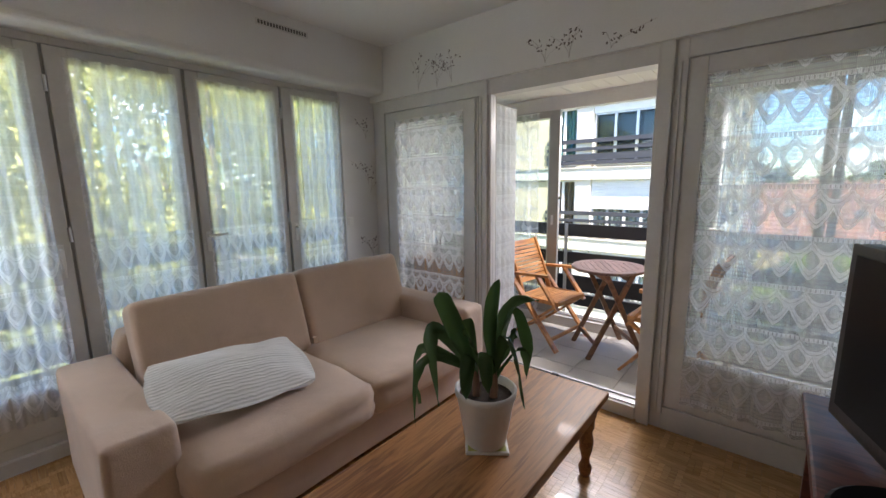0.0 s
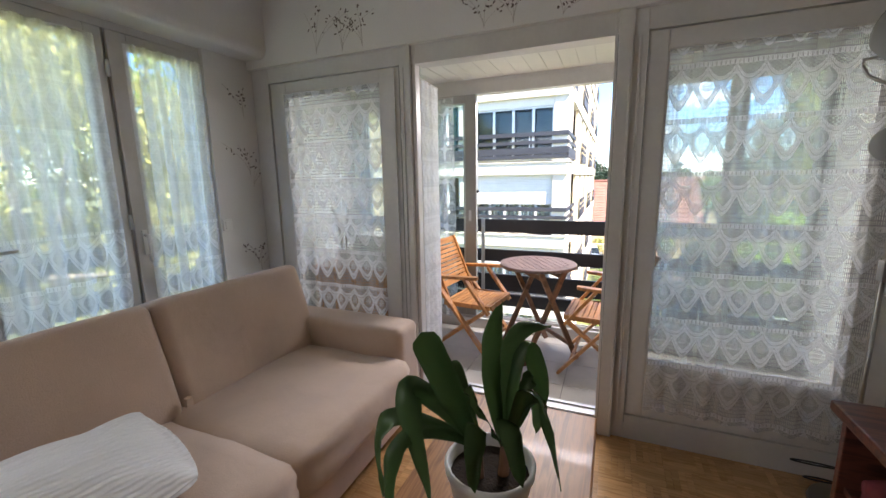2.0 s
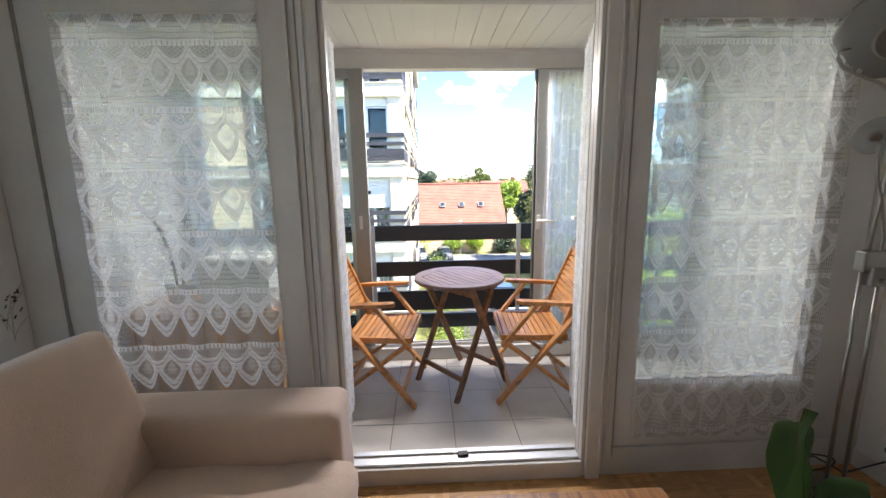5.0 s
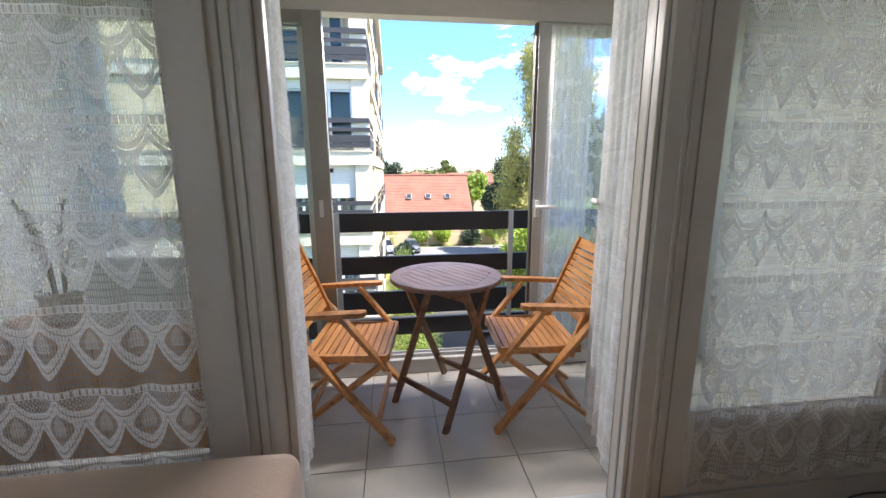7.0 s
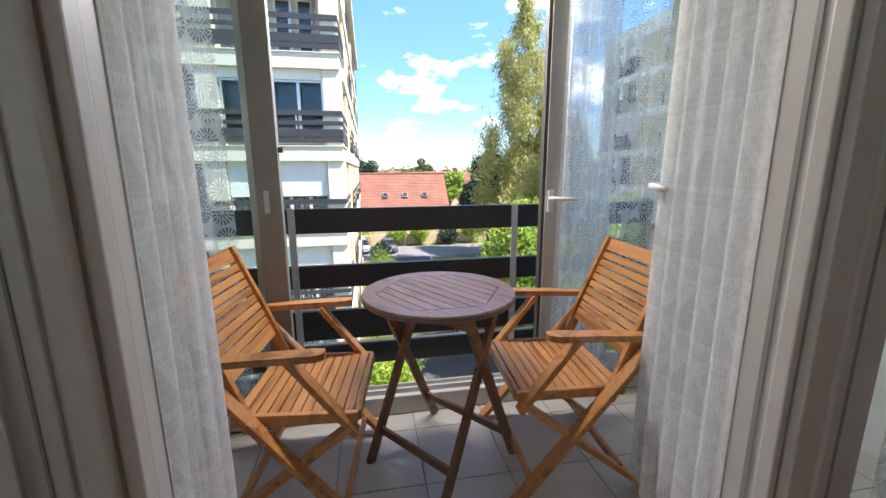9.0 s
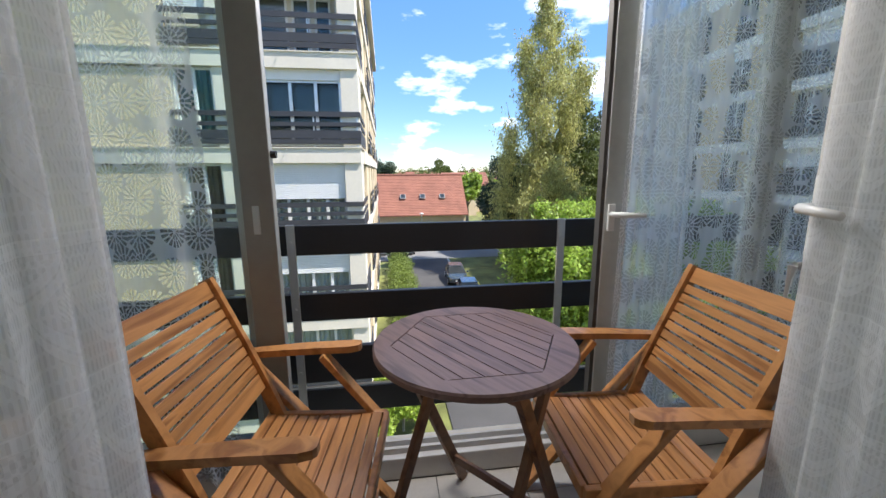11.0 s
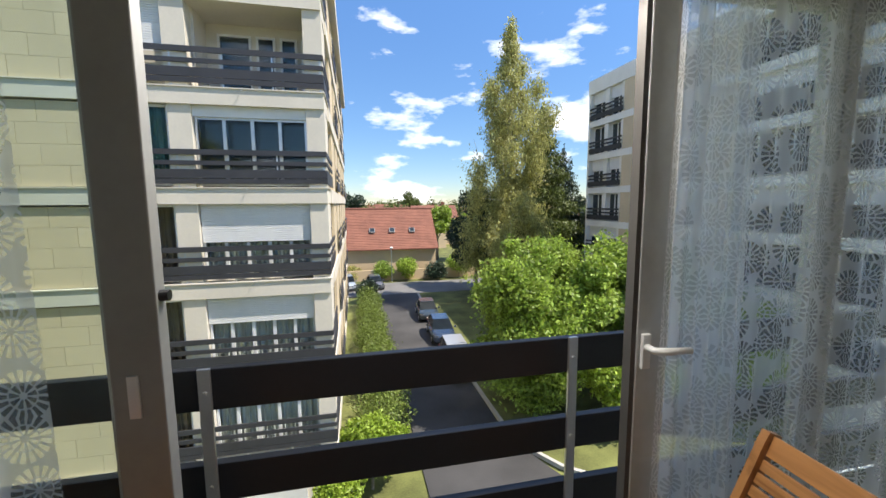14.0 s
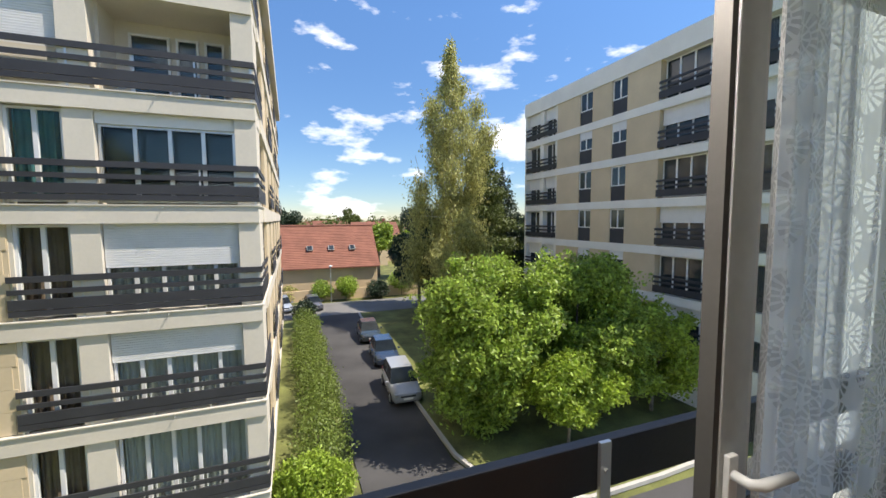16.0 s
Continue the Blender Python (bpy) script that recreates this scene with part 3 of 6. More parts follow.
# Grey strips on the face draw the shade of the partition's grooves.
grooves = bmesh.new()
for x in (-1.6655, -0.6245, -0.5385, 0.5905, 0.7245):
    box(grooves, x - 0.002, YP - 0.0125, 0.1, x + 0.002, YP - 0.009, 2.13)
for x0, x1 in ((-0.5375, -0.534), (0.586, 0.5895)):
    box(grooves, x0, YP + 0.045, 0.1, x1, YP + 0.055, 2.13)
setting(part("trim_partition_groove", grooves, STILESHADE_TRIM), "thin grey strips drawing the shaded grooves of the partition frame", "seal")
setting(part("trim_partition_frame", bm, FRAME), "white painted frame of the glazed partition", "frame")
sash("window_1", -1.663, -0.627, 0.145, 2.13, -1.525, -0.77, 0.47, 2.04, "white fixed glazed panel beside the loggia door")
sash("window_2", 0.727, 1.835, 0.145, 2.13, 0.812, 1.60, 0.47, 2.03, "wide white fixed glazed panel beside the loggia door")
sill = thing("door_threshold", "worn aluminium door threshold with a small bolt keeper", "threshold", kind="structure")
part("plate", cuboid(-0.512, YP + 0.0, 0.086, 0.572, YP + 0.10, 0.098, bevel=0.003), ALU, sill)
part("rail", cuboid(-0.512, YP + 0.055, 0.098, 0.572, YP + 0.07, 0.108), ALU, sill)
part("bolt_keeper", cuboid(-0.01, YP + 0.03, 0.098, 0.04, YP + 0.06, 0.112, bevel=0.003), PLASTIC, sill)
for nm, p, q, z1, sd in (("net_curtain", (-1.535, 3.062), (-0.765, 3.062), 2.05, 3), ("net_curtain", (0.815, 3.060), (1.665, 3.060), 2.035, 5)):
    c = thing(nm, "white fan-patterned lace net hanging over a glazed panel", "curtain", "lace nets")
    curtain("cloth", p, q, 0.2, z1, LACE, 5 if sd == 3 else 7, 0.016, c, seed=sd, hem=0.006)
    part("rod", tube(bmesh.new(), [(p[0], p[1] - 0.006, z1), (q[0], q[1] - 0.006, z1)], 0.005), FRAME, c)


# open glazed leaves of the loggia door, each with its own net
def door_leaf(name, hinge, tip, hand, net):
    d = Vector((tip[0] - hinge[0], tip[1] - hinge[1], 0))
    w = d.length
    ang = math.degrees(math.atan2(d.y, d.x))
    leaf = setting(thing(name, "", ""), "white glazed leaf of the loggia door, standing open", "door")
    leaf.matrix_world = pose(hinge[0], hinge[1], 0, 0, 0, ang)
    f = 0.055
    for a in ((0, 0.11, f, 2.12), (w - f, 0.11, w, 2.12), (f, 2.04, w - f, 2.12), (f, 0.11, w - f, 0.42)):
        part("leaf_frame", cuboid(a[0], -0.025, a[1], a[2], 0.025, a[3], bevel=0.004), FRAME, leaf)
    pane("pane", f, -0.004, 0.42, w - f, 0.004, 2.04, leaf)
    s = -1 if hand == "left" else 1
    part("seal", cuboid(w, -0.02, 0.12, w + 0.004, 0.02, 2.1), GASKET, leaf)
    if hand == "left":
        h = None
    else:
        h = part("door_handle", cuboid(w - 0.045, s * 0.025, 1.08, w - 0.012, s * 0.034, 1.26, bevel=0.004), WHITEPLASTIC, leaf, "white plastic lever handle")
        lever = tube(bmesh.new(), [(w - 0.028, s * 0.03, 1.19), (w - 0.028, s * 0.062, 1.19), (w - 0.04, s * 0.072, 1.19), (w - 0.15, s * 0.072, 1.185)], [0.011, 0.011, 0.012, 0.009], 10)
        part("lever", lever, WHITEPLASTIC, h, smooth=True)
    if hand == "right":
        part("lock_cylinder", tube(bmesh.new(), [(w - 0.028, s * 0.03, 1.06), (w - 0.028, s * 0.055, 1.06)], 0.01, 12), CHROME, leaf, "steel lock cylinder")
        part("key", tube(bmesh.new(), [(w - 0.028, s * 0.058, 1.06), (w - 0.028, s * 0.062, 1.03), (w - 0.025, s * 0.062, 0.985)], [0.011, 0.006, 0.004], 8), ALU, leaf, "small metal keys hanging in the lock")
    p, q = Vector(net[0]), Vector(net[1])
    c = thing("door_curtain", "white lace curtain hanging in soft folds on the open door leaf", "curtain", "door curtains")
    curtain("cloth", p.xy, q.xy, 0.14, 2.09, LACE2, 5, 0.022, c, flare=0.04, seed=11 if s < 0 else 12, hem=0.012)
    part("rod", tube(bmesh.new(), [(*p.xy, 2.09), (*q.xy, 2.09)], 0.005), FRAME, c)


door_leaf("door_1", (-0.615, 3.20), (-0.72, 3.62), "left", ((-0.57, 3.2), (-0.588, 3.57)))
door_leaf("door_2", (0.64, 3.20), (0.79, 3.68), "right", ((0.606, 3.2), (0.738, 3.645)))

# tall windows on the west side
WX = XL - 0.05
bm = bmesh.new()
for y in (0.305, 0.8725, 1.52, 2.17):
    box(bm, WX - 0.05, y - 0.012, 0.14, WX + 0.012, y + 0.012, 2.25)
setting(part("trim_window_seal", bm, STILESHADE_TRIM), "grey seals between the window leaves", "seal")
bm = bmesh.new()
for z0, z1 in ((0.08, 0.14), (2.25, 2.29)):
    box(bm, WX - 0.05, -0.35, z0, WX + 0.02, 2.70, z1)
for y0, y1 in ((-0.35, -0.30), (2.672, 2.70)):
    box(bm, WX - 0.05, y0, 0.14, WX + 0.02, y1, 2.25)
setting(part("trim_window_frame", bm, FRAME), "white frame round the row of tall windows", "frame")
# The first leaf is unseen and added; a fill lamp stands in it.
spans = [(-0.30, 0.30, -0.22, 0.22), (0.31, 0.865, 0.38, 0.775), (0.88, 1.51, 0.975, 1.44), (1.53, 2.16, 1.605, 2.085), (2.18, 2.67, 2.275, 2.655)]
for k, (y0, y1, g0, g1) in enumerate(spans):
    s = setting(thing("window_%d" % (k + 3), "", ""), "tall white glazed window leaf behind lace", "window")
    for a in ((y0, 0.145, g0, 2.245), (g1, 0.145, y1, 2.245), (g0, 2.175, g1, 2.245), (g0, 0.145, g1, 0.42)):
        part("sash_frame", cuboid(WX - 0.04, a[0], a[1], WX + 0.03, a[2], a[3], bevel=0.005), FRAME, s)
    pane("pane", WX - 0.012, g0, 0.42, WX - 0.004, g1, 2.175, s)
    if k in (1, 3, 4):
        yh = {1: 0.82, 3: 1.566, 4: 2.225}[k]
        h = part("window_handle", cuboid(WX + 0.03, yh - 0.014, 1.06, WX + 0.04, yh + 0.014, 1.2, bevel=0.004), WHITEPLASTIC, s, "white plastic window handle")
        end = (WX + 0.07, yh + 0.115, 1.175) if k == 3 else (WX + 0.07, yh, 1.02)
        part("lever", tube(bmesh.new(), [(WX + 0.038, yh, 1.17), (WX + 0.07, yh, 1.17), end], [0.011, 0.011, 0.008], 8), WHITEPLASTIC, h, smooth=True)
    for hz in (0.4, 1.25, 2.05):
        if k in (1, 3):
            part("hinge", tube(bmesh.new(), [(WX + 0.036, y1 + 0.004, hz - 0.04), (WX + 0.036, y1 + 0.004, hz + 0.04)], 0.009, 8), ALU, s)
    c = thing("net_curtain", "white fan-patterned lace net on a tall window", "curtain", "lace nets")
    curtain("cloth", (WX + 0.05, g1 + 0.03), (WX + 0.05, g0 - 0.03), 0.25, 2.195, LACEW, 6, 0.03, c, seed=20 + k, hem=0.008)
    part("rod", tube(bmesh.new(), [(WX + 0.05, g0 - 0.03, 2.195), (WX + 0.05, g1 + 0.03, 2.195)], 0.004), FRAME, c)

bm = bmesh.new()
for b in ((XL, YB, 0, XL + 0.015, -0.35, 0.08), (XL, 2.70, 0, XL + 0.015, YP - 0.01, 0.08), (XR - 0.015, YB, 0, XR, YP - 0.012, 0.09), (XL + 0.015, YB, 0, XR - 0.015, YB + 0.015, 0.08)):
    box(bm, *b)
setting(part("baseboard", bm, FRAME), "low white baseboard along the walls", "baseboard")


# painted twigs
def twig(at, axes, height, lean, seed, n=16):
    rnd = random.Random(seed)
    o, ex, nrm = Vector(at), Vector(axes[0]), Vector(axes[1])
    t = thing("wall_stencil", "painted twig with small dark buds on the white wall", "wall painting", "painted twigs")
    dots = []
    for s in range(4):
        bend, h = rnd.uniform(-0.16, 0.16) + lean, height * rnd.uniform(0.6, 1.0)
        pts = [o + nrm * 0.0012 + ex * (bend * (k / 6) ** 2 * 1.4) + Vector((0, 0, h * k / 6)) for k in range(7)]
        part("stem", tube(bmesh.new(), pts, 0.0011, 4), INKPALE, t)
        for _ in range(n // 4):
            k = rnd.uniform(0.55, 1.0)
            dots.append(o + nrm * 0.0015 + ex * (bend * k * k * 1.4 + rnd.uniform(-0.035, 0.035)) + Vector((0, 0, h * k + rnd.uniform(-0.02, 0.02))))
    bm = bmesh.new()
    for d in dots:
        a = rnd.uniform(0, math.pi)
        u, v = ex * math.cos(a) + Vector((0, 0, math.sin(a))), -ex * math.sin(a) + Vector((0, 0, math.cos(a)))
        ln, wd = rnd.uniform(0.006, 0.012), rnd.uniform(0.003, 0.005)
        ring = [d + u * ln * math.cos(2 * math.pi * k / 6) + v * wd * math.sin(2 * math.pi * k / 6) for k in range(6)]
        low = [bm.verts.new(r - nrm * 0.001) for r in ring]
        top = [bm.verts.new(r + nrm * 0.0006) for r in ring]
        bm.faces.new(top)
        for k in range(6):
            bm.faces.new((low[k], low[(k + 1) % 6], top[(k + 1) % 6], top[k]))
    bmesh.ops.recalc_face_normals(bm, faces=bm.faces[:])
    part("buds", bm, INK, t)["kind"] = "stuff"


NORTH, WEST = ((1, 0, 0), (0, -1, 0)), ((0, 1, 0), (1, 0, 0))
for k, (x, z, h, ln) in enumerate(((-1.2, 2.26, 0.3, 0.05), (-1.0, 2.25, 0.27, 0.1), (-0.85, 2.26, 0.26, -0.05), (-0.08, 2.25, 0.18, 0.05), (0.08, 2.25, 0.19, -0.06), (0.33, 2.25, 0.12, 0.05))):
    twig((x, 3.035, z), NORTH, h, ln, 40 + k, 20)
for k, (y, z, h, ln) in enumerate(((2.97, 1.9, 0.22, 0.05), (2.98, 1.5, 0.26, -0.06), (3.0, 1.42, 0.24, 0.03), (2.98, 0.85, 0.25, -0.05), (3.0, 0.8, 0.22, 0.03))):
    twig((XL, y, z), WEST, h, ln, 60 + k, 16)
sw = thing("light_switch", "small white light switch on the wall", "switch", at=pose(XL, 2.745, 1.17))
part("plate", cuboid(0.001, -0.035, -0.04, 0.009, 0.035, 0.04, bevel=0.003), WHITEPLASTIC, sw)
part("rocker", cuboid(0.009, -0.02, -0.025, 0.014, 0.02, 0.025, bevel=0.002), WHITEPLASTIC, sw)
sk = thing("wall_socket", "white wall socket above the baseboard", "socket", at=pose(XR, 2.93, 0.17))
part("plate", cuboid(-0.010, -0.04, -0.04, -0.001, 0.04, 0.04, bevel=0.003), WHITEPLASTIC, sk)
part("hole", tube(bmesh.new(), [(-0.0115, 0, 0), (-0.009, 0, 0)], 0.02, 12), GASKET, sk)


# ---- living room things ----
def soft_box(size, seed, puff=0.03, cuts=7, dent=0.012, sag=0.0):
    """A stuffed block with crowned faces and uneven seams, its base at z = 0."""
    bm = bmesh.new()
    bmesh.ops.create_cube(bm, size=2.0)
    bmesh.ops.subdivide_edges(bm, edges=bm.edges[:], cuts=cuts, use_grid_fill=True)
    off = Vector((seed * 3.1, seed * 1.7, seed))
    for v in bm.verts:
        p = v.co.copy()
        r = Vector([math.copysign(abs(c) ** 0.92, c) for c in p])
        m = max(abs(p.x), abs(p.y), abs(p.z))
        edge = sorted((abs(p.x), abs(p.y), abs(p.z)))
        round_in = 1.0 - 0.035 * max(0.0, edge[1] - 0.7) / 0.3 * m - 0.025 * max(0.0, edge[0] - 0.7) / 0.3
        crown = (1 - min(1, edge[1]) ** 2)
        w = Vector((r.x * size[0] / 2, r.y * size[1] / 2, r.z * size[2] / 2)) * round_in
        axis = max(range(3), key=lambda i: abs(p[i]))
        w[axis] += math.copysign(puff * crown, p[axis])
        w += Vector((1, 1, 1)) * dent * noise.noise(p * 1.7 + off)
        v.co = w + Vector((0, 0, size[2] / 2))
    return bm


def cushion(name, size, m, mat, parent, seed, puff=0.03, dent=0.012, label=""):
    ob = part(name, soft_box(size, seed, puff, 9, dent), mat, parent, label, True)
    ob.matrix_local = m
    return ob


def upholstered(size, m, parent, name, edge=0.03, seed=1):
    """A firm padded block with rounded edges and slightly uneven faces."""
    bm = bmesh.new()
    bmesh.ops.create_cube(bm, size=1.0, matrix=Matrix.Translation((0, 0, size[2] / 2)) @ Matrix.Diagonal((*size, 1)))
    bmesh.ops.bevel(bm, geom=bm.edges[:], offset=edge, segments=4, affect="EDGES", profile=0.5)
    long_edges = [e for e in bm.edges if e.calc_length() > 0.12]
    bmesh.ops.subdivide_edges(bm, edges=long_edges, cuts=7, use_grid_fill=True)
    for v in bm.verts:
        v.co += v.normal * 0.006 * noise.noise(v.co * 4.2 + Vector((seed, 2 * seed, 0)))
    ob = part(name, bm, SUEDE, parent, "", True)
    ob.matrix_local = m
    return ob


sofa = thing("sofa", "two-seat beige microfibre sofa with square arms, before the windows", "sofa")
upholstered((1.12, 1.86, 0.235), pose(-1.02, 1.84, 0.04), sofa, "base", 0.02, 1)
cushion("seat_cushion", (0.86, 0.875, 0.20), pose(-0.825, 1.365, 0.255), SUEDE, sofa, 2, 0.022, 0.014)
cushion("seat_cushion", (0.86, 0.885, 0.20), pose(-0.825, 2.235, 0.255), SUEDE, sofa, 3, 0.022, 0.014)
cushion("back_frame", (0.2, 1.80, 0.6), pose(-1.60, 1.84, 0.12), SUEDE, sofa, 6, 0.003, 0.005)
upholstered((0.24, 0.9, 0.54), pose(-1.20, 1.415, 0.40, 0, -16, 0), sofa, "back_cushion", 0.05, 4)
upholstered((0.24, 0.88, 0.54), pose(-1.20, 2.31, 0.40, 0, -16, 0), sofa, "back_cushion", 0.05, 5)
upholstered((1.06, 0.245, 0.565), pose(-1.09, 0.82, 0.035), sofa, "arm", 0.03, 7)
upholstered((1.12, 0.24, 0.58), pose(-1.02, 2.79, 0.035), sofa, "arm", 0.045, 8)
for x, y in ((-0.55, 0.78), (-1.6, 0.78), (-0.55, 2.83), (-1.6, 2.83)):
    part("foot", lathe(bmesh.new(), [(0.022, 0), (0.026, 0.05)], 12, (x, y, 0.0)), PLASTIC, sofa)
part("zip_tab", cuboid(-1.085, 1.845, 0.49, -1.06, 1.875, 0.53, bevel=0.004), SUEDE, sofa)

# ribbed pillow
bm = soft_box((0.65, 0.34, 0.1), 9, 0.03, 24, 0.012)
for v in bm.verts:
    fx, fy = abs(v.co.x) / 0.33, abs(v.co.y) / 0.2
    v.co.z = 0.065 + (v.co.z - 0.065) * max(0.08, 1 - 0.92 * max(fx, fy) ** 3.2) + 0.006 * math.sin(v.co.y * 250 + 2.2 * noise.noise(v.co * 6)) * 0.45 * (1 - max(fx, fy) ** 6)
    v.co += Vector((math.copysign(0.026 * (fx * fy) ** 3 - 0.008 * (1 - fy) * fx ** 4, v.co.x), math.copysign(0.026 * (fx * fy) ** 3 - 0.008 * (1 - fx) * fy ** 4, v.co.y), 0.008 * noise.noise(v.co * 9) * fx))
pil = part("pillow", bm, PILLOW, None, "", True)
tagged(pil, "white ribbed cotton pillow leaning on the sofa back", "pillow")
ax = Vector((0.03, 0.66, -0.06)).normalized()
ay = Vector((-0.42, 0.0, 0.17))
ay = (ay - ax * ay.dot(ax)).normalized()
az = ax.cross(ay)
if az.z < 0:
    ax, az = -ax, -az
pil.matrix_world = Matrix.Translation(Vector((-0.79, 1.26, 0.60)) - az * 0.065) @ Matrix((ax, ay, az)).transposed().to_4x4()

# coffee table
ct = thing("coffee_table", "solid varnished oak coffee table with turned legs", "table")
TX0, TX1, TY0, TY1 = 0.0, 0.59, 1.10, 2.48
part("tabletop", cuboid(TX0, TY0, 0.415, TX1, TY1, 0.45, bevel=0.008), OAK, ct)
for a in ((TX0 + 0.06, TY0 + 0.05, TX1 - 0.06, TY0 + 0.075), (TX0 + 0.06, TY1 - 0.075, TX1 - 0.06, TY1 - 0.05), (TX0 + 0.04, TY0 + 0.05, TX0 + 0.06, TY1 - 0.05), (TX1 - 0.06, TY0 + 0.05, TX1 - 0.04, TY1 - 0.05)):
    part("apron", cuboid(a[0], a[1], 0.32, a[2], a[3], 0.415, bevel=0.003), OAK, ct)
for x in (TX0 + 0.075, TX1 - 0.075):
    for y in (TY0 + 0.085, TY1 - 0.085):
        part("leg", lathe(bmesh.new(), [(0.022, 0), (0.03, 0.02), (0.034, 0.05), (0.022, 0.075), (0.02, 0.1), (0.032, 0.15), (0.036, 0.2), (0.026, 0.25), (0.036, 0.27), (0.036, 0.415)], 20, (x, y, 0)), OAK, ct, "", True)

# plant
mat_ob = thing("place_mat", "small square white tile under the plant pot", "mat", at=pose(0.325, 1.765, 0.45, 0, 0, 38))
part("slab", cuboid(-0.085, -0.085, 0.0, 0.085, 0.085, 0.012, bevel=0.004), POT, mat_ob)
part("border", cuboid(-0.075, -0.075, 0.012, 0.075, 0.075, 0.0135), LEAF_YELLOW, mat_ob)
plant = thing("potted_plant", "strap-leaved green house plant in a white pot", "plant", at=pose(0.328, 1.757, 0.464) @ Matrix.Scale(1.07, 4))
part("pot", lathe(bmesh.new(), [(0.07, 0), (0.076, 0.004), (0.108, 0.19), (0.114, 0.195), (0.116, 0.215), (0.11, 0.22), (0.104, 0.215), (0.1, 0.185), (0.02, 0.18)], 40), POT, plant, "white plastic pot", True)
part("soil", lathe(bmesh.new(), [(0.102, 0.17), (0.1, 0.186), (0.06, 0.192), (0.02, 0.19)], 24), SOIL, plant, "dark potting soil")


def strap_leaf(base, bend, tip, width, seed, blunt=0.8, twist=0.0):
    """A channelled strap that rises from base, passes bend and hangs or stands to tip."""
    bm, n = bmesh.new(), 18
    base, bend, tip = Vector(base), Vector(bend), Vector(tip)
    ctrl = bend * 2 - (base + tip) * 0.5
    flat = Vector((bend.x - base.x, bend.y - base.y, 0)) * 0.6 + Vector((tip.x - base.x, tip.y - base.y, 0)) * 0.4
    side = Vector((-flat.y, flat.x, 0)).normalized()
    rows = []
    for k in range(n + 1):
        f = k / n
        p = base * (1 - f) ** 2 + ctrl * 2 * f * (1 - f) + tip * f * f
        d = ((ctrl - base) * (1 - f) + (tip - ctrl) * f).normalized()
        ss = (side - d * side.dot(d)).normalized()
        turn = twist + 0.3 * math.sin(2.2 * f + seed)
        up = ss.cross(d)
        s2, nn = ss * math.cos(turn) + up * math.sin(turn), up * math.cos(turn) - ss * math.sin(turn)
        w = width * min(1.0, 0.36 + 1.5 * f)
        if f > blunt:
            g = (f - blunt) / (1 - blunt)
            w *= max(0.05, math.sqrt(max(0.0, 1 - g * g)))
        wav = 0.005 * math.sin(13 * f + seed) + 0.0025 * math.sin(29 * f + 2 * seed)
        rows.append([bm.verts.new(p + s2 * w * g + nn * (0.5 * w * abs(g) ** 1.5 + (wav if g < 0 else -wav) * abs(g) * 2)) for g in (-0.5, -0.34, -0.17, 0.0, 0.17, 0.34, 0.5)])
    for a, b in zip(rows, rows[1:]):
        for k in range(6):
            bm.faces.new((a[k], a[k + 1], b[k + 1], b[k]))
    bmesh.ops.solidify(bm, geom=bm.faces[:], thickness=0.0015)
    return bm


for sx, sy, top in ((-0.02, -0.03, 0.30), (0.035, 0.0, 0.29)):
    part("stem", tube(bmesh.new(), [(sx, sy, 0.18), (sx * 1.1, sy, 0.23), (sx * 1.1, sy, top)], [0.015, 0.014, 0.01], 10), DARKLEG, plant)
# from the pot's foot: where the leaf springs, where it bends, its tip, its width
S1, S2 = (-0.02, -0.03, 0.27), (0.038, 0.0, 0.265)
for k, (st, bend, tip, wd, bl) in enumerate((
        (S1, (-0.08, -0.07, 0.435), (-0.133, -0.105, 0.583), 0.076, 0.86), (S2, (-0.005, 0.035, 0.45), (0.012, 0.07, 0.62), 0.056, 0.66),
        (S2, (0.03, 0.09, 0.50), (0.12, 0.175, 0.53), 0.056, 0.6), (S2, (0.066, 0.076, 0.52), (0.115, 0.13, 0.31), 0.056, 0.8),
        (S2, (0.115, -0.025, 0.445), (0.18, -0.03, 0.21), 0.062, 0.72), (S1, (-0.17, -0.105, 0.435), (-0.085, -0.17, 0.187), 0.072, 0.7),
        (S1, (-0.24, -0.10, 0.34), (-0.275, -0.07, 0.08), 0.056, 0.74), (S1, (0.0, -0.10, 0.37), (0.0, -0.12, 0.22), 0.056, 0.8),
        (S2, (0.10, 0.09, 0.37), (0.09, 0.145, 0.22), 0.046, 0.75), (S1, (-0.17, -0.155, 0.33), (-0.175, -0.20, 0.09), 0.046, 0.72),
        (S1, (-0.115, 0.035, 0.435), (-0.185, 0.055, 0.35), 0.058, 0.8), (S2, (0.07, -0.10, 0.405), (0.115, -0.155, 0.30), 0.052, 0.76),
        (S2, (0.0, -0.06, 0.385), (-0.02, -0.10, 0.47), 0.05, 0.7), (S2, (0.072, 0.04, 0.405), (0.095, 0.055, 0.44), 0.05, 0.7))):
    part("leaf", strap_leaf(st, bend, tip, wd * 0.92, k * 1.7, bl, {0: 1.2, 5: 0.9, 6: 0.9, 9: 0.8, 10: 0.6, 7: 0.3, 4: 0.5, 3: 0.4}.get(k, 0.0)), LEAF_PLANT, plant, "", True)

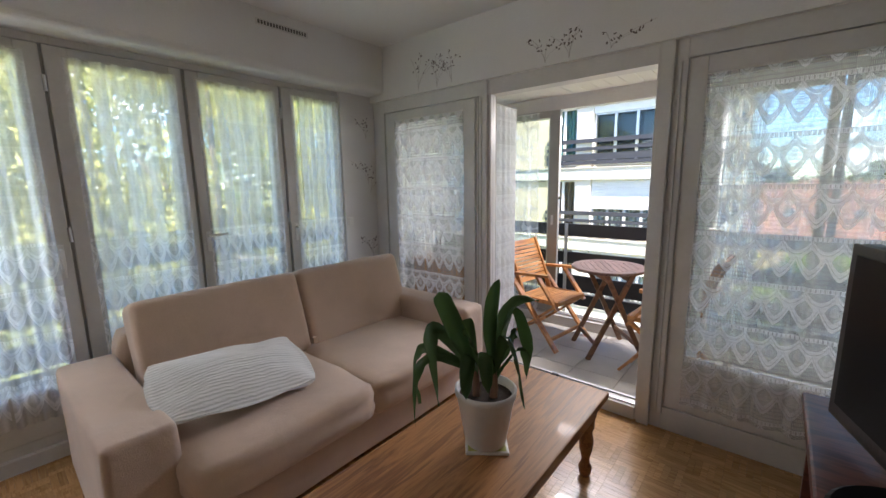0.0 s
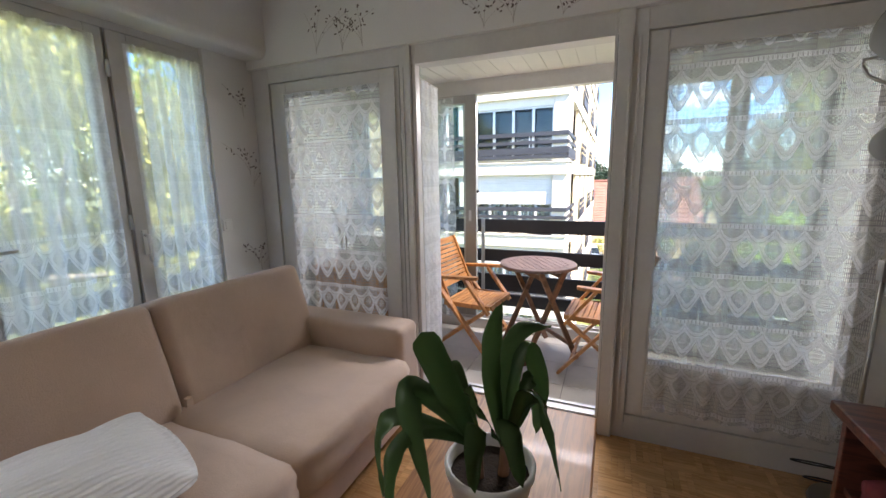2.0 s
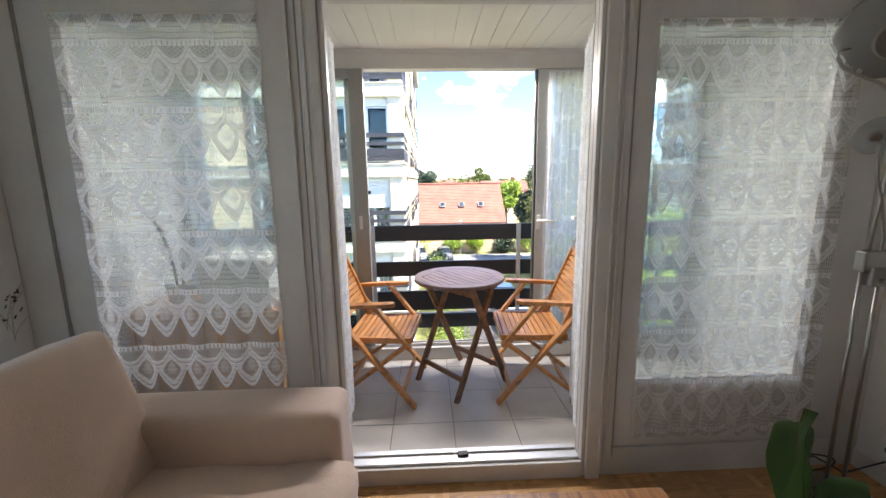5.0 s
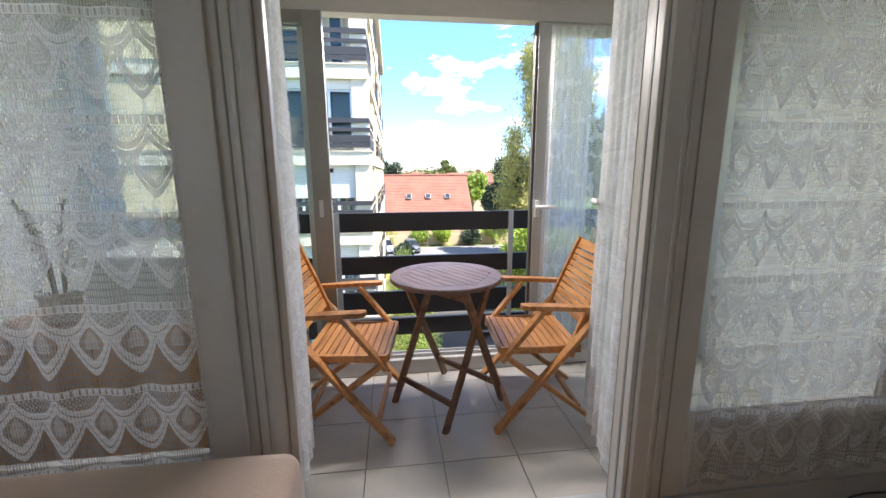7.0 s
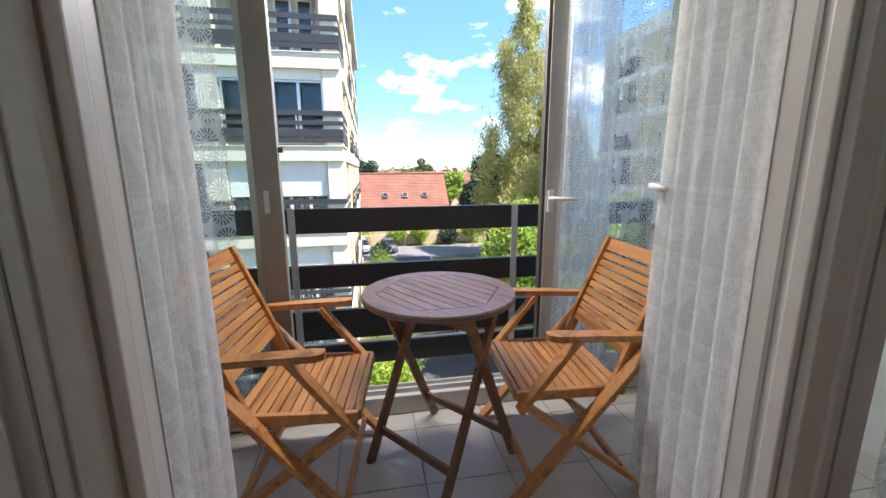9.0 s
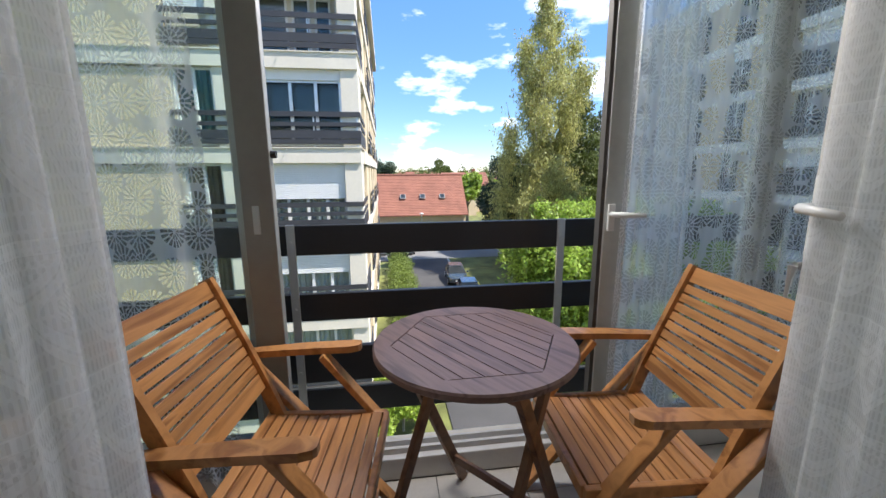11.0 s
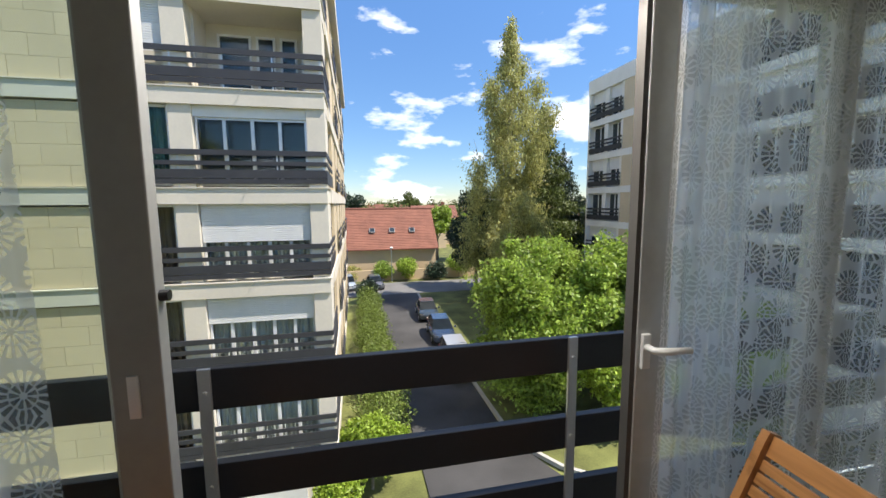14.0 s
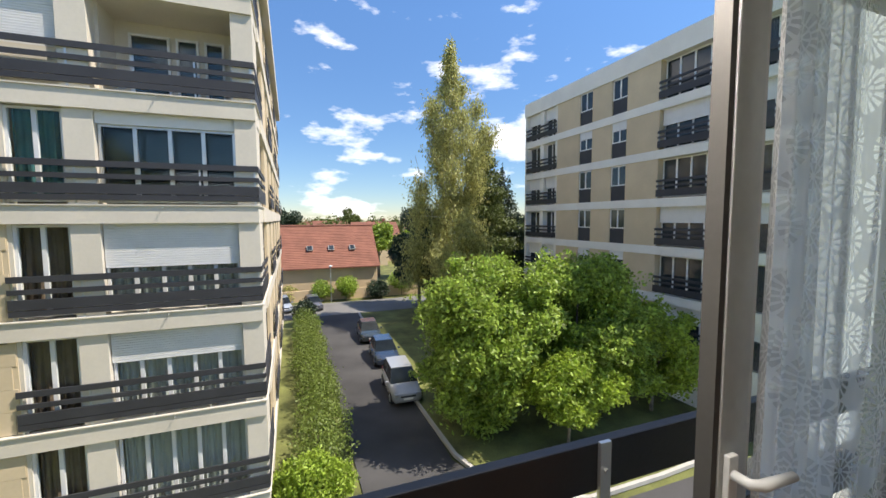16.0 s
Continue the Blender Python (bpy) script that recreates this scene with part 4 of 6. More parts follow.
# television cabinet and set
cab = thing("tv_cabinet", "dark mahogany television cabinet with open shelves", "cabinet")
CX0, CX1, CY0, CY1 = 1.285, 1.93, 1.0, 2.39
part("top", cuboid(CX0, CY0, 0.70, CX1, CY1, 0.735, bevel=0.008), MAHOG, cab)
for y in (CY0 + 0.02, (CY0 + CY1) / 2 - 0.012, CY1 - 0.045):
    part("side_panel", cuboid(CX0 + 0.03, y, 0.0, CX1, y + 0.025, 0.70, bevel=0.003), MAHOG, cab)
part("bottom_shelf", cuboid(CX0 + 0.03, CY0 + 0.045, 0.06, CX1, CY1 - 0.045, 0.085), MAHOG, cab)
part("middle_shelf", cuboid(CX0 + 0.05, CY0 + 0.045, 0.44, CX1, CY1 - 0.045, 0.46), MAHOG, cab)
part("back_panel", cuboid(CX1, CY0 + 0.02, 0.05, CX1 + 0.01, CY1 - 0.02, 0.70), MAHOG, cab)
RED = paint("dark_red_cloth", (0.16, 0.02, 0.03), 0.8, 0.3, 8, 0.4)
cl = part("folded_cloth", soft_box((0.24, 0.34, 0.09), 21, 0.008, 6, 0.01), RED, None, "", True)
tagged(cl, "dark red folded cloth on the cabinet shelf", "cloth")
cl.matrix_world = pose(1.46, 2.12, 0.462)
tv = thing("television", "black flat television on a glossy stand", "television", at=pose(1.475, 1.72, 0.735, 0, 0, 108))
W, Hh = 0.88, 0.52
part("casing", cuboid(-W / 2, -0.05, 0.06, W / 2, 0.0, 0.06 + Hh, bevel=0.012), PLASTIC, tv)
part("bezel", cuboid(-W / 2, 0.0, 0.06, W / 2, 0.012, 0.06 + Hh, bevel=0.006), PLASTIC, tv)
part("screen", cuboid(-W / 2 + 0.035, 0.012, 0.105, W / 2 - 0.035, 0.015, 0.03 + Hh), SCREEN, tv, "unlit dark screen")
part("neck", cuboid(-0.06, -0.045, 0.012, 0.06, -0.01, 0.10, bevel=0.006), PLASTIC, tv)
part("stand", lathe(bmesh.new(), [(0.17, 0.0), (0.175, 0.006), (0.165, 0.014), (0.05, 0.018)], 32, (0, 0.0, 0)), SCREEN, tv, "glossy black round foot")

# floor lamp
FROST = node_mat("frosted_lamp_glass")[0]
cloth_shader(FROST, FROST.node_tree.nodes, FROST.node_tree.links, Nodes(FROST.node_tree.nodes, FROST.node_tree.links).do("ADD", 0.6, 0.0), (0.42, 0.43, 0.43), 0.4)
lamp = thing("floor_lamp", "satin nickel floor lamp with a frosted glass dish and reading disc", "lamp", at=pose(1.635, 2.875, 0))
part("base", lathe(bmesh.new(), [(0.15, 0.0), (0.155, 0.01), (0.15, 0.025), (0.03, 0.03)], 36), CHROME, lamp)
for x in (-0.04, 0.04):
    part("pole", tube(bmesh.new(), [(x, 0, 0.03), (x, 0, 1.12)], 0.0075, 10), CHROME, lamp, "", True)
part("cross_bar", tube(bmesh.new(), [(-0.04, 0, 0.045), (0.04, 0, 0.045)], 0.006, 8), CHROME, lamp)
part("dish_arm", tube(bmesh.new(), [(-0.03, -0.004, 1.06), (-0.012, 0, 1.3), (0.01, 0, 1.52), (0.018, 0.005, 1.64), (0.005, 0.02, 1.70), (-0.04, 0.045, 1.755), (-0.1, 0.075, 1.79), (-0.14, 0.095, 1.82), (-0.157, 0.107, 1.86), (-0.157, 0.109, 1.885), (-0.12, 0.1, 1.89)], 0.0065, 10), CHROME, lamp, "", True)
part("reading_arm", tube(bmesh.new(), [(0.015, -0.006, 1.06), (0.02, -0.008, 1.16), (-0.008, -0.006, 1.3), (-0.04, -0.002, 1.4), (-0.055, 0, 1.5), (-0.062, 0.0, 1.56)], 0.0055, 10), CHROME, lamp, "", True)
clamp = part("clamp", cuboid(-0.055, -0.022, 1.03, 0.055, 0.022, 1.115, bevel=0.008), CHROME, lamp)
part("clamp_block", cuboid(-0.028, -0.036, 0.975, 0.045, 0.012, 1.05, bevel=0.008), CHROME, clamp)
for z in (1.0, 1.035):
    part("knob", tube(bmesh.new(), [(0.008, -0.034, z), (0.008, -0.052, z)], 0.011, 12), CHROME, clamp)
head = part("glass_dish", lathe(bmesh.new(), [(0.095, 0.0), (0.15, 0.012), (0.2, 0.036), (0.207, 0.046), (0.2, 0.044), (0.15, 0.02), (0.095, 0.008)], 44), FROST, lamp, "frosted grey glass dish", True)
head.matrix_local = pose(0.045, 0.05, 1.93, -48, 0, -28)
hub = part("hub", lathe(bmesh.new(), [(0.088, -0.012), (0.096, -0.006), (0.096, 0.02), (0.06, 0.06)], 32), CHROME, head)
small = part("reading_disc", lathe(bmesh.new(), [(0.022, 0.0), (0.068, 0.004), (0.071, 0.009), (0.068, 0.013), (0.022, 0.012)], 36), FROST, lamp, "frosted glass reading disc", True)
small.matrix_local = pose(-0.075, -0.008, 1.553, -72, 0, -22)
part("disc_hub", lathe(bmesh.new(), [(0.015, -0.004), (0.022, -0.002), (0.022, 0.02), (0.01, 0.045)], 20), CHROME, small)
cable = part("power_cable", tube(bmesh.new(), [(1.62 + 0.09 * math.cos(a) * (1 + 0.1 * a), 3.0 + 0.035 * math.sin(a), 0.006 + 0.012 * a) for a in np.linspace(0, 11, 50)] + [(1.8, 2.98, 0.03), (1.93, 2.93, 0.12)], 0.004, 6), PLASTIC, None, "", True)
tagged(cable, "black cable coiled on the floor behind the lamp", "cable")


# ---- loggia ----
LX0, LX1 = XL, 1.95
setting(part("floor_loggia", cuboid(LX0 - 0.2, YP + 0.10, -0.25, LX1 + 0.2, 4.52, ZL - 0.008), GROUT), "grey joints under the loggia tiles", "floor")
bm = bmesh.new()
nb = 30
for k in range(nb):
    x = LX0 + (LX1 - LX0) * k / nb
    box(bm, x + 0.002, YP + 0.09, ZLC, x + (LX1 - LX0) / nb - 0.002, YG - 0.005, ZLC + 0.014)
box(bm, LX0, YP + 0.10, ZLC + 0.006, LX1, YG - 0.005, ZLC + 0.2)
setting(part("ceiling_loggia", bm, LAMBRIS), "glossy white tongue-and-groove board ceiling of the loggia", "ceiling")
wall("wall_loggia_west", [(LX0 - 0.2, YP + 0.2, -0.2, LX0, 4.52, 2.6)], "white painted end wall of the loggia")
wall("wall_loggia_east", [(LX1, YP + 0.2, -0.2, LX1 + 0.2, 4.52, 2.6)], "white painted end wall of the loggia")
bm = bmesh.new()
box(bm, LX0, YG - 0.03, 2.20, LX1, YG + 0.06, ZLC + 0.0)
box(bm, LX0, YG - 0.035, ZLC - 0.03, LX1, YG - 0.031, ZLC)
box(bm, LX0, YG - 0.05, ZL, LX1, YG + 0.07, 0.10, bevel=0.006)
box(bm, LX0, YG - 0.02, 0.10, LX1, YG - 0.005, 0.125)
box(bm, LX0, YG + 0.03, 0.10, LX1, YG + 0.042, 0.125)
setting(part("trim_loggia_track", bm, FRAME), "white sliding window track and header", "frame")
wall("wall_loggia_head", [(LX0 - 0.2, YG - 0.03, ZLC + 0.0, LX1 + 0.2, YG + 0.25, 2.9)], "concrete lintel over the loggia glazing", CONCRETE)


def glazed(name, x0, x1, w0, w1, y, mat, label):
    s = setting(thing(name, "", ""), label, "window")
    for a in ((x0, 0.127, x0 + w0, 2.198), (x1 - w1, 0.127, x1, 2.198), (x0 + w0, 2.13, x1 - w1, 2.198), (x0 + w0, 0.127, x1 - w1, 0.21)):
        part("sash_frame", cuboid(a[0], y - 0.02, a[1], a[2], y + 0.025, a[3], bevel=0.004), mat, s)
    pane("pane", x0 + w0, y, 0.21, x1 - w1, y + 0.006, 2.13, s)
    return s


g = glazed("window_8", LX0 + 0.005, -0.675, 0.05, 0.04, YG + 0.035, ALU, "aluminium sliding window pane with a net behind it")
# The inward face's shade is in this leaf's darker grey.
g = glazed("window_9", -1.418, -0.566, 0.05, 0.105, YG - 0.034, STILESHADE_TRIM, "slid-back loggia window with a grey stile, darkened for shade")
pull = part("finger_pull", cuboid(-0.638, YG - 0.060, 1.06, -0.614, YG - 0.0543, 1.16, bevel=0.002), ALU, g)
part("latch_knob", tube(bmesh.new(), [(-0.566, YG - 0.034, 1.335), (-0.547, YG - 0.034, 1.335)], 0.013, 12), PLASTIC, g, "black latch knob")
g = glazed("window_10", 0.698, 1.42, 0.085, 0.06, YG, GREYFRAME, "white loggia window leaf with a lever handle")
part("edge_seal", cuboid(0.681, YG - 0.016, 0.13, 0.697, YG + 0.02, 2.195), GASKET, g)
part("glazing_bead", cuboid(0.7835, YG - 0.016, 0.215, 0.797, YG - 0.001, 2.125, bevel=0.003), FRAME, g)
h = part("window_handle", cuboid(0.709, YG - 0.034, 1.03, 0.738, YG - 0.0205, 1.14, bevel=0.004), WHITEPLASTIC, g, "white lever handle")
part("lever", tube(bmesh.new(), [(0.722, YG - 0.033, 1.10), (0.722, YG - 0.066, 1.10), (0.739, YG - 0.078, 1.10), (0.84, YG - 0.078, 1.095)], [0.011, 0.011, 0.012, 0.010], 12), WHITEPLASTIC, h, smooth=True)
glazed("window_11", 1.43, LX1 - 0.004, 0.05, 0.05, YG, GREYFRAME, "white loggia window leaf behind a net")
for p, q, mt, fo, dp, sd, nm, lb in (((-1.78, 4.325), (-0.76, 4.325), BURST, 6, 0.03, 31, "sheer_curtain", "sheer grey curtain with starburst flowers on the loggia window"), ((1.02, 4.375), (1.90, 4.375), BURST, 9, 0.025, 32, "sheer_curtain", "sheer grey curtain with starburst flowers on the loggia window"), ((0.765, 4.393), (1.03, 4.385), BURST_DENSE, 6, 0.024, 33, "sheer_curtain", "gathered edge of the pale starburst sheer beside the window stile")):
    c = thing(nm, lb, "curtain", "loggia nets")
    curtain("cloth", p, q, 0.12, 2.17, mt, fo, dp, c, flare=0.05, seed=sd, hem=0.01)
    part("rod", tube(bmesh.new(), [(*p, 2.175), (*q, 2.175)], 0.005), FRAME, c)

# low cabinet in the corner of the loggia, with a box and a potted herb on it
lc = thing("storage_cabinet", "low brown wooden cabinet in the corner of the loggia", "cabinet")
part("top", cuboid(-1.76, 3.46, 0.71, -0.93, 3.86, 0.74, bevel=0.005), TEAK, lc)
for x in (-1.74, -0.975):
    part("side_panel", cuboid(x, 3.48, 0.0, x + 0.025, 3.85, 0.71), TEAK, lc)
part("back_panel", cuboid(-1.715, 3.83, 0.05, -0.975, 3.845, 0.71), TEAK, lc)
for x0, x1 in ((-1.712, -1.348), (-1.342, -0.978)):
    dr = part("door", cuboid(x0, 3.485, 0.06, x1, 3.505, 0.705, bevel=0.003), TEAK, lc)
    part("handle", tube(bmesh.new(), [(x0 + 0.182, 3.485, 0.5), (x0 + 0.182, 3.465, 0.5)], 0.012, 12), ALU, dr)
sb = thing("storage_box", "white lidded box on the low cabinet", "box", at=pose(-1.17, 3.66, 0.74, 0, 0, -8))
part("body", cuboid(-0.2, -0.13, 0.0, 0.2, 0.13, 0.24, bevel=0.012), WHITEPLASTIC, sb)
part("lid", cuboid(-0.207, -0.137, 0.24, 0.207, 0.137, 0.275, bevel=0.008), WHITEPLASTIC, sb)
herb = thing("potted_herb", "thin-stemmed leafy herb in a small white pot", "plant", at=pose(-1.55, 3.66, 0.74))
part("pot", lathe(bmesh.new(), [(0.05, 0.0), (0.055, 0.004), (0.072, 0.11), (0.076, 0.115), (0.076, 0.125), (0.068, 0.122), (0.02, 0.105)], 28), POT, herb, "", True)
rnd = random.Random(8)
for k in range(11):
    az, lean, h = rnd.uniform(0, 6.28), rnd.uniform(0.03, 0.13), rnd.uniform(0.26, 0.44)
    pts = [(math.cos(az) * lean * f * f + 0.02 * math.cos(az), math.sin(az) * lean * f * f + 0.02 * math.sin(az), 0.1 + h * f) for f in (0, 0.33, 0.66, 1.0)]
    st = part("stem", tube(bmesh.new(), pts, 0.0025, 5), BARK, herb)
    bm = bmesh.new()
    for f in (0.35, 0.5, 0.62, 0.74, 0.86, 0.97):
        c = Vector(pts[0]).lerp(Vector(pts[3]), f)
        for a in (0.0, 2.1, 4.2):
            d = Vector((math.cos(a + 5 * f), math.sin(a + 5 * f), 0.35)).normalized()
            w = d.cross(Vector((0, 0, 1))).normalized() * 0.006
            bm.faces.new([bm.verts.new(p) for p in (c, c + d * 0.014 + w, c + d * 0.03, c + d * 0.014 - w)])
    part("foliage", bm, LEAF_PLANT, st)

# ledge and railing
bm = bmesh.new()
box(bm, -2.6, 4.52, -0.28, 4.4, 4.653, 0.02)
box(bm, -2.6, YB - 1.0, -0.28, XL - 0.2, 4.52, -0.02)
setting(part("floor_balcony_edge", bm, CONCRETE), "weathered concrete edge of the balcony", "floor")
rail = thing("balcony_railing", "black board balcony railing on galvanised flat posts", "railing", kind="structure")
for x in (-1.79, -0.60, 0.61, 1.82, 3.03, 4.2):
    part("post", cuboid(x, 4.655, -0.2, x + 0.035, 4.667, 1.055, bevel=0.002), ALU, rail)
    for z in (0.98, 0.68, 0.38, 0.21):
        part("bolt", tube(bmesh.new(), [(x + 0.017, 4.655, z), (x + 0.017, 4.648, z)], 0.007, 6), ALU, rail)
for z0, z1 in ((0.92, 1.05), (0.62, 0.745), (0.32, 0.49), (0.16, 0.285)):
    part("board", cuboid(-2.55, 4.668, z0, 4.4, 4.70, z1, bevel=0.004), BLACK, rail)
    part("board", cuboid(-2.55, YB - 1.0, z0, -2.518, 4.667, z1, bevel=0.004), BLACK, rail)
part("tie_bar", tube(bmesh.new(), [(-2.5, 4.662, 0.302), (4.4, 4.662, 0.302)], 0.006, 8), ALU, rail)
for y in (-0.5, 0.7, 1.9, 3.1, 4.3):
    part("post", cuboid(-2.518, y, -0.02, -2.506, y + 0.035, 1.055), ALU, rail)
wall("wall_facade", [(XL - 0.2, YP + 0.2, 2.9, LX1 + 0.2, YG + 0.25, 3.1), (XL - 0.25, YB - 0.2, -8.4, LX1 + 0.2, 4.5, -0.3), (XL - 0.25, YB - 0.2, 2.9, XR + 0.2, YP + 0.2, 3.1)], "cream concrete front of the flat's own building", CONCRETE)


# round folding table
TBL = pose(0.075, 4.025, ZL)
tb = thing("folding_table", "round weathered wooden folding table with a slatted hexagon top", "table", at=TBL)
R, ZT = 0.305, 0.772
bm = bmesh.new()
hexa = [(0.255 * math.cos(radians(a)), 0.255 * math.sin(radians(a))) for a in (1, 61, 121, 181, 241, 301)]
nn = 72
outer, inner = [], []
for k in range(nn):
    a = 2 * math.pi * k / nn
    c, s = math.cos(a), math.sin(a)
    hits = []
    for (ax_, ay_), (bx_, by_) in zip(hexa, hexa[1:] + hexa[:1]):
        ex_, ey_ = bx_ - ax_, by_ - ay_
        den = c * ey_ - s * ex_
        if abs(den) > 1e-9:
            tt, uu = (ax_ * ey_ - ay_ * ex_) / den, (ax_ * s - ay_ * c) / den
            if tt > 0 and -1e-6 <= uu <= 1 + 1e-6:
                hits.append(tt)
    inner.append((c * min(hits), s * min(hits)))
    outer.append((c * R, s * R))
ring = [[bm.verts.new((x * f, y * f, z)) for x, y in src] for src, z, f in ((inner, ZT, 1), (outer, ZT, 0.985), (outer, ZT - 0.006, 1), (outer, ZT - 0.02, 1), (outer, ZT - 0.024, 0.985), (inner, ZT - 0.024, 1))]
for a, b in zip(ring, ring[1:] + ring[:1]):
    for k in range(nn):
        bm.faces.new((a[k], b[k], b[(k + 1) % nn], a[(k + 1) % nn]))
bmesh.ops.recalc_face_normals(bm, faces=bm.faces[:])
part("rim", bm, GREYTEAK, tb)


def clip(poly, nx, ny, c):
    out = []
    for (px, py), (qx, qy) in zip(poly, poly[1:] + poly[:1]):
        dp, dq = nx * px + ny * py - c, nx * qx + ny * qy - c
        if dp <= 0:
            out.append((px, py))
        if dp * dq < 0:
            t = dp / (dp - dq)
            out.append((px + t * (qx - px), py + t * (qy - py)))
    return out


sd = Vector((0.51, -0.86))
nx_, ny_ = 0.86, 0.51
inset = [(x * 0.985, y * 0.985) for x, y in hexa]
for k in range(-5, 5):
    lo, hi = k * 0.0475 + 0.0018 + 0.012, (k + 1) * 0.0475 - 0.0018 + 0.012
    poly = clip(clip(inset, nx_, ny_, hi), -nx_, -ny_, -lo)
    if len(poly) > 2:
        bm = bmesh.new()
        top = [bm.verts.new((x, y, ZT)) for x, y in poly]
        low = [bm.verts.new((x, y, ZT - 0.02)) for x, y in poly]
        bm.faces.new(top)
        bm.faces.new(list(reversed(low)))
        for i in range(len(poly)):
            bm.faces.new((top[i], low[i], low[(i + 1) % len(poly)], top[(i + 1) % len(poly)]))
        bmesh.ops.recalc_face_normals(bm, faces=bm.faces[:])
        part("slat", bm, GREYTEAK, tb)
feet = {"l": (-0.30, 0.035), "f": (-0.045, -0.285), "b": (0.035, 0.34), "r": (0.33, -0.015)}
dd = (0.27, 0.215)
for k, sgn in (("l", 1), ("f", 1), ("b", -1), ("r", -1)):
    x, y = feet[k]
    part("leg", bar((x, y, 0.0), (x + sgn * dd[0], y + sgn * dd[1], ZT - 0.03), 0.022, 0.04, (0.75, 0.65, 0), 0.003), DARKLEG, tb)
for a, b, s in (("l", "f", 1), ("b", "r", -1)):
    for zf in (0.18, 0.93):
        p, q = feet[a], feet[b]
        part("rung", bar((p[0] + s * dd[0] * zf, p[1] + s * dd[1] * zf, (ZT - 0.03) * zf), (q[0] + s * dd[0] * zf, q[1] + s * dd[1] * zf, (ZT - 0.03) * zf), 0.016, 0.035, (0, 0, 1), 0.003), DARKLEG, tb)
part("batten", bar((-0.2, -0.17, ZT - 0.036), (0.2, 0.17, ZT - 0.036), 0.035, 0.022, (0, 0, 1), 0.003), DARKLEG, tb)


# folding armchairs
def folding_chair(m, label):
    c = thing("folding_chair", label, "chair", "chairs at the round table", at=m)
    hw = 0.265
    for s in (-1, 1):
        y = s * hw
        part("leg", bar((0.315, s * (hw + 0.012), 0.0), (-0.21, y, 0.635), 0.022, 0.054, (0, 1, 0), 0.004), TEAK, c)
        part("leg", bar((-0.25, s * (hw - 0.024), 0.0), (0.27, s * (hw - 0.024), 0.405), 0.022, 0.052, (0, 1, 0), 0.004), TEAK, c)
        part("arm_strut", bar((0.07, s * (hw - 0.024), 0.652), (0.285, s * (hw - 0.024), 0.375), 0.022, 0.05, (0, 1, 0), 0.004), TEAK, c)
        bm = bmesh.new()
        sec = []
        for x, w, dz in ((0.202, 0.012, 0.022), (0.195, 0.022, 0.022), (0.165, 0.03, 0.02), (0.0, 0.028, 0.013), (-0.16, 0.022, 0.002), (-0.24, 0.021, -0.006)):
            sec.append([bm.verts.new((x, y + a * w, 0.637 + dz + b)) for a, b in ((-1, 0.002), (1, 0.002), (1, 0.025), (-1, 0.025))])
        for a, b in zip(sec, sec[1:]):
            for k in range(4):
                bm.faces.new((a[k], a[(k + 1) % 4], b[(k + 1) % 4], b[k]))
        bm.faces.new(sec[0])
        bm.faces.new(list(reversed(sec[-1])))
        bmesh.ops.recalc_face_normals(bm, faces=bm.faces[:])
        part("armrest", bm, TEAK, c)
        st = bmesh.new()
        sec = []
        for x, z in ((-0.07, 0.385), (-0.13, 0.55), (-0.19, 0.70), (-0.25, 0.84), (-0.275, 0.90), (-0.29, 0.93)):
            sec.append([st.verts.new((x + a * 0.02, s * (hw - 0.042) + b * 0.011, z + a * 0.008)) for a, b in ((-1, -1), (1, -1), (1, 1), (-1, 1))])
        for a, b in zip(sec, sec[1:]):
            for k in range(4):
                st.faces.new((a[k], a[(k + 1) % 4], b[(k + 1) % 4], b[k]))
        st.faces.new(sec[0])
        st.faces.new(list(reversed(sec[-1])))
        bmesh.ops.recalc_face_normals(st, faces=st.faces[:])
        part("back_stile", st, TEAK, c)
        part("seat_rail", bar((-0.13, s * (hw - 0.042), 0.425), (0.29, s * (hw - 0.042), 0.425), 0.022, 0.04, (0, 0, 1), 0.006), TEAK, c)
        part("bolt", tube(bmesh.new(), [(0.085, s * (hw - 0.010), 0.618), (0.085, s * (hw - 0.038), 0.618)], 0.008, 8), ALU, c)
    n = 11
    for k in range(n):
        x = -0.125 + k * 0.0365
        part("seat_slat", cuboid(x, -hw + 0.054, 0.430 - 0.007 * math.sin(math.pi * k / (n - 1)), x + 0.032, hw - 0.054, 0.445 - 0.007 * math.sin(math.pi * k / (n - 1)), bevel=0.002), TEAKSLAT, c)
    part("front_lip", cuboid(0.277, -hw + 0.046, 0.405, 0.298, hw - 0.046, 0.446, bevel=0.007), TEAK, c)

    def back_board(name, f0, f1):
        def at_height(z):
            pts = ((0.385, -0.07), (0.55, -0.13), (0.70, -0.19), (0.84, -0.25), (0.93, -0.29))
            for (za, xa), (zb, xb) in zip(pts, pts[1:]):
                if z <= zb:
                    return xa + (xb - xa) * (z - za) / (zb - za)
            return -0.29
        zm = (f0 + f1) / 2
        part(name, bar((at_height(zm), -hw + 0.054, zm), (at_height(zm), hw - 0.054, zm), 0.014, f1 - f0, (-0.39, 0, 0.92), 0.002), TEAKSLAT, c)

    back_board("back_rail", 0.872, 0.928)
    z = 0.602
    for k in range(8):
        back_board("back_slat", z, z + 0.029)
        z += 0.0335
    back_board("back_rail", 0.545, 0.598)
    part("rung", bar((-0.13, -hw + 0.02, 0.10), (-0.13, hw - 0.02, 0.10), 0.02, 0.03, (0, 0, 1), 0.003), TEAK, c)
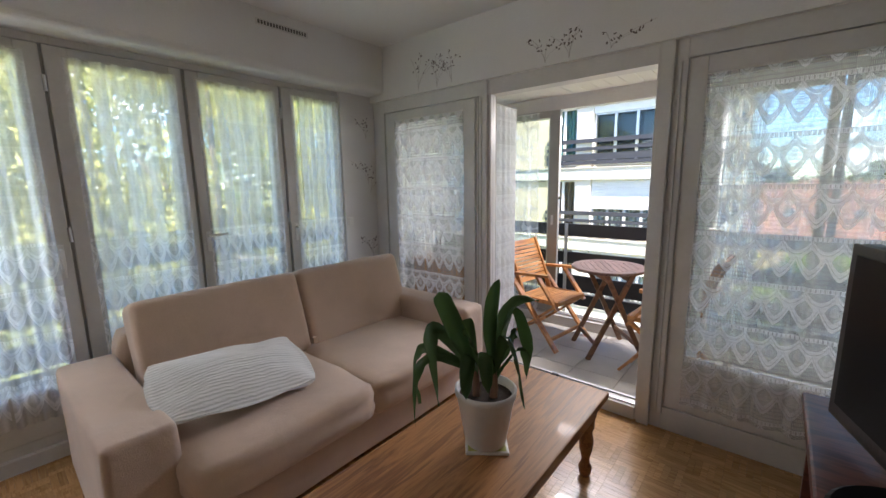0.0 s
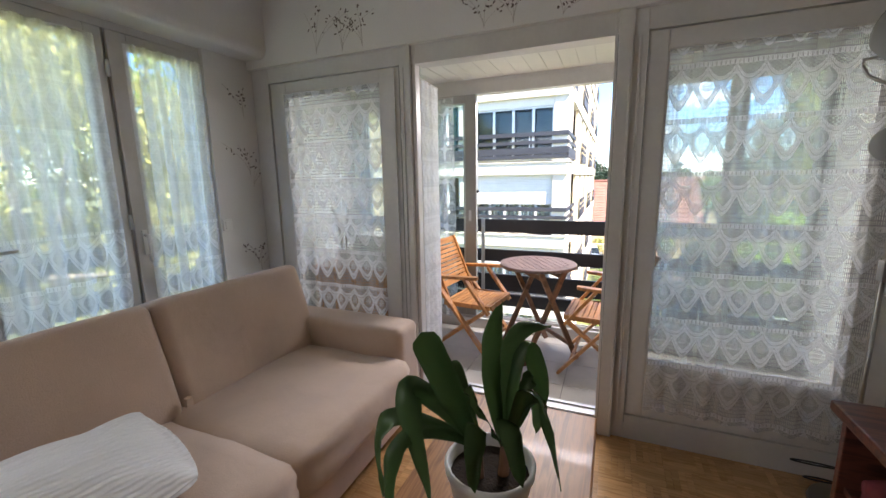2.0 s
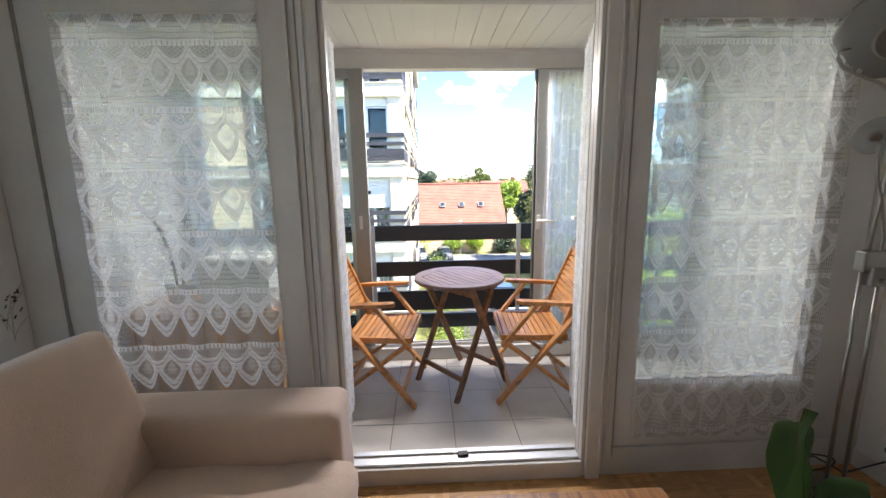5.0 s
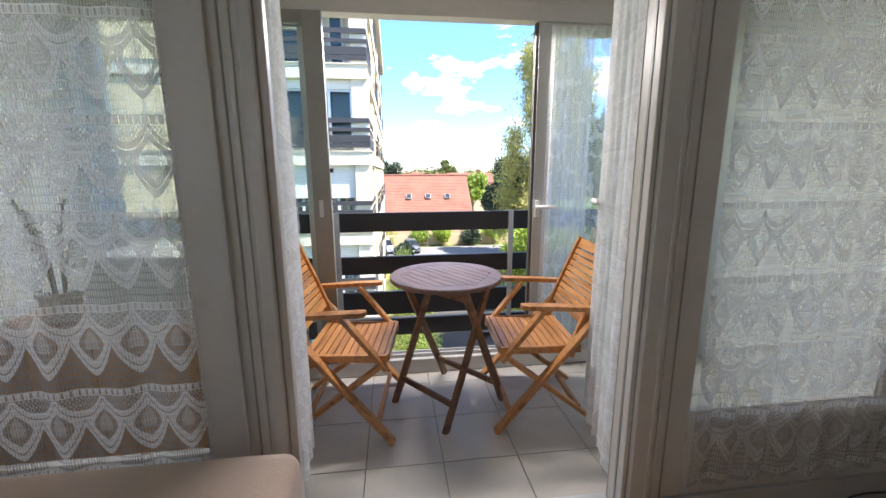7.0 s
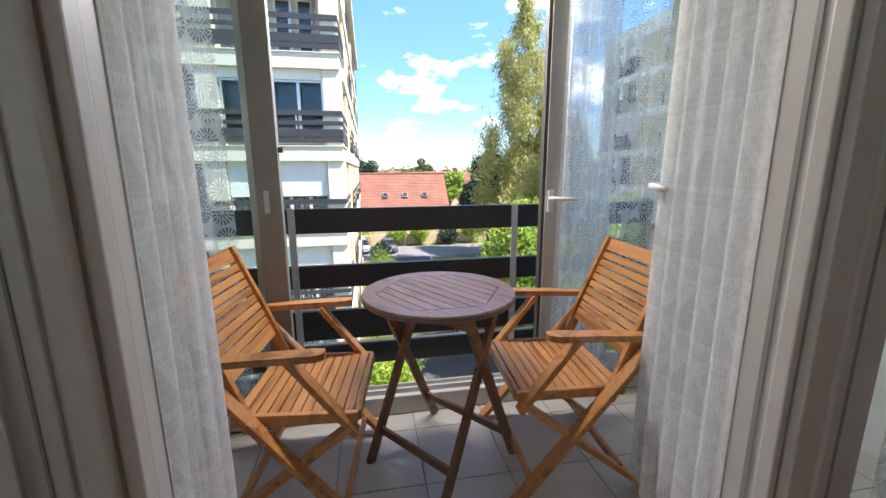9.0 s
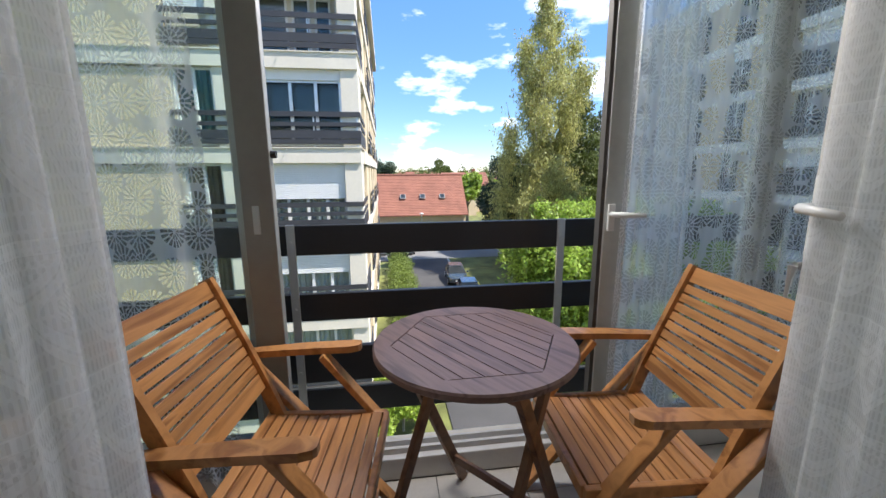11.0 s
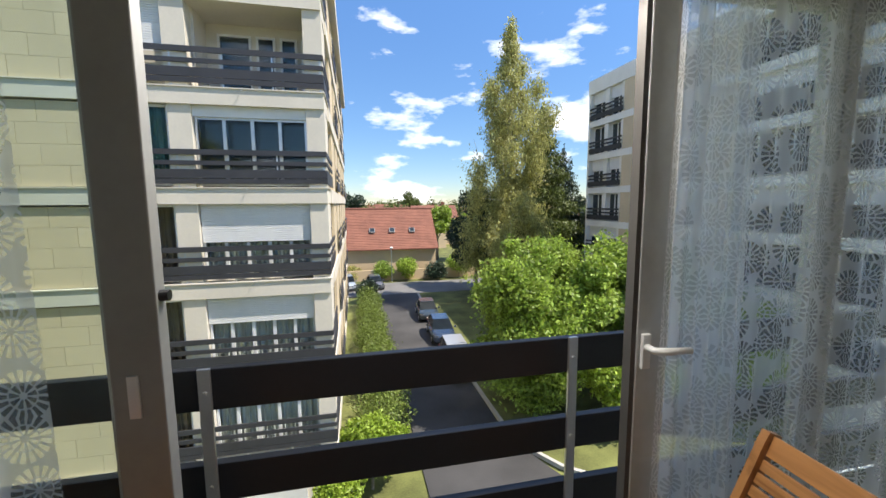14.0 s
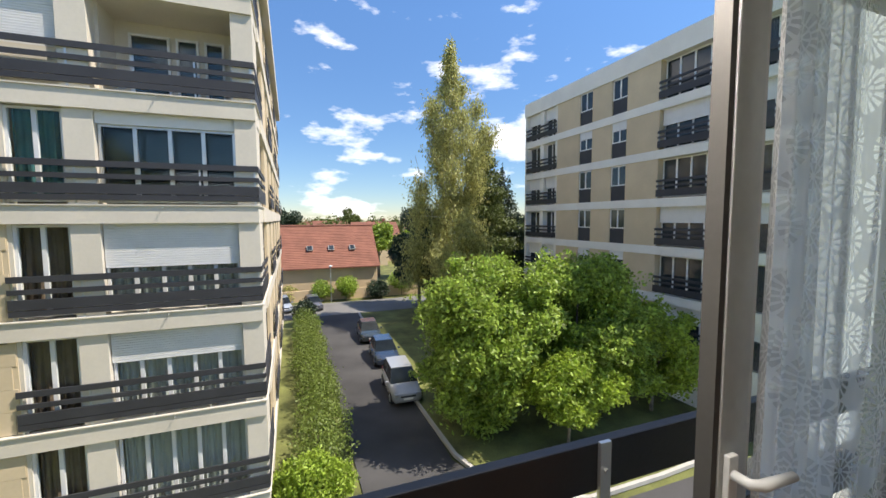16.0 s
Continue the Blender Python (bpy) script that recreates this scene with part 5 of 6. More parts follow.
    part("rung", bar((0.235, -hw, 0.09), (0.235, hw, 0.09), 0.02, 0.03, (0, 0, 1), 0.003), TEAK, c)
    return c


folding_chair(pose(0.625, 3.978, ZL, 0, 0, 176), "slatted honey-brown wooden folding armchair drawn up to the round table")
folding_chair(pose(-0.511, 4.023, ZL, 0, 0, -7), "slatted honey-brown wooden folding armchair beside the round table")


# ---- outdoors ----
GZ = -8.4
bm = bmesh.new()
bmesh.ops.create_grid(bm, x_segments=8, y_segments=8, size=2500, matrix=Matrix.Translation((0, 0, GZ - 0.06)))
setting(part("ground", bm, GRASS), "grassy ground reaching to the horizon", "ground")


def slab(name, pts, z0, z1, mat, label, category, kind="structure"):
    """A flat sheet with thickness over an outline on plan."""
    bm = bmesh.new()
    top = [bm.verts.new((x, y, z1)) for x, y in pts]
    low = [bm.verts.new((x, y, z0)) for x, y in pts]
    bm.faces.new(top)
    for i in range(len(pts)):
        bm.faces.new((top[i], low[i], low[(i + 1) % len(pts)], top[(i + 1) % len(pts)]))
    bmesh.ops.recalc_face_normals(bm, faces=bm.faces[:])
    return tagged(part(name, bm, mat), label, category, "", kind)


slab("road", [(2.1, 5.0), (26, 5.0), (26, 14.2), (9.5, 14.2), (7.0, 15.6), (5.9, 18.6), (6.3, 30), (7.2, 46), (24, 46), (24, 53), (-14, 53), (-14, 46), (2.0, 46)], GZ - 0.2, GZ, ASPHALT, "patched dark asphalt drive between the blocks", "road")
slab("pavement", [(4.5, 5.2), (19, 5.2), (19, 13.0), (9.0, 13.2), (6.0, 12.0), (4.5, 9.0)], GZ - 0.1, GZ + 0.004, PAVE, "pale paved forecourt", "pavement")
slab("road_far", [(-14, 46.5), (24, 46.5), (24, 53), (-14, 53)], GZ - 0.1, GZ + 0.004, GREYROAD, "sunlit grey cross street", "road")
LAWN = [(6.45, 46), (6.0, 30), (6.1, 18.8), (7.2, 16.0), (9.6, 14.6), (17, 14.8), (19.0, 16), (19.0, 46)]
slab("lawn", LAWN, GZ - 0.1, GZ + 0.10, GRASS, "mown lawn between the drive and the far block", "lawn")
bm = bmesh.new()
edge = [(6.45, 46), (6.0, 30), (6.05, 22), (6.1, 18.8), (6.5, 17.2), (7.2, 16.0), (8.2, 15.1), (9.6, 14.6), (13, 14.6), (17, 14.8)]
for a, b in zip(edge, edge[1:]):
    beam(bm, (*a, GZ + 0.06), (*b, GZ + 0.06), 0.16, 0.16, (0, 0, 1))
setting(part("kerb", bm, KERB), "grey stone kerb round the lawn", "kerb")


LEAF_HEDGE = leaf_mat("hedge_leaves", (0.17, 0.23, 0.045), 0.45, 0.35)
LEAF_OLIVE = leaf_mat("olive_leaves", (0.11, 0.14, 0.03), 0.45, 0.25)


# leaves
def leaf_cloud(name, blobs, count, size, mat, parent=None, droop=0.0, seed=1, aspect=0.55, shell=0.55, bumps=0.35, label=""):
    """Many small folded leaves round uneven lobes (x, y, z, rx, ry, rz)."""
    rng = np.random.default_rng(seed)
    vol = np.array([b[3] * b[4] * b[5] for b in blobs]) ** (2 / 3)
    pick = rng.choice(len(blobs), count, p=vol / vol.sum())
    b = np.array(blobs)[pick]
    d = rng.normal(size=(count, 3))
    d /= np.linalg.norm(d, axis=1)[:, None]
    rad = shell + (1 - shell) * rng.random(count) ** 0.6
    lump = 1 + bumps * (np.sin(d[:, 0] * 5 + pick) * np.sin(d[:, 1] * 6 + 2 * pick) * np.cos(d[:, 2] * 5 + pick * 1.7)) + rng.normal(size=count) * 0.05
    pos = b[:, :3] + d * b[:, 3:] * (rad * lump)[:, None]
    a = rng.normal(size=(count, 3)) + d * 0.5
    a[:, 2] -= droop
    a /= np.linalg.norm(a, axis=1)[:, None]
    s = np.cross(a, rng.normal(size=(count, 3)))
    s /= np.linalg.norm(s, axis=1)[:, None] + 1e-9
    n = np.cross(a, s)
    L = size * rng.uniform(0.6, 1.35, count)[:, None]
    w = L * aspect * 0.5
    verts = np.stack([pos - a * L / 2, pos + s * w + n * w * 0.35, pos + a * L / 2, pos - s * w + n * w * 0.35], 1).reshape(-1, 3)
    me = bpy.data.meshes.new(name)
    me.vertices.add(len(verts))
    me.vertices.foreach_set("co", verts.ravel())
    idx = np.arange(count)[:, None] * 4
    tri = np.concatenate([idx + [0, 1, 2], idx + [0, 2, 3]], 1).reshape(-1)
    me.loops.add(len(tri))
    me.loops.foreach_set("vertex_index", tri.astype(np.int32))
    me.polygons.add(count * 2)
    me.polygons.foreach_set("loop_start", np.arange(0, count * 6, 3, dtype=np.int32))
    me.polygons.foreach_set("loop_total", np.full(count * 2, 3, dtype=np.int32))
    me.update(calc_edges=True)
    me.materials.append(mat)
    ob = new(name, me)
    if parent is not None:
        ob.parent = parent
    if label:
        ob["label"] = label
    return ob


def tree(label, base, height, trunk_r, blobs, count, size, mat, bark=None, droop=0.0, seed=1, limbs=7, name="tree", aspect=0.55, shell=0.5, bumps=0.35):
    """Blobs are given from the foot of the trunk."""
    t = thing(name, label, "tree", at=pose(*base))
    rnd = random.Random(seed)
    part("trunk", tube(bmesh.new(), [(0, 0, -0.1), (0.05, 0.03, height * 0.25), (-0.05, 0.06, height * 0.55), (0.0, 0.0, height * 0.92)], [trunk_r, trunk_r * 0.8, trunk_r * 0.5, trunk_r * 0.12], 10), bark or BARK, t, "", True)
    for k in range(limbs):
        b = rnd.choice(blobs)
        z0 = height * rnd.uniform(0.2, 0.6)
        mid = Vector((b[0] * 0.5, b[1] * 0.5, (z0 + b[2]) / 2 + 0.2))
        part("limb", tube(bmesh.new(), [(0, 0.03, z0), mid, (b[0] * 0.95, b[1] * 0.95, max(b[2], z0 + 0.2))], [trunk_r * 0.45, trunk_r * 0.28, trunk_r * 0.08], 6), bark or BARK, t, "", True)
    leaf_cloud("crown", blobs, count, size, mat, t, droop, seed, aspect, shell, bumps)
    return t


def lobes(n, cx, cy, cz, rx, ry, rz, r0, r1, seed):
    rnd = random.Random(seed)
    out = []
    while len(out) < n:
        x, y, z = rnd.uniform(-1, 1), rnd.uniform(-1, 1), rnd.uniform(-1, 1)
        if 0.25 < x * x + y * y + z * z < 1:
            r = rnd.uniform(r0, r1)
            out.append((cx + x * rx, cy + y * ry, cz + z * rz, r, r, r * 0.85))
    return out


tree("broad leafy tree with bright green sunlit foliage on the lawn", (8.7, 20.6, GZ), 7.6, 0.17, lobes(92, 0, 0, 4.5, 3.8, 3.2, 3.8, 0.45, 1.15, 3), 62000, 0.21, LEAF_MID, seed=4, shell=0.3, bumps=0.7)
tree("leafy green tree spreading over the lawn", (13.4, 20.0, GZ), 7.6, 0.15, lobes(92, 0, 0, 4.3, 3.9, 3.0, 3.8, 0.45, 1.15, 5), 60000, 0.21, LEAF_MID, seed=6, shell=0.3, bumps=0.7)
tree("lower leafy tree at the edge of the lawn", (17.0, 18.6, GZ), 5.4, 0.1, lobes(44, 0, 0, 3.3, 2.7, 2.0, 2.2, 0.4, 0.95, 15), 28000, 0.2, LEAF_BRIGHT, seed=16, shell=0.3, bumps=0.7)
tree("low leafy young tree before the taller ones", (11.0, 17.6, GZ), 4.0, 0.08, lobes(14, 0, 0, 2.6, 1.9, 1.2, 1.2, 0.6, 1.0, 17), 16000, 0.19, LEAF_BRIGHT, seed=18)
tree("round shrub-like tree behind the lawn", (19.0, 27.0, GZ), 7.0, 0.12, lobes(16, 0, 0, 5.0, 2.0, 2.0, 2.2, 0.8, 1.3, 8), 14000, 0.2, LEAF_MID, seed=9)
# tall drooping birch
bb = []
rr = random.Random(12)
for k in range(64):
    f = k / 63
    z = 4.0 + 22.0 * f
    spread = 6.6 * min(1.0, (1 - f) * 1.7) ** 0.85 * (0.85 + 0.22 * math.sin(11 * f + 1)) + 0.4
    a = k * 2.4
    q = rr.uniform(0.1, 0.78)
    bb.append((spread * q * math.cos(a), spread * q * math.sin(a), z, 0.17 * spread + 0.38, 0.17 * spread + 0.38, 1.9 - 0.8 * f))
tree("tall weeping birch with thin yellowing foliage", (14.6, 40.0, GZ), 27.0, 0.24, bb, 78000, 0.26, LEAF_YELLOW, BIRCHBARK, 2.2, 13, 18, aspect=0.38, shell=0.15, bumps=0.9)
# conifers behind the birch


def conifer(base, h, r, count, seed, mat=None, label="dark green conifer behind the birch"):
    bl = []
    rnd = random.Random(seed)
    for k in range(30):
        f = k / 29
        rad = r * (1 - f) ** 0.8 + 0.25
        a = k * 2.4
        bl.append((rad * 0.5 * math.cos(a), rad * 0.5 * math.sin(a), 1.0 + (h - 1.4) * f, rad * 0.6, rad * 0.6, 0.9))
    tree(label, base, h, 0.22, bl, count, 0.34, mat or LEAF_DARK, seed=seed, limbs=4, droop=0.9, aspect=0.35, shell=0.4)


conifer((19.2, 42.5, GZ), 20.0, 5.2, 46000, 21, LEAF_OLIVE, "tall green tree behind the birch")
conifer((23.0, 45.0, GZ), 16.0, 4.6, 26000, 22)
tree("dense dark evergreen tree", (13.6, 47.5, GZ), 13.5, 0.2, lobes(26, 0, 0, 7.0, 2.2, 2.2, 4.8, 1.0, 1.7, 23), 34000, 0.32, LEAF_DARK, seed=23)
tree("dense dark evergreen tree", (15.5, 46.0, GZ), 11.5, 0.2, lobes(24, 0, 0, 6.0, 2.4, 2.2, 4.4, 1.0, 1.7, 24), 30000, 0.32, LEAF_DARK, seed=24)
conifer((26.0, 41.0, GZ), 16.5, 4.2, 24000, 25)

# hedge and shrubs beside the drive


def hedge(label, x0, x1, y0, y1, h, count, mat, seed, name="hedge"):
    t = thing(name, label, "hedge")
    rnd = random.Random(seed)
    bl = []
    y = y0
    while y < y1:
        r = rnd.uniform(0.55, 0.75)
        bl.append((rnd.uniform(x0 + 0.3, x1 - 0.3), y, GZ + h * rnd.uniform(0.45, 0.6), (x1 - x0) * 0.55, r, h * rnd.uniform(0.42, 0.52)))
        y += r * 0.7
    for b in bl[::2]:
        part("stem", tube(bmesh.new(), [(b[0], b[1], GZ - 0.1), (b[0] + 0.1, b[1], GZ + h * 0.5)], [0.04, 0.02], 6), BARK, t)
    leaf_cloud("foliage", bl, count, 0.12, mat, t, 0, seed)


hedge("clipped green hedge along the drive", 0.1, 1.75, 18.5, 42.0, 1.9, 30000, LEAF_HEDGE, 31)
for x, y, rx, h, cnt, mt, sd, lb in ((0.2, 16.6, 1.35, 2.9, 14000, LEAF_BRIGHT, 33, "bright green rounded shrub in the sun"), (-0.9, 15.0, 0.8, 1.9, 5000, LEAF_BRIGHT, 34, "bright green low shrub"), (1.0, 43.5, 1.3, 2.4, 3000, LEAF_DARK, 35, "dark green clipped bush"), (3.2, 54.5, 1.7, 2.6, 3500, LEAF_MID, 36, "green bush by the street"), (6.2, 54.5, 1.8, 2.9, 3500, LEAF_BRIGHT, 37, "green bush by the street"), (10.0, 54.2, 2.0, 2.4, 3500, LEAF_DARK, 38, "clipped dark bush by the street"), (-0.5, 55.5, 1.2, 2.0, 2000, LEAF_YELLOW, 39, "yellowing bush by the street"), (13.5, 55.0, 2.0, 3.2, 3000, LEAF_MID, 40, "green bush by the street")):
    t = thing("shrub", lb, "shrub", at=pose(x, y, GZ))
    part("stem", tube(bmesh.new(), [(0, 0, -0.1), (0.05, 0, h * 0.6)], [0.06, 0.02], 6), BARK, t)
    leaf_cloud("foliage", lobes(9, 0, 0, h * 0.55, rx * 0.55, rx * 0.55, h * 0.25, rx * 0.42, rx * 0.58, sd), cnt, 0.13 if y < 30 else 0.22, mt, t, 0, sd)

# trees seen through the west windows
for k, (x, y, h, r, mt, sd) in enumerate(((-9.5, 4.5, 15, 4.0, LEAF_YELLOW, 41), (-11.0, -1.0, 16, 4.4, LEAF_YELLOW, 42), (-9.0, 10.0, 14.5, 3.8, LEAF_YELLOW, 43), (-14.5, 3.5, 18, 5.0, LEAF_YELLOW, 44), (-14, -7, 17, 5.0, LEAF_MID, 45), (-15.5, 11.0, 18, 5.0, LEAF_BRIGHT, 46))):
    tree("garden tree with yellow-green leaves beyond the west windows", (x, y, GZ), h, 0.2, lobes(18, 0, 0, h * 0.68, r * 0.8, r * 0.8, h * 0.3, 0.9, 1.6, sd), 13000, 0.2, mt, seed=sd)


# apartment blocks
def drape(bm, x0, x1, z0, z1, y, waves):
    n = waves * 6
    cols = [[bm.verts.new((x0 + (x1 - x0) * k / n, y + 0.03 * math.sin(2 * math.pi * waves * k / n) + 0.012 * math.sin(k * 1.9), z)) for z in (z0, z1)] for k in range(n + 1)]
    for a, b in zip(cols, cols[1:]):
        bm.faces.new((a[0], b[0], b[1], a[1]))
    return bm


def window_unit(parent, x0, x1, z0, z1, y, leaves, cloth, name="window", frame_mat=None, deep=0.3):
    """A framed window facing -y, with its panes and the cloth behind them."""
    bm = bmesh.new()
    for a in ((x0, z0, x0 + 0.06, z1), (x1 - 0.06, z0, x1, z1), (x0 + 0.06, z1 - 0.06, x1 - 0.06, z1), (x0 + 0.06, z0, x1 - 0.06, z0 + 0.06)):
        box(bm, a[0], y - 0.05, a[1], a[2], y + 0.03, a[3])
    w = part(name, bm, frame_mat or SHUTTER, parent)
    for k in range(1, leaves):
        xm = x0 + (x1 - x0) * k / leaves
        part("mullion", cuboid(xm - 0.045, y - 0.045, z0 + 0.06, xm + 0.045, y + 0.025, z1 - 0.06), frame_mat or SHUTTER, w)
    for k in range(leaves):
        a, b = x0 + (x1 - x0) * k / leaves + 0.045, x0 + (x1 - x0) * (k + 1) / leaves - 0.045
        g = part("pane", cuboid(a, y, z0 + 0.06, b, y + 0.008, z1 - 0.06), GLASS, w)
        g.visible_shadow = False
    if cloth is not None:
        part("drape", drape(bmesh.new(), x0 + 0.05, x1 - 0.05, z0 + 0.04, z1 - 0.02, y + 0.16, max(4, int((x1 - x0) * 6))), cloth, w)
    # A near-black sheet behind the panes paints the unlit room.
    part("unlit_room_sheet", cuboid(x0, y + deep, z0, x1, y + deep + 0.014, z1), FARGLASS_UNLIT, w)
    return w


def ribbed(name, x0, x1, prof, back, material, parent):
    """One ribbed sheet: a profile of (y, z) pairs drawn out along x, closed behind."""
    n = len(prof)
    ring = prof + back
    verts = [(x, y, z) for x in (x0, x1) for y, z in ring]
    m = len(ring)
    faces = [(k, (k + 1) % m, m + (k + 1) % m, m + k) for k in range(m)]
    return raw(name, verts, faces, material, parent)


def roller(parent, x0, x1, z0, z1, y):
    prof = []
    k, n = 0, max(2, int((z1 - z0) / 0.06))
    h = (z1 - z0) / n
    for k in range(n):
        prof += [(y + 0.004, z0 + k * h), (y - 0.012, z0 + k * h + 0.008), (y - 0.012, z0 + (k + 1) * h - 0.008)]
    prof.append((y + 0.004, z1))
    return ribbed("roller_shutter", x0, x1, prof, [(y + 0.02, z1), (y + 0.02, z0)], SHUTTER, parent)


def boards(parent, p, q, z, gap=0.0):
    """Railing boards between two plan points, on a slab whose top is z."""
    for z0, z1 in ((0.10, 0.24), (0.255, 0.50), (0.62, 0.74), (0.90, 1.05)):
        part("railing_board", bar((*p, z + (z0 + z1) / 2), (*q, z + (z0 + z1) / 2), 0.04, z1 - z0, (0, 0, 1)), BOARDGREY, parent)
    n = max(2, int((Vector(q) - Vector(p)).length / 1.3) + 1)
    for k in range(n):
        f = (k + 0.06) / (n - 0.88) if n > 1 else 0
        x, y = p[0] + (q[0] - p[0]) * min(f, 0.99), p[1] + (q[1] - p[1]) * min(f, 0.99)
        part("railing_post", cuboid(x - 0.02, y + 0.022, z, x + 0.02, y + 0.035, z + 1.05), ALU, parent)


BOARDGREY = paint("charcoal_board", (0.035, 0.036, 0.042), 0.6, 0.2, 1.5, 0.15, 20)
A = thing("apartment_building", "cream concrete apartment block with dark board balconies and shutters", "building")
YA, XA0, XA1, YE = 15.9, -12.0, -0.90, 40.0
FL = [7.495, 4.76, 2.025, -0.71, -3.445, -6.18]
part("core_wall", cuboid(XA0, YA + 1.7, GZ - 0.1, XA1 - 0.45, YE, 9.9), CONCRETE, A)
part("roof", cuboid(XA0, YA - 0.05, 9.76, XA1 + 0.25, YE + 0.1, 10.35), CONCRETE, A)
for i, s in enumerate(FL):
    zc = s + 2.735 - 0.47          # underside of the slab above
    part("slab_band", cuboid(XA0, YA, s - 0.47, XA1, YA + 1.7, s - 0.03), CONCRETE, A)
    part("slab_edge", cuboid(XA0, YA - 0.04, s - 0.03, XA1 + 0.04, YA + 1.7, s), CONCRETE, A)
    part("side_band", cuboid(XA1 - 0.45, YA + 1.7, s - 0.47, XA1 + 0.04, YE, s), CONCRETE, A)
    for x0, x1 in ((-5.03, -4.45), (-1.42, XA1)):
        part("pillar", cuboid(x0, YA + 0.07, s, x1, YA + 0.55, zc), CONCRETE, A)
    part("return_wall", cuboid(XA1 - 0.12, YA + 0.55, s, XA1 - 0.02, YA + 1.7, zc), CONCRETE, A)
    part("party_wall", cuboid(-6.35, YA + 0.1, s, -6.2, YA + 1.7, zc), STONE, A)
    part("stone_wall", cuboid(XA0, YA + 0.12, s, -6.35, YA + 1.7, zc - 0.05), STONE, A)
    bm = bmesh.new()
    for r in range(4):
        for c in range(5):
            x = -11.9 + c * 1.12 + (0.5 if r % 2 else 0)
            box(bm, x, YA + 0.085, s + 0.02 + r * 0.55, min(x + 1.11, -6.22), YA + 0.12, s + 0.563 + r * 0.55)
    part("stone_cladding", bm, STONE, A)
    cl = TEALDRAPE if i == 2 else DARKDRAPE
    if i == 1:
        roller(A, -6.15, -5.08, s + 0.9, zc, YA + 0.2)
        part("spandrel", cuboid(-6.15, YA + 0.18, s, -5.08, YA + 0.3, s + 0.9), CONCRETE, A)
    else:
        window_unit(A, -6.12, -5.05, s + 0.05, zc - 0.02, YA + 0.22, 2, cl)
        part("reveal", cuboid(-6.2, YA + 0.12, s, -6.12, YA + 0.4, zc), CONCRETE, A)
    if i == 2:
        part("shutter_box", cuboid(-4.45, YA + 0.17, zc - 0.3, -1.42, YA + 0.3, zc), SHUTTER, A)
        window_unit(A, -4.43, -1.44, s + 0.05, zc - 0.3, YA + 0.3, 4, None, frame_mat=ALU)
    elif i == 1:
        part("loggia_back", cuboid(-4.45, YA + 1.55, s, -1.42, YA + 1.69, zc), CONCRETE, A)
        for a, b in ((-4.05, -3.1), (-2.95, -2.4), (-2.25, -1.75), (-1.62, -1.1)):
            window_unit(A, a, b, s + 0.05, s + 1.95, YA + 1.5, 1, None, deep=0.032)
        part("loggia_side", cuboid(-4.45, YA + 0.55, s, -4.38, YA + 1.55, zc), CONCRETE, A)
    else:
        low = {0: 2.2, 3: 1.15, 4: 1.45, 5: 2.2}[i]
        if low < 2:
            roller(A, -4.43, -1.44, s + low, zc, YA + 0.2)
        window_unit(A, -4.43, -1.44, s + 0.05, zc - 0.02, YA + 0.3, 5, DRAPE)
    boards(A, (-6.25, YA + 0.03), (XA1 - 0.0, YA + 0.03), s)
    for z0, z1 in ((0.10, 0.50), (0.62, 0.74), (0.90, 1.05)):
        part("railing_board", cuboid(XA1 - 0.02, YA + 0.05, s + z0, XA1 + 0.02, YA + 3.2, s + z1), BOARDGREY, A)
    part("drain_spout", tube(bmesh.new(), [(-3.1, YA, s - 0.06), (-3.1, YA - 0.16, s - 0.09)], 0.014, 6), ALU, A)
    # flank with windows, balconies and stone
    for k, y in enumerate((19.8, 23.2, 27.0, 30.6, 34.4, 37.6)):
        part("flank_stone", cuboid(XA1 - 0.12, y, s, XA1 - 0.02, y + 2.1, s + 2.265), STONE, A)
        part("flank_shutter", cuboid(XA1 - 0.3, y + 2.1, s + 1.2, XA1 - 0.2, y + 3.4, s + 2.265), SHUTTER, A)
        part("flank_window", cuboid(XA1 - 0.3, y + 2.1, s, XA1 - 0.22, y + 3.4, s + 1.2), FARGLASS_UNLIT, A)
    for y in (22.0, 29.4, 36.6):
        for z0, z1 in ((0.10, 0.50), (0.62, 0.74), (0.90, 1.05)):
            part("railing_board", cuboid(XA1 + 0.05, y, s + z0, XA1 + 0.09, y + 3.2, s + z1), BOARDGREY, A)
part("plinth", cuboid(XA0, YA + 0.2, GZ - 0.1, XA1 - 0.1, YA + 1.7, -6.65), CONCRETE, A)
part("garage_door", cuboid(-4.2, YA + 0.12, GZ, -1.9, YA + 0.2, -6.8), SHUTTER, A)

B = thing("apartment_building", "long pale apartment block with beige stone panels and dark balconies", "building")
XB, YB0, YB1 = 19.6, 13.4, 34.75
FB = [8.22, 5.48, 2.74, 0.0, -2.74, -5.48]
part("core_wall", cuboid(XB + 1.4, YB0, GZ - 0.1, XB + 12, YB1, 11.0), CONCRETE_LIFTED, B)
part("roof_band", cuboid(XB - 0.03, YB0, 10.45, XB + 12.1, YB1 + 0.05, 11.55), CONCRETE_LIFTED, B)
part("gable_wall", cuboid(XB, YB1 - 0.25, GZ, XB + 1.4, YB1, 10.45), CONCRETE_LIFTED, B)


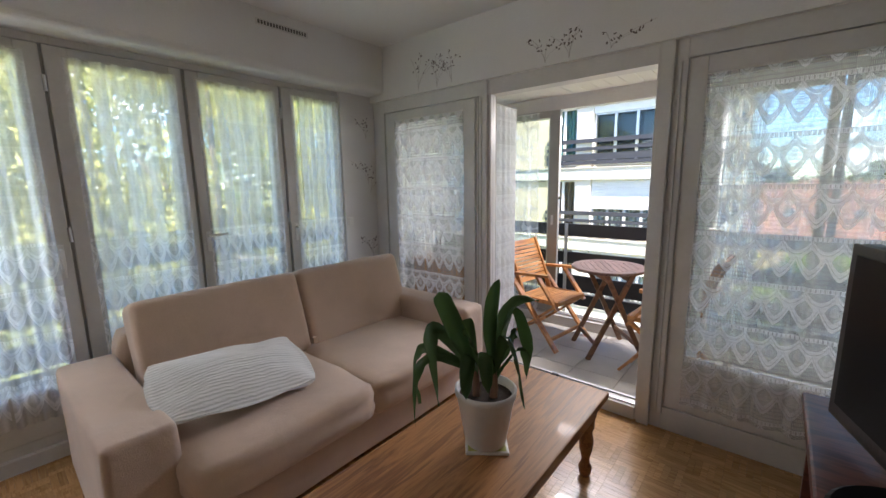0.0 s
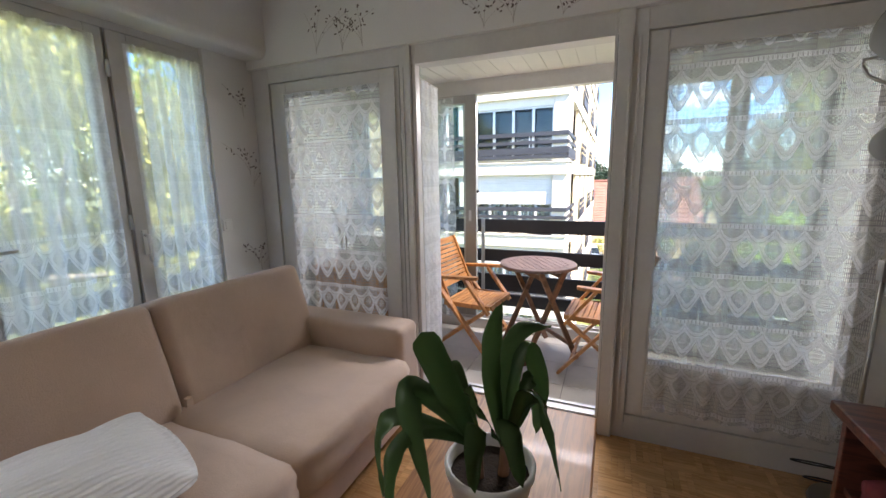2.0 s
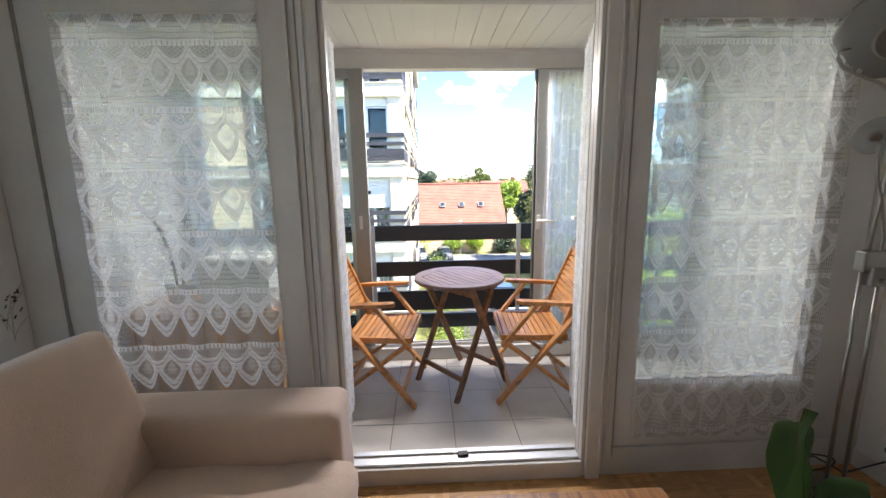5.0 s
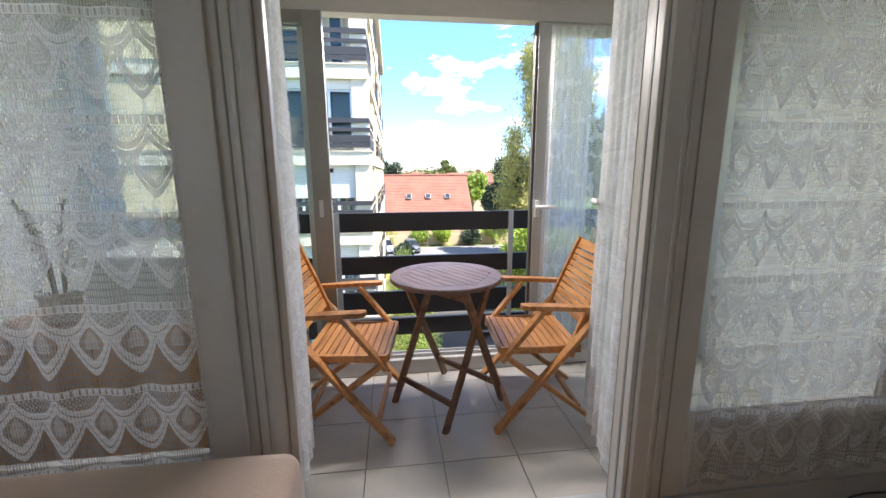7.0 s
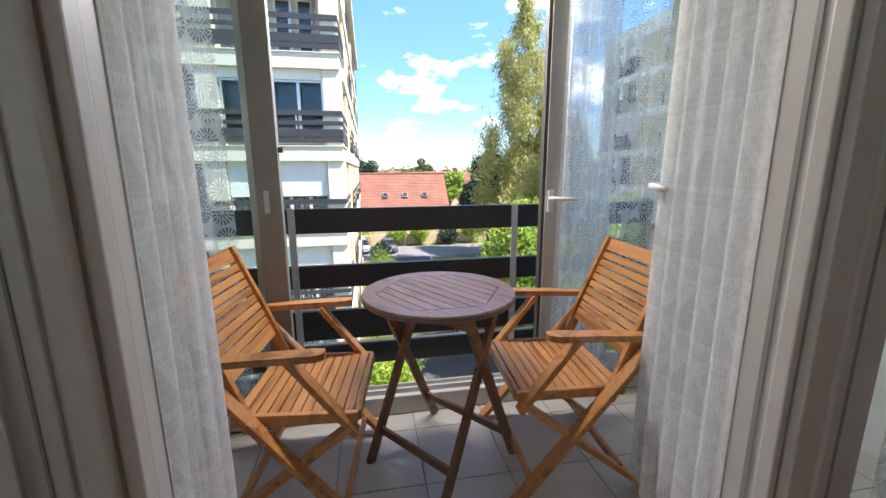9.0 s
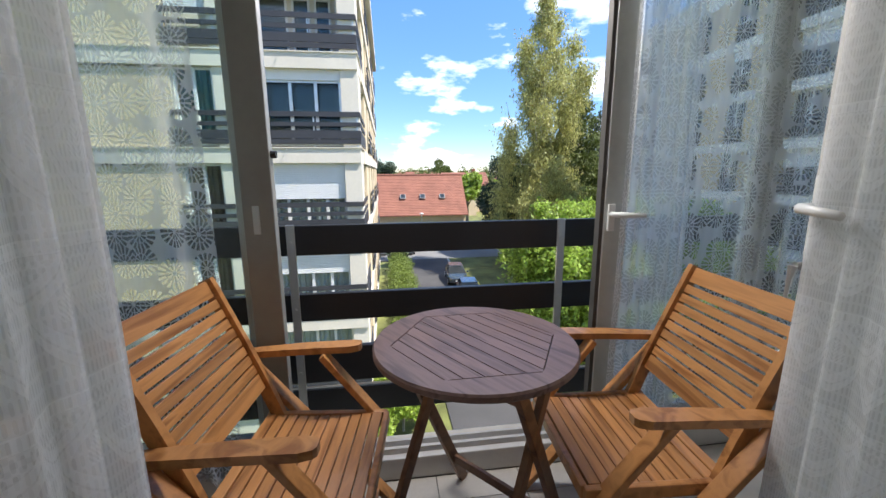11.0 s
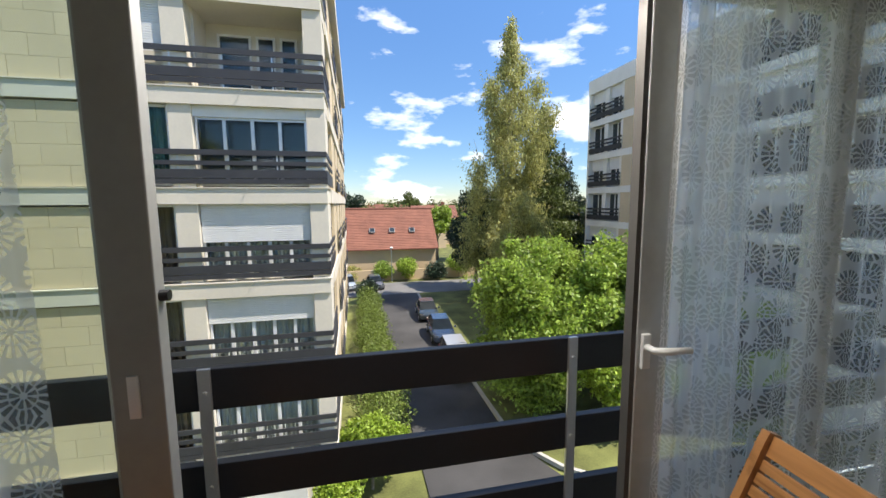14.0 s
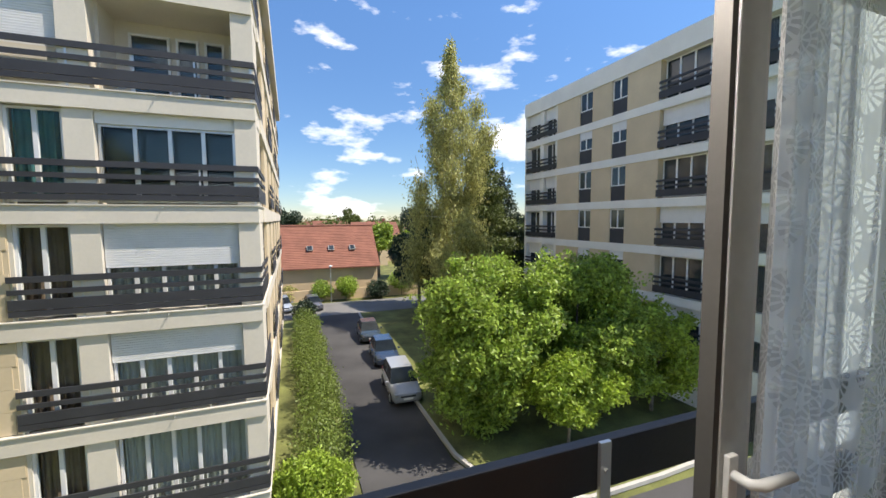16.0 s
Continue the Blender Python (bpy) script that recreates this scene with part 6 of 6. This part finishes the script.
def side_window(parent, y0, y1, z0, z1, x, leaves):
    bm = bmesh.new()
    for a in ((y0, z0, y0 + 0.07, z1), (y1 - 0.07, z0, y1, z1), (y0 + 0.07, z1 - 0.07, y1 - 0.07, z1), (y0 + 0.07, z0, y1 - 0.07, z0 + 0.07)):
        box(bm, x - 0.04, a[0], a[1], x + 0.03, a[2], a[3])
    w = part("window", bm, WHITEPLASTIC, parent)
    for k in range(1, leaves):
        ym = y0 + (y1 - y0) * k / leaves
        part("mullion", cuboid(x - 0.035, ym - 0.05, z0 + 0.07, x + 0.025, ym + 0.05, z1 - 0.07), WHITEPLASTIC, w)
    for k in range(leaves):
        a, b = y0 + (y1 - y0) * k / leaves + 0.05, y0 + (y1 - y0) * (k + 1) / leaves - 0.05
        part("pane", cuboid(x, a, z0 + 0.07, x + 0.008, b, z1 - 0.07), FARGLASS_UNLIT, w)
    return w


for i, s in enumerate(FB):
    zc = s + 2.74 - 0.5
    part("slab_band", cuboid(XB, YB0, s - 0.5, XB + 1.4, YB1 - 0.25, s), CONCRETE_LIFTED, B)
    for y0, y1 in ((27.7, 30.25), (24.6, 26.4), (21.0, 23.35)):
        part("stone_panel", cuboid(XB + 0.04, y0, s, XB + 1.4, y1, zc), STONE, B)
    for y0, y1 in ((26.4, 27.7), (23.35, 24.6)):
        side_window(B, y0, y1, s + 0.95, zc - 0.02, XB + 0.15, 2)
        part("spandrel", cuboid(XB + 0.12, y0, s, XB + 0.2, y1, s + 0.95), BOARDGREY, B)
        if (i + int(y0)) % 3 == 0:
            part("roller_shutter", cuboid(XB + 0.08, y0 + 0.05, zc - 0.55, XB + 0.11, y1 - 0.05, zc), SHUTTER, B)
        # Near-black block behind the panes, for the dark of the rooms.
        part("backing", cuboid(XB + 0.3, y0, s, XB + 1.4, y1, zc), FARGLASS_UNLIT, B)
    for y0, y1 in ((30.25, 34.5), (13.4, 21.0)):
        part("pillar", cuboid(XB + 0.1, y0, s, XB + 1.4, y0 + 0.35, zc), CONCRETE_LIFTED, B)
        part("pillar", cuboid(XB + 0.1, (y0 + y1) / 2 - 0.25, s, XB + 1.4, (y0 + y1) / 2 + 0.25, zc), CONCRETE_LIFTED, B)
        for a, b in ((y0 + 0.35, (y0 + y1) / 2 - 0.25), ((y0 + y1) / 2 + 0.25, y1)):
            side_window(B, a + 0.05, b - 0.05, s + 0.05, zc - 0.03, XB + 0.45, 4 if y0 < 20 else 2)
            part("backing", cuboid(XB + 0.6, a, s, XB + 1.4, b, zc), DRAPE if i % 2 else DARKDRAPE, B)
            if (i + int(a)) % 2 == 0:
                part("roller_shutter", cuboid(XB + 0.3, a + 0.05, zc - 0.9, XB + 0.34, b - 0.05, zc), SHUTTER, B)
        for z0, z1 in ((0.10, 0.48), (0.62, 0.74), (0.90, 1.04)):
            part("railing_board", cuboid(XB - 0.06, y0 + 0.02, s + z0, XB - 0.02, y1, s + z1), BOARDGREY, B)
        for y in (y0 + 0.1, (y0 + y1) / 2, y1 - 0.1):
            part("railing_post", cuboid(XB - 0.02, y, s, XB + 0.0, y + 0.04, s + 1.04), ALU, B)
part("plinth", cuboid(XB + 0.1, YB0, GZ - 0.1, XB + 1.4, YB1, -5.98), CONCRETE_LIFTED, B)

# house with the red roof
Hs = thing("house", "long ochre house under a red tiled roof with small skylights", "house")
HX0, HX1, HY0, HY1 = -6.5, 10.6, 56.5, 66.5
part("wall", cuboid(HX0, HY0, GZ - 0.1, HX1, HY1, -4.3), RENDER, Hs)
ze, zr, ym = -4.5, 0.75, 61.5


def roof_slope(x0, x1, ya, yb, za, zb, name, parent, n=26, m=None):
    """A tiled slope in courses, each a small step over the one below."""
    prof = []
    for k in range(n):
        f0, f1 = k / n, (k + 1) / n
        prof += [(ya + (yb - ya) * f0, za + (zb - za) * f0 + 0.05), (ya + (yb - ya) * f1, za + (zb - za) * f1 + 0.005)]
    return ribbed(name, x0, x1, prof, [(yb, zb - 0.12), (ya, za - 0.12)], m or ROOFTILE, parent)


r1 = roof_slope(HX0 - 0.3, HX1 + 0.3, HY0 - 0.5, ym, ze, zr, "roof", Hs)
roof_slope(HX0 - 0.3, HX1 + 0.3, HY1 + 0.5, ym, ze, zr, "roof", Hs)
for x in (HX0, HX1 - 0.2):
    bm = bmesh.new()
    vs = [bm.verts.new(v) for v in ((x, HY0, -4.3), (x, HY1, -4.3), (x, ym, zr - 0.1), (x + 0.2, HY0, -4.3), (x + 0.2, HY1, -4.3), (x + 0.2, ym, zr - 0.1))]
    for f in ((0, 1, 2), (5, 4, 3), (0, 3, 4, 1), (1, 4, 5, 2), (2, 5, 3, 0)):
        bm.faces.new([vs[k] for k in f])
    part("gable", bm, RENDER, Hs)
for x in (2.15, 4.85, 7.6):
    f = 0.40
    y, z = HY0 - 0.5 + (ym - HY0 + 0.5) * f, ze + (zr - ze) * f
    w = part("skylight", bar((x, y - 0.3, z + 0.0), (x, y + 0.3, z + 0.55), 0.75, 0.16, (0, -0.7, 0.7)), STILESHADE_TRIM, Hs)
    part("pane", bar((x, y - 0.27, z + 0.055), (x, y + 0.24, z + 0.545), 0.6, 0.14, (0, -0.7, 0.7)), FARGLASS_UNLIT, w)
part("ridge", tube(bmesh.new(), [(HX0 - 0.3, ym, zr + 0.02), (HX1 + 0.3, ym, zr + 0.02)], 0.16, 8), ROOFTILE, Hs)

# distant town
rr = random.Random(77)
for k in range(26):
    x, y = rr.uniform(-40, 60), rr.uniform(85, 200)
    w, d, h = rr.uniform(8, 14), rr.uniform(7, 10), rr.uniform(4.5, 7.5)
    hs = thing("house", "small distant house under a reddish tiled roof", "house", "distant houses")
    zt = GZ + h
    part("wall", cuboid(x, y, GZ - 0.1, x + w, y + d, zt), CONCRETE if k % 2 else RENDER, hs)
    roof_slope(x - 0.3, x + w + 0.3, y - 0.4, y + d / 2, zt - 0.1, zt + 3.2, "roof", hs, 8)
    roof_slope(x - 0.3, x + w + 0.3, y + d + 0.4, y + d / 2, zt - 0.1, zt + 3.2, "roof", hs, 8)
    part("chimney", cuboid(x + w * 0.7, y + d / 2 - 0.4, zt + 2, x + w * 0.7 + 0.7, y + d / 2 + 0.4, zt + 4.1), ROOFTILE, hs)
bl = []
for k in range(150):
    x, y = rr.uniform(-90, 120), rr.uniform(90, 260)
    r = rr.uniform(2.5, 5.0)
    bl.append((x, y, GZ + r * 1.3, r, r, r * 1.2))
tagged(leaf_cloud("distant_trees", bl, 42000, 1.2, LEAF_OLIVE, None, 0, 81), "far green tree belt over the town", "trees", "", "stuff")
for x, y, h, r, mt in ((-2.0, 110, 15, 5, LEAF_DARK), (22, 160, 15, 4.5, LEAF_OLIVE), (14, 72, 10, 3.2, LEAF_MID), (18, 70, 9, 3, LEAF_BRIGHT)):
    tree("rounded tree beyond the red-roofed house", (x, y, GZ), h, 0.3, lobes(10, 0, 0, h * 0.65, r * 0.7, r * 0.7, h * 0.25, r * 0.35, r * 0.5, int(x + 90)), 7000, 0.55, mt, seed=int(y))

# low garden walls by the street
wall("wall_garden", [(-10, 55.0, GZ - 0.1, 16, 55.25, GZ + 1.3)], "low rendered garden wall along the street", RENDER)


# parked cars
def car(m, color, label, van=0.0):
    c = thing("car", label, "car", "parked cars", at=m)
    body = paint("car_paint", color, 0.22, 0.03, 2, 0.0)
    body.node_tree.nodes["Principled BSDF"].inputs["Coat Weight"].default_value = 0.7
    # stations along the car (y): half width, sill height, shoulder height
    st = [(-2.05, 0.62, 0.34, 0.62), (-1.95, 0.76, 0.24, 0.70), (-1.4, 0.85, 0.2, 0.80 + van * 0.06), (-0.9, 0.87, 0.2, 0.88 + van * 0.05), (0.2, 0.875, 0.2, 0.92 + van * 0.04), (1.3, 0.86, 0.2, 0.94 + van * 0.04), (1.85, 0.8, 0.25, 0.92), (2.05, 0.68, 0.36, 0.8)]
    bm = bmesh.new()
    rings = []
    for y, w, z0, z1 in st:
        rings.append([bm.verts.new((sx * w * f, y, z)) for sx, f, z in ((-1, 0.93, z0), (-1, 1.0, z0 + 0.18), (-1, 0.99, (z0 + z1) / 2 + 0.08), (-1, 0.9, z1), (-1, 0.5, z1 + 0.03), (1, 0.5, z1 + 0.03), (1, 0.9, z1), (1, 0.99, (z0 + z1) / 2 + 0.08), (1, 1.0, z0 + 0.18), (1, 0.93, z0))])
    for a, b in zip(rings, rings[1:]):
        for k in range(10):
            bm.faces.new((a[k], a[(k + 1) % 10], b[(k + 1) % 10], b[k]))
    bm.faces.new(rings[0])
    bm.faces.new(list(reversed(rings[-1])))
    bmesh.ops.recalc_face_normals(bm, faces=bm.faces[:])
    part("body", bm, body, c, "", True)
    zs, zt = 0.9 + van * 0.04, 1.40 + van * 0.2
    y0, y1, y2, y3 = -1.0, -0.25 - van * 0.1, 1.15 + van * 0.35, 1.8

    def quad(name, pts, mat):
        bm = bmesh.new()
        vs = [bm.verts.new(p) for p in pts]
        bm.faces.new(vs)
        bmesh.ops.solidify(bm, geom=bm.faces[:], thickness=0.02)
        return part(name, bm, mat, c)

    wb, wt = 0.77, 0.6
    quad("windscreen", [(-wb, y0, zs), (wb, y0, zs), (wt, y1, zt - 0.03), (-wt, y1, zt - 0.03)], FARGLASS_UNLIT)
    quad("rear_window", [(-wb * 0.95, y3, zs + 0.04), (-wt, y2, zt - 0.03), (wt, y2, zt - 0.03), (wb * 0.95, y3, zs + 0.04)], FARGLASS_UNLIT)
    for s in (-1, 1):
        ymid = (y1 + y2) / 2
        quad("side_window", [(s * wb, y0 + 0.1, zs + 0.02), (s * wt, y1 + 0.03, zt - 0.05), (s * wt, ymid - 0.04, zt - 0.04), (s * wb, ymid - 0.04, zs + 0.02)], FARGLASS_UNLIT)
        quad("side_window", [(s * wb, ymid + 0.04, zs + 0.02), (s * wt, ymid + 0.04, zt - 0.04), (s * wt, y2 - 0.03, zt - 0.05), (s * wb, y3 - 0.12, zs + 0.04)], FARGLASS_UNLIT)
        part("mirror", cuboid(s * 0.86, -0.85, 0.92, s * 1.02, -0.72, 1.05, bevel=0.02), body, c)
        part("headlight", cuboid(s * 0.45, -2.03, 0.60, s * 0.74, -1.86, 0.74, bevel=0.03), CHROME, c)
        part("tail_light", cuboid(s * 0.58, 1.95, 0.66, s * 0.76, 2.04, 0.86, bevel=0.02), RED, c)
        for y in (-1.32, 1.28):
            w = part("wheel", tube(bmesh.new(), [(s * 0.68, y, 0.31), (s * 0.88, y, 0.31)], 0.31, 20), RUBBER, c)
            part("rim", tube(bmesh.new(), [(s * 0.86, y, 0.31), (s * 0.89, y, 0.31)], 0.2, 14), ALU, w)
    bm = bmesh.new()
    box(bm, -wt - 0.01, y1, zt - 0.04, wt + 0.01, y2, zt + 0.02, bevel=0.02)
    part("roof", bm, body, c)
    part("number_plate", cuboid(-0.26, -2.075, 0.42, 0.26, -2.055, 0.53), WHITEPLASTIC, c)
    part("grille", cuboid(-0.42, -2.065, 0.55, 0.42, -2.03, 0.64, bevel=0.01), PLASTIC, c)


car(pose(5.6, 25.8, GZ + 0.0, 0, 0, -3), (0.34, 0.35, 0.36), "silver people carrier parked along the drive", 1.0)
car(pose(5.9, 31.6, GZ, 0, 0, -3), (0.03, 0.05, 0.09), "dark blue car parked along the drive", 0.2)
car(pose(5.85, 37.2, GZ, 0, 0, -3), (0.04, 0.055, 0.065), "dark grey car parked along the drive", 0.0)
car(pose(-1.2, 50.8, GZ + 0.004, 0, 0, 8), (0.35, 0.4, 0.46), "pale car parked in the cross street", 0.5)
car(pose(2.0, 50.6, GZ + 0.004, 0, 0, 5), (0.12, 0.13, 0.15), "dark car parked in the cross street", 0.0)

# street lamp by the corner
sl = thing("street_lamp", "slim grey street lamp by the cross street", "street lamp", at=pose(4.3, 53.6, GZ))
part("pole", tube(bmesh.new(), [(0, 0, 0), (0, 0, 4.2)], [0.07, 0.04], 10), ALU, sl)
part("lantern", lathe(bmesh.new(), [(0.05, 0), (0.2, 0.1), (0.22, 0.2), (0.04, 0.3)], 14, (0, 0, 4.2)), SHUTTER, sl)

# ---- pieces of the floors ----
lf = bpy.data.objects["floor_loggia"]
xs = [-0.005 + 0.355 * i for i in range(-6, 7)]
ys = [YP + 0.10, 3.187] + [3.542 + 0.355 * i for i in range(0, 3)] + [4.388]
meshes = {}
for x0, x1 in zip(xs, xs[1:]):
    a, b = max(x0, LX0), min(x1, LX1)
    if b - a < 0.05:
        continue
    for y0, y1 in zip(ys, ys[1:]):
        key = (round(b - a, 3), round(y1 - y0, 3))
        if key not in meshes:
            ob = part("tile", cuboid(-key[0] / 2 + 0.002, -key[1] / 2 + 0.002, -0.006, key[0] / 2 - 0.002, key[1] / 2 - 0.002, 0.0, bevel=0.0012), TILE, lf)
            meshes[key] = ob.data
        else:
            ob = new("tile", meshes[key])
            ob.parent = lf
        ob.location = ((a + b) / 2, (y0 + y1) / 2, ZL)

fs = bpy.data.objects["floor_slab"]
sq, ns = 0.152, 5
strip = sq / ns
base_me = {}
rest_v, rest_f = [], []
count = 0
rnd = random.Random(3)
for i in range(int((XL + 0.01) / sq) - 1, int(XR / sq) + 1):
    for j in range(int(YB / sq), int(YP / sq) + 1):
        for s in range(ns):
            x0, y0 = i * sq, j * sq
            if (i + j) % 2:
                a, b, c, d = x0, x0 + sq, y0 + s * strip, y0 + (s + 1) * strip
            else:
                a, b, c, d = x0 + s * strip, x0 + (s + 1) * strip, y0, y0 + sq
            a, b, c, d = max(a, XL), min(b, XR), max(c, YB), min(d, YP + 0.06)
            if b - a < 0.004 or d - c < 0.004:
                continue
            near = 0.62 < x0 < 1.3 and 2.1 < y0 < 3.1 and count < 300
            g = 0.0003
            if near:
                key = (round(b - a, 4), round(d - c, 4))
                if key not in base_me:
                    ob = part("parquet_strip", cuboid(-key[0] / 2 + g, -key[1] / 2 + g, -0.011, key[0] / 2 - g, key[1] / 2 - g, 0.0), PARQUET, fs)
                    base_me[key] = ob.data
                else:
                    ob = new("parquet_strip", base_me[key])
                    ob.parent = fs
                ob.location = ((a + b) / 2, (c + d) / 2, 0)
                count += 1
            else:
                n0 = len(rest_v)
                rest_v += [(a + g, c + g, 0), (b - g, c + g, 0), (b - g, d - g, 0), (a + g, d - g, 0), (a + g, c + g, -0.011), (b - g, c + g, -0.011), (b - g, d - g, -0.011), (a + g, d - g, -0.011)]
                rest_f += [(n0, n0 + 1, n0 + 2, n0 + 3), (n0, n0 + 4, n0 + 5, n0 + 1), (n0 + 1, n0 + 5, n0 + 6, n0 + 2), (n0 + 2, n0 + 6, n0 + 7, n0 + 3), (n0 + 3, n0 + 7, n0 + 4, n0)]
rest = raw("parquet_strips", rest_v, rest_f, PARQUET, fs, "oak mosaic parquet strips")
rest["kind"] = "stuff"
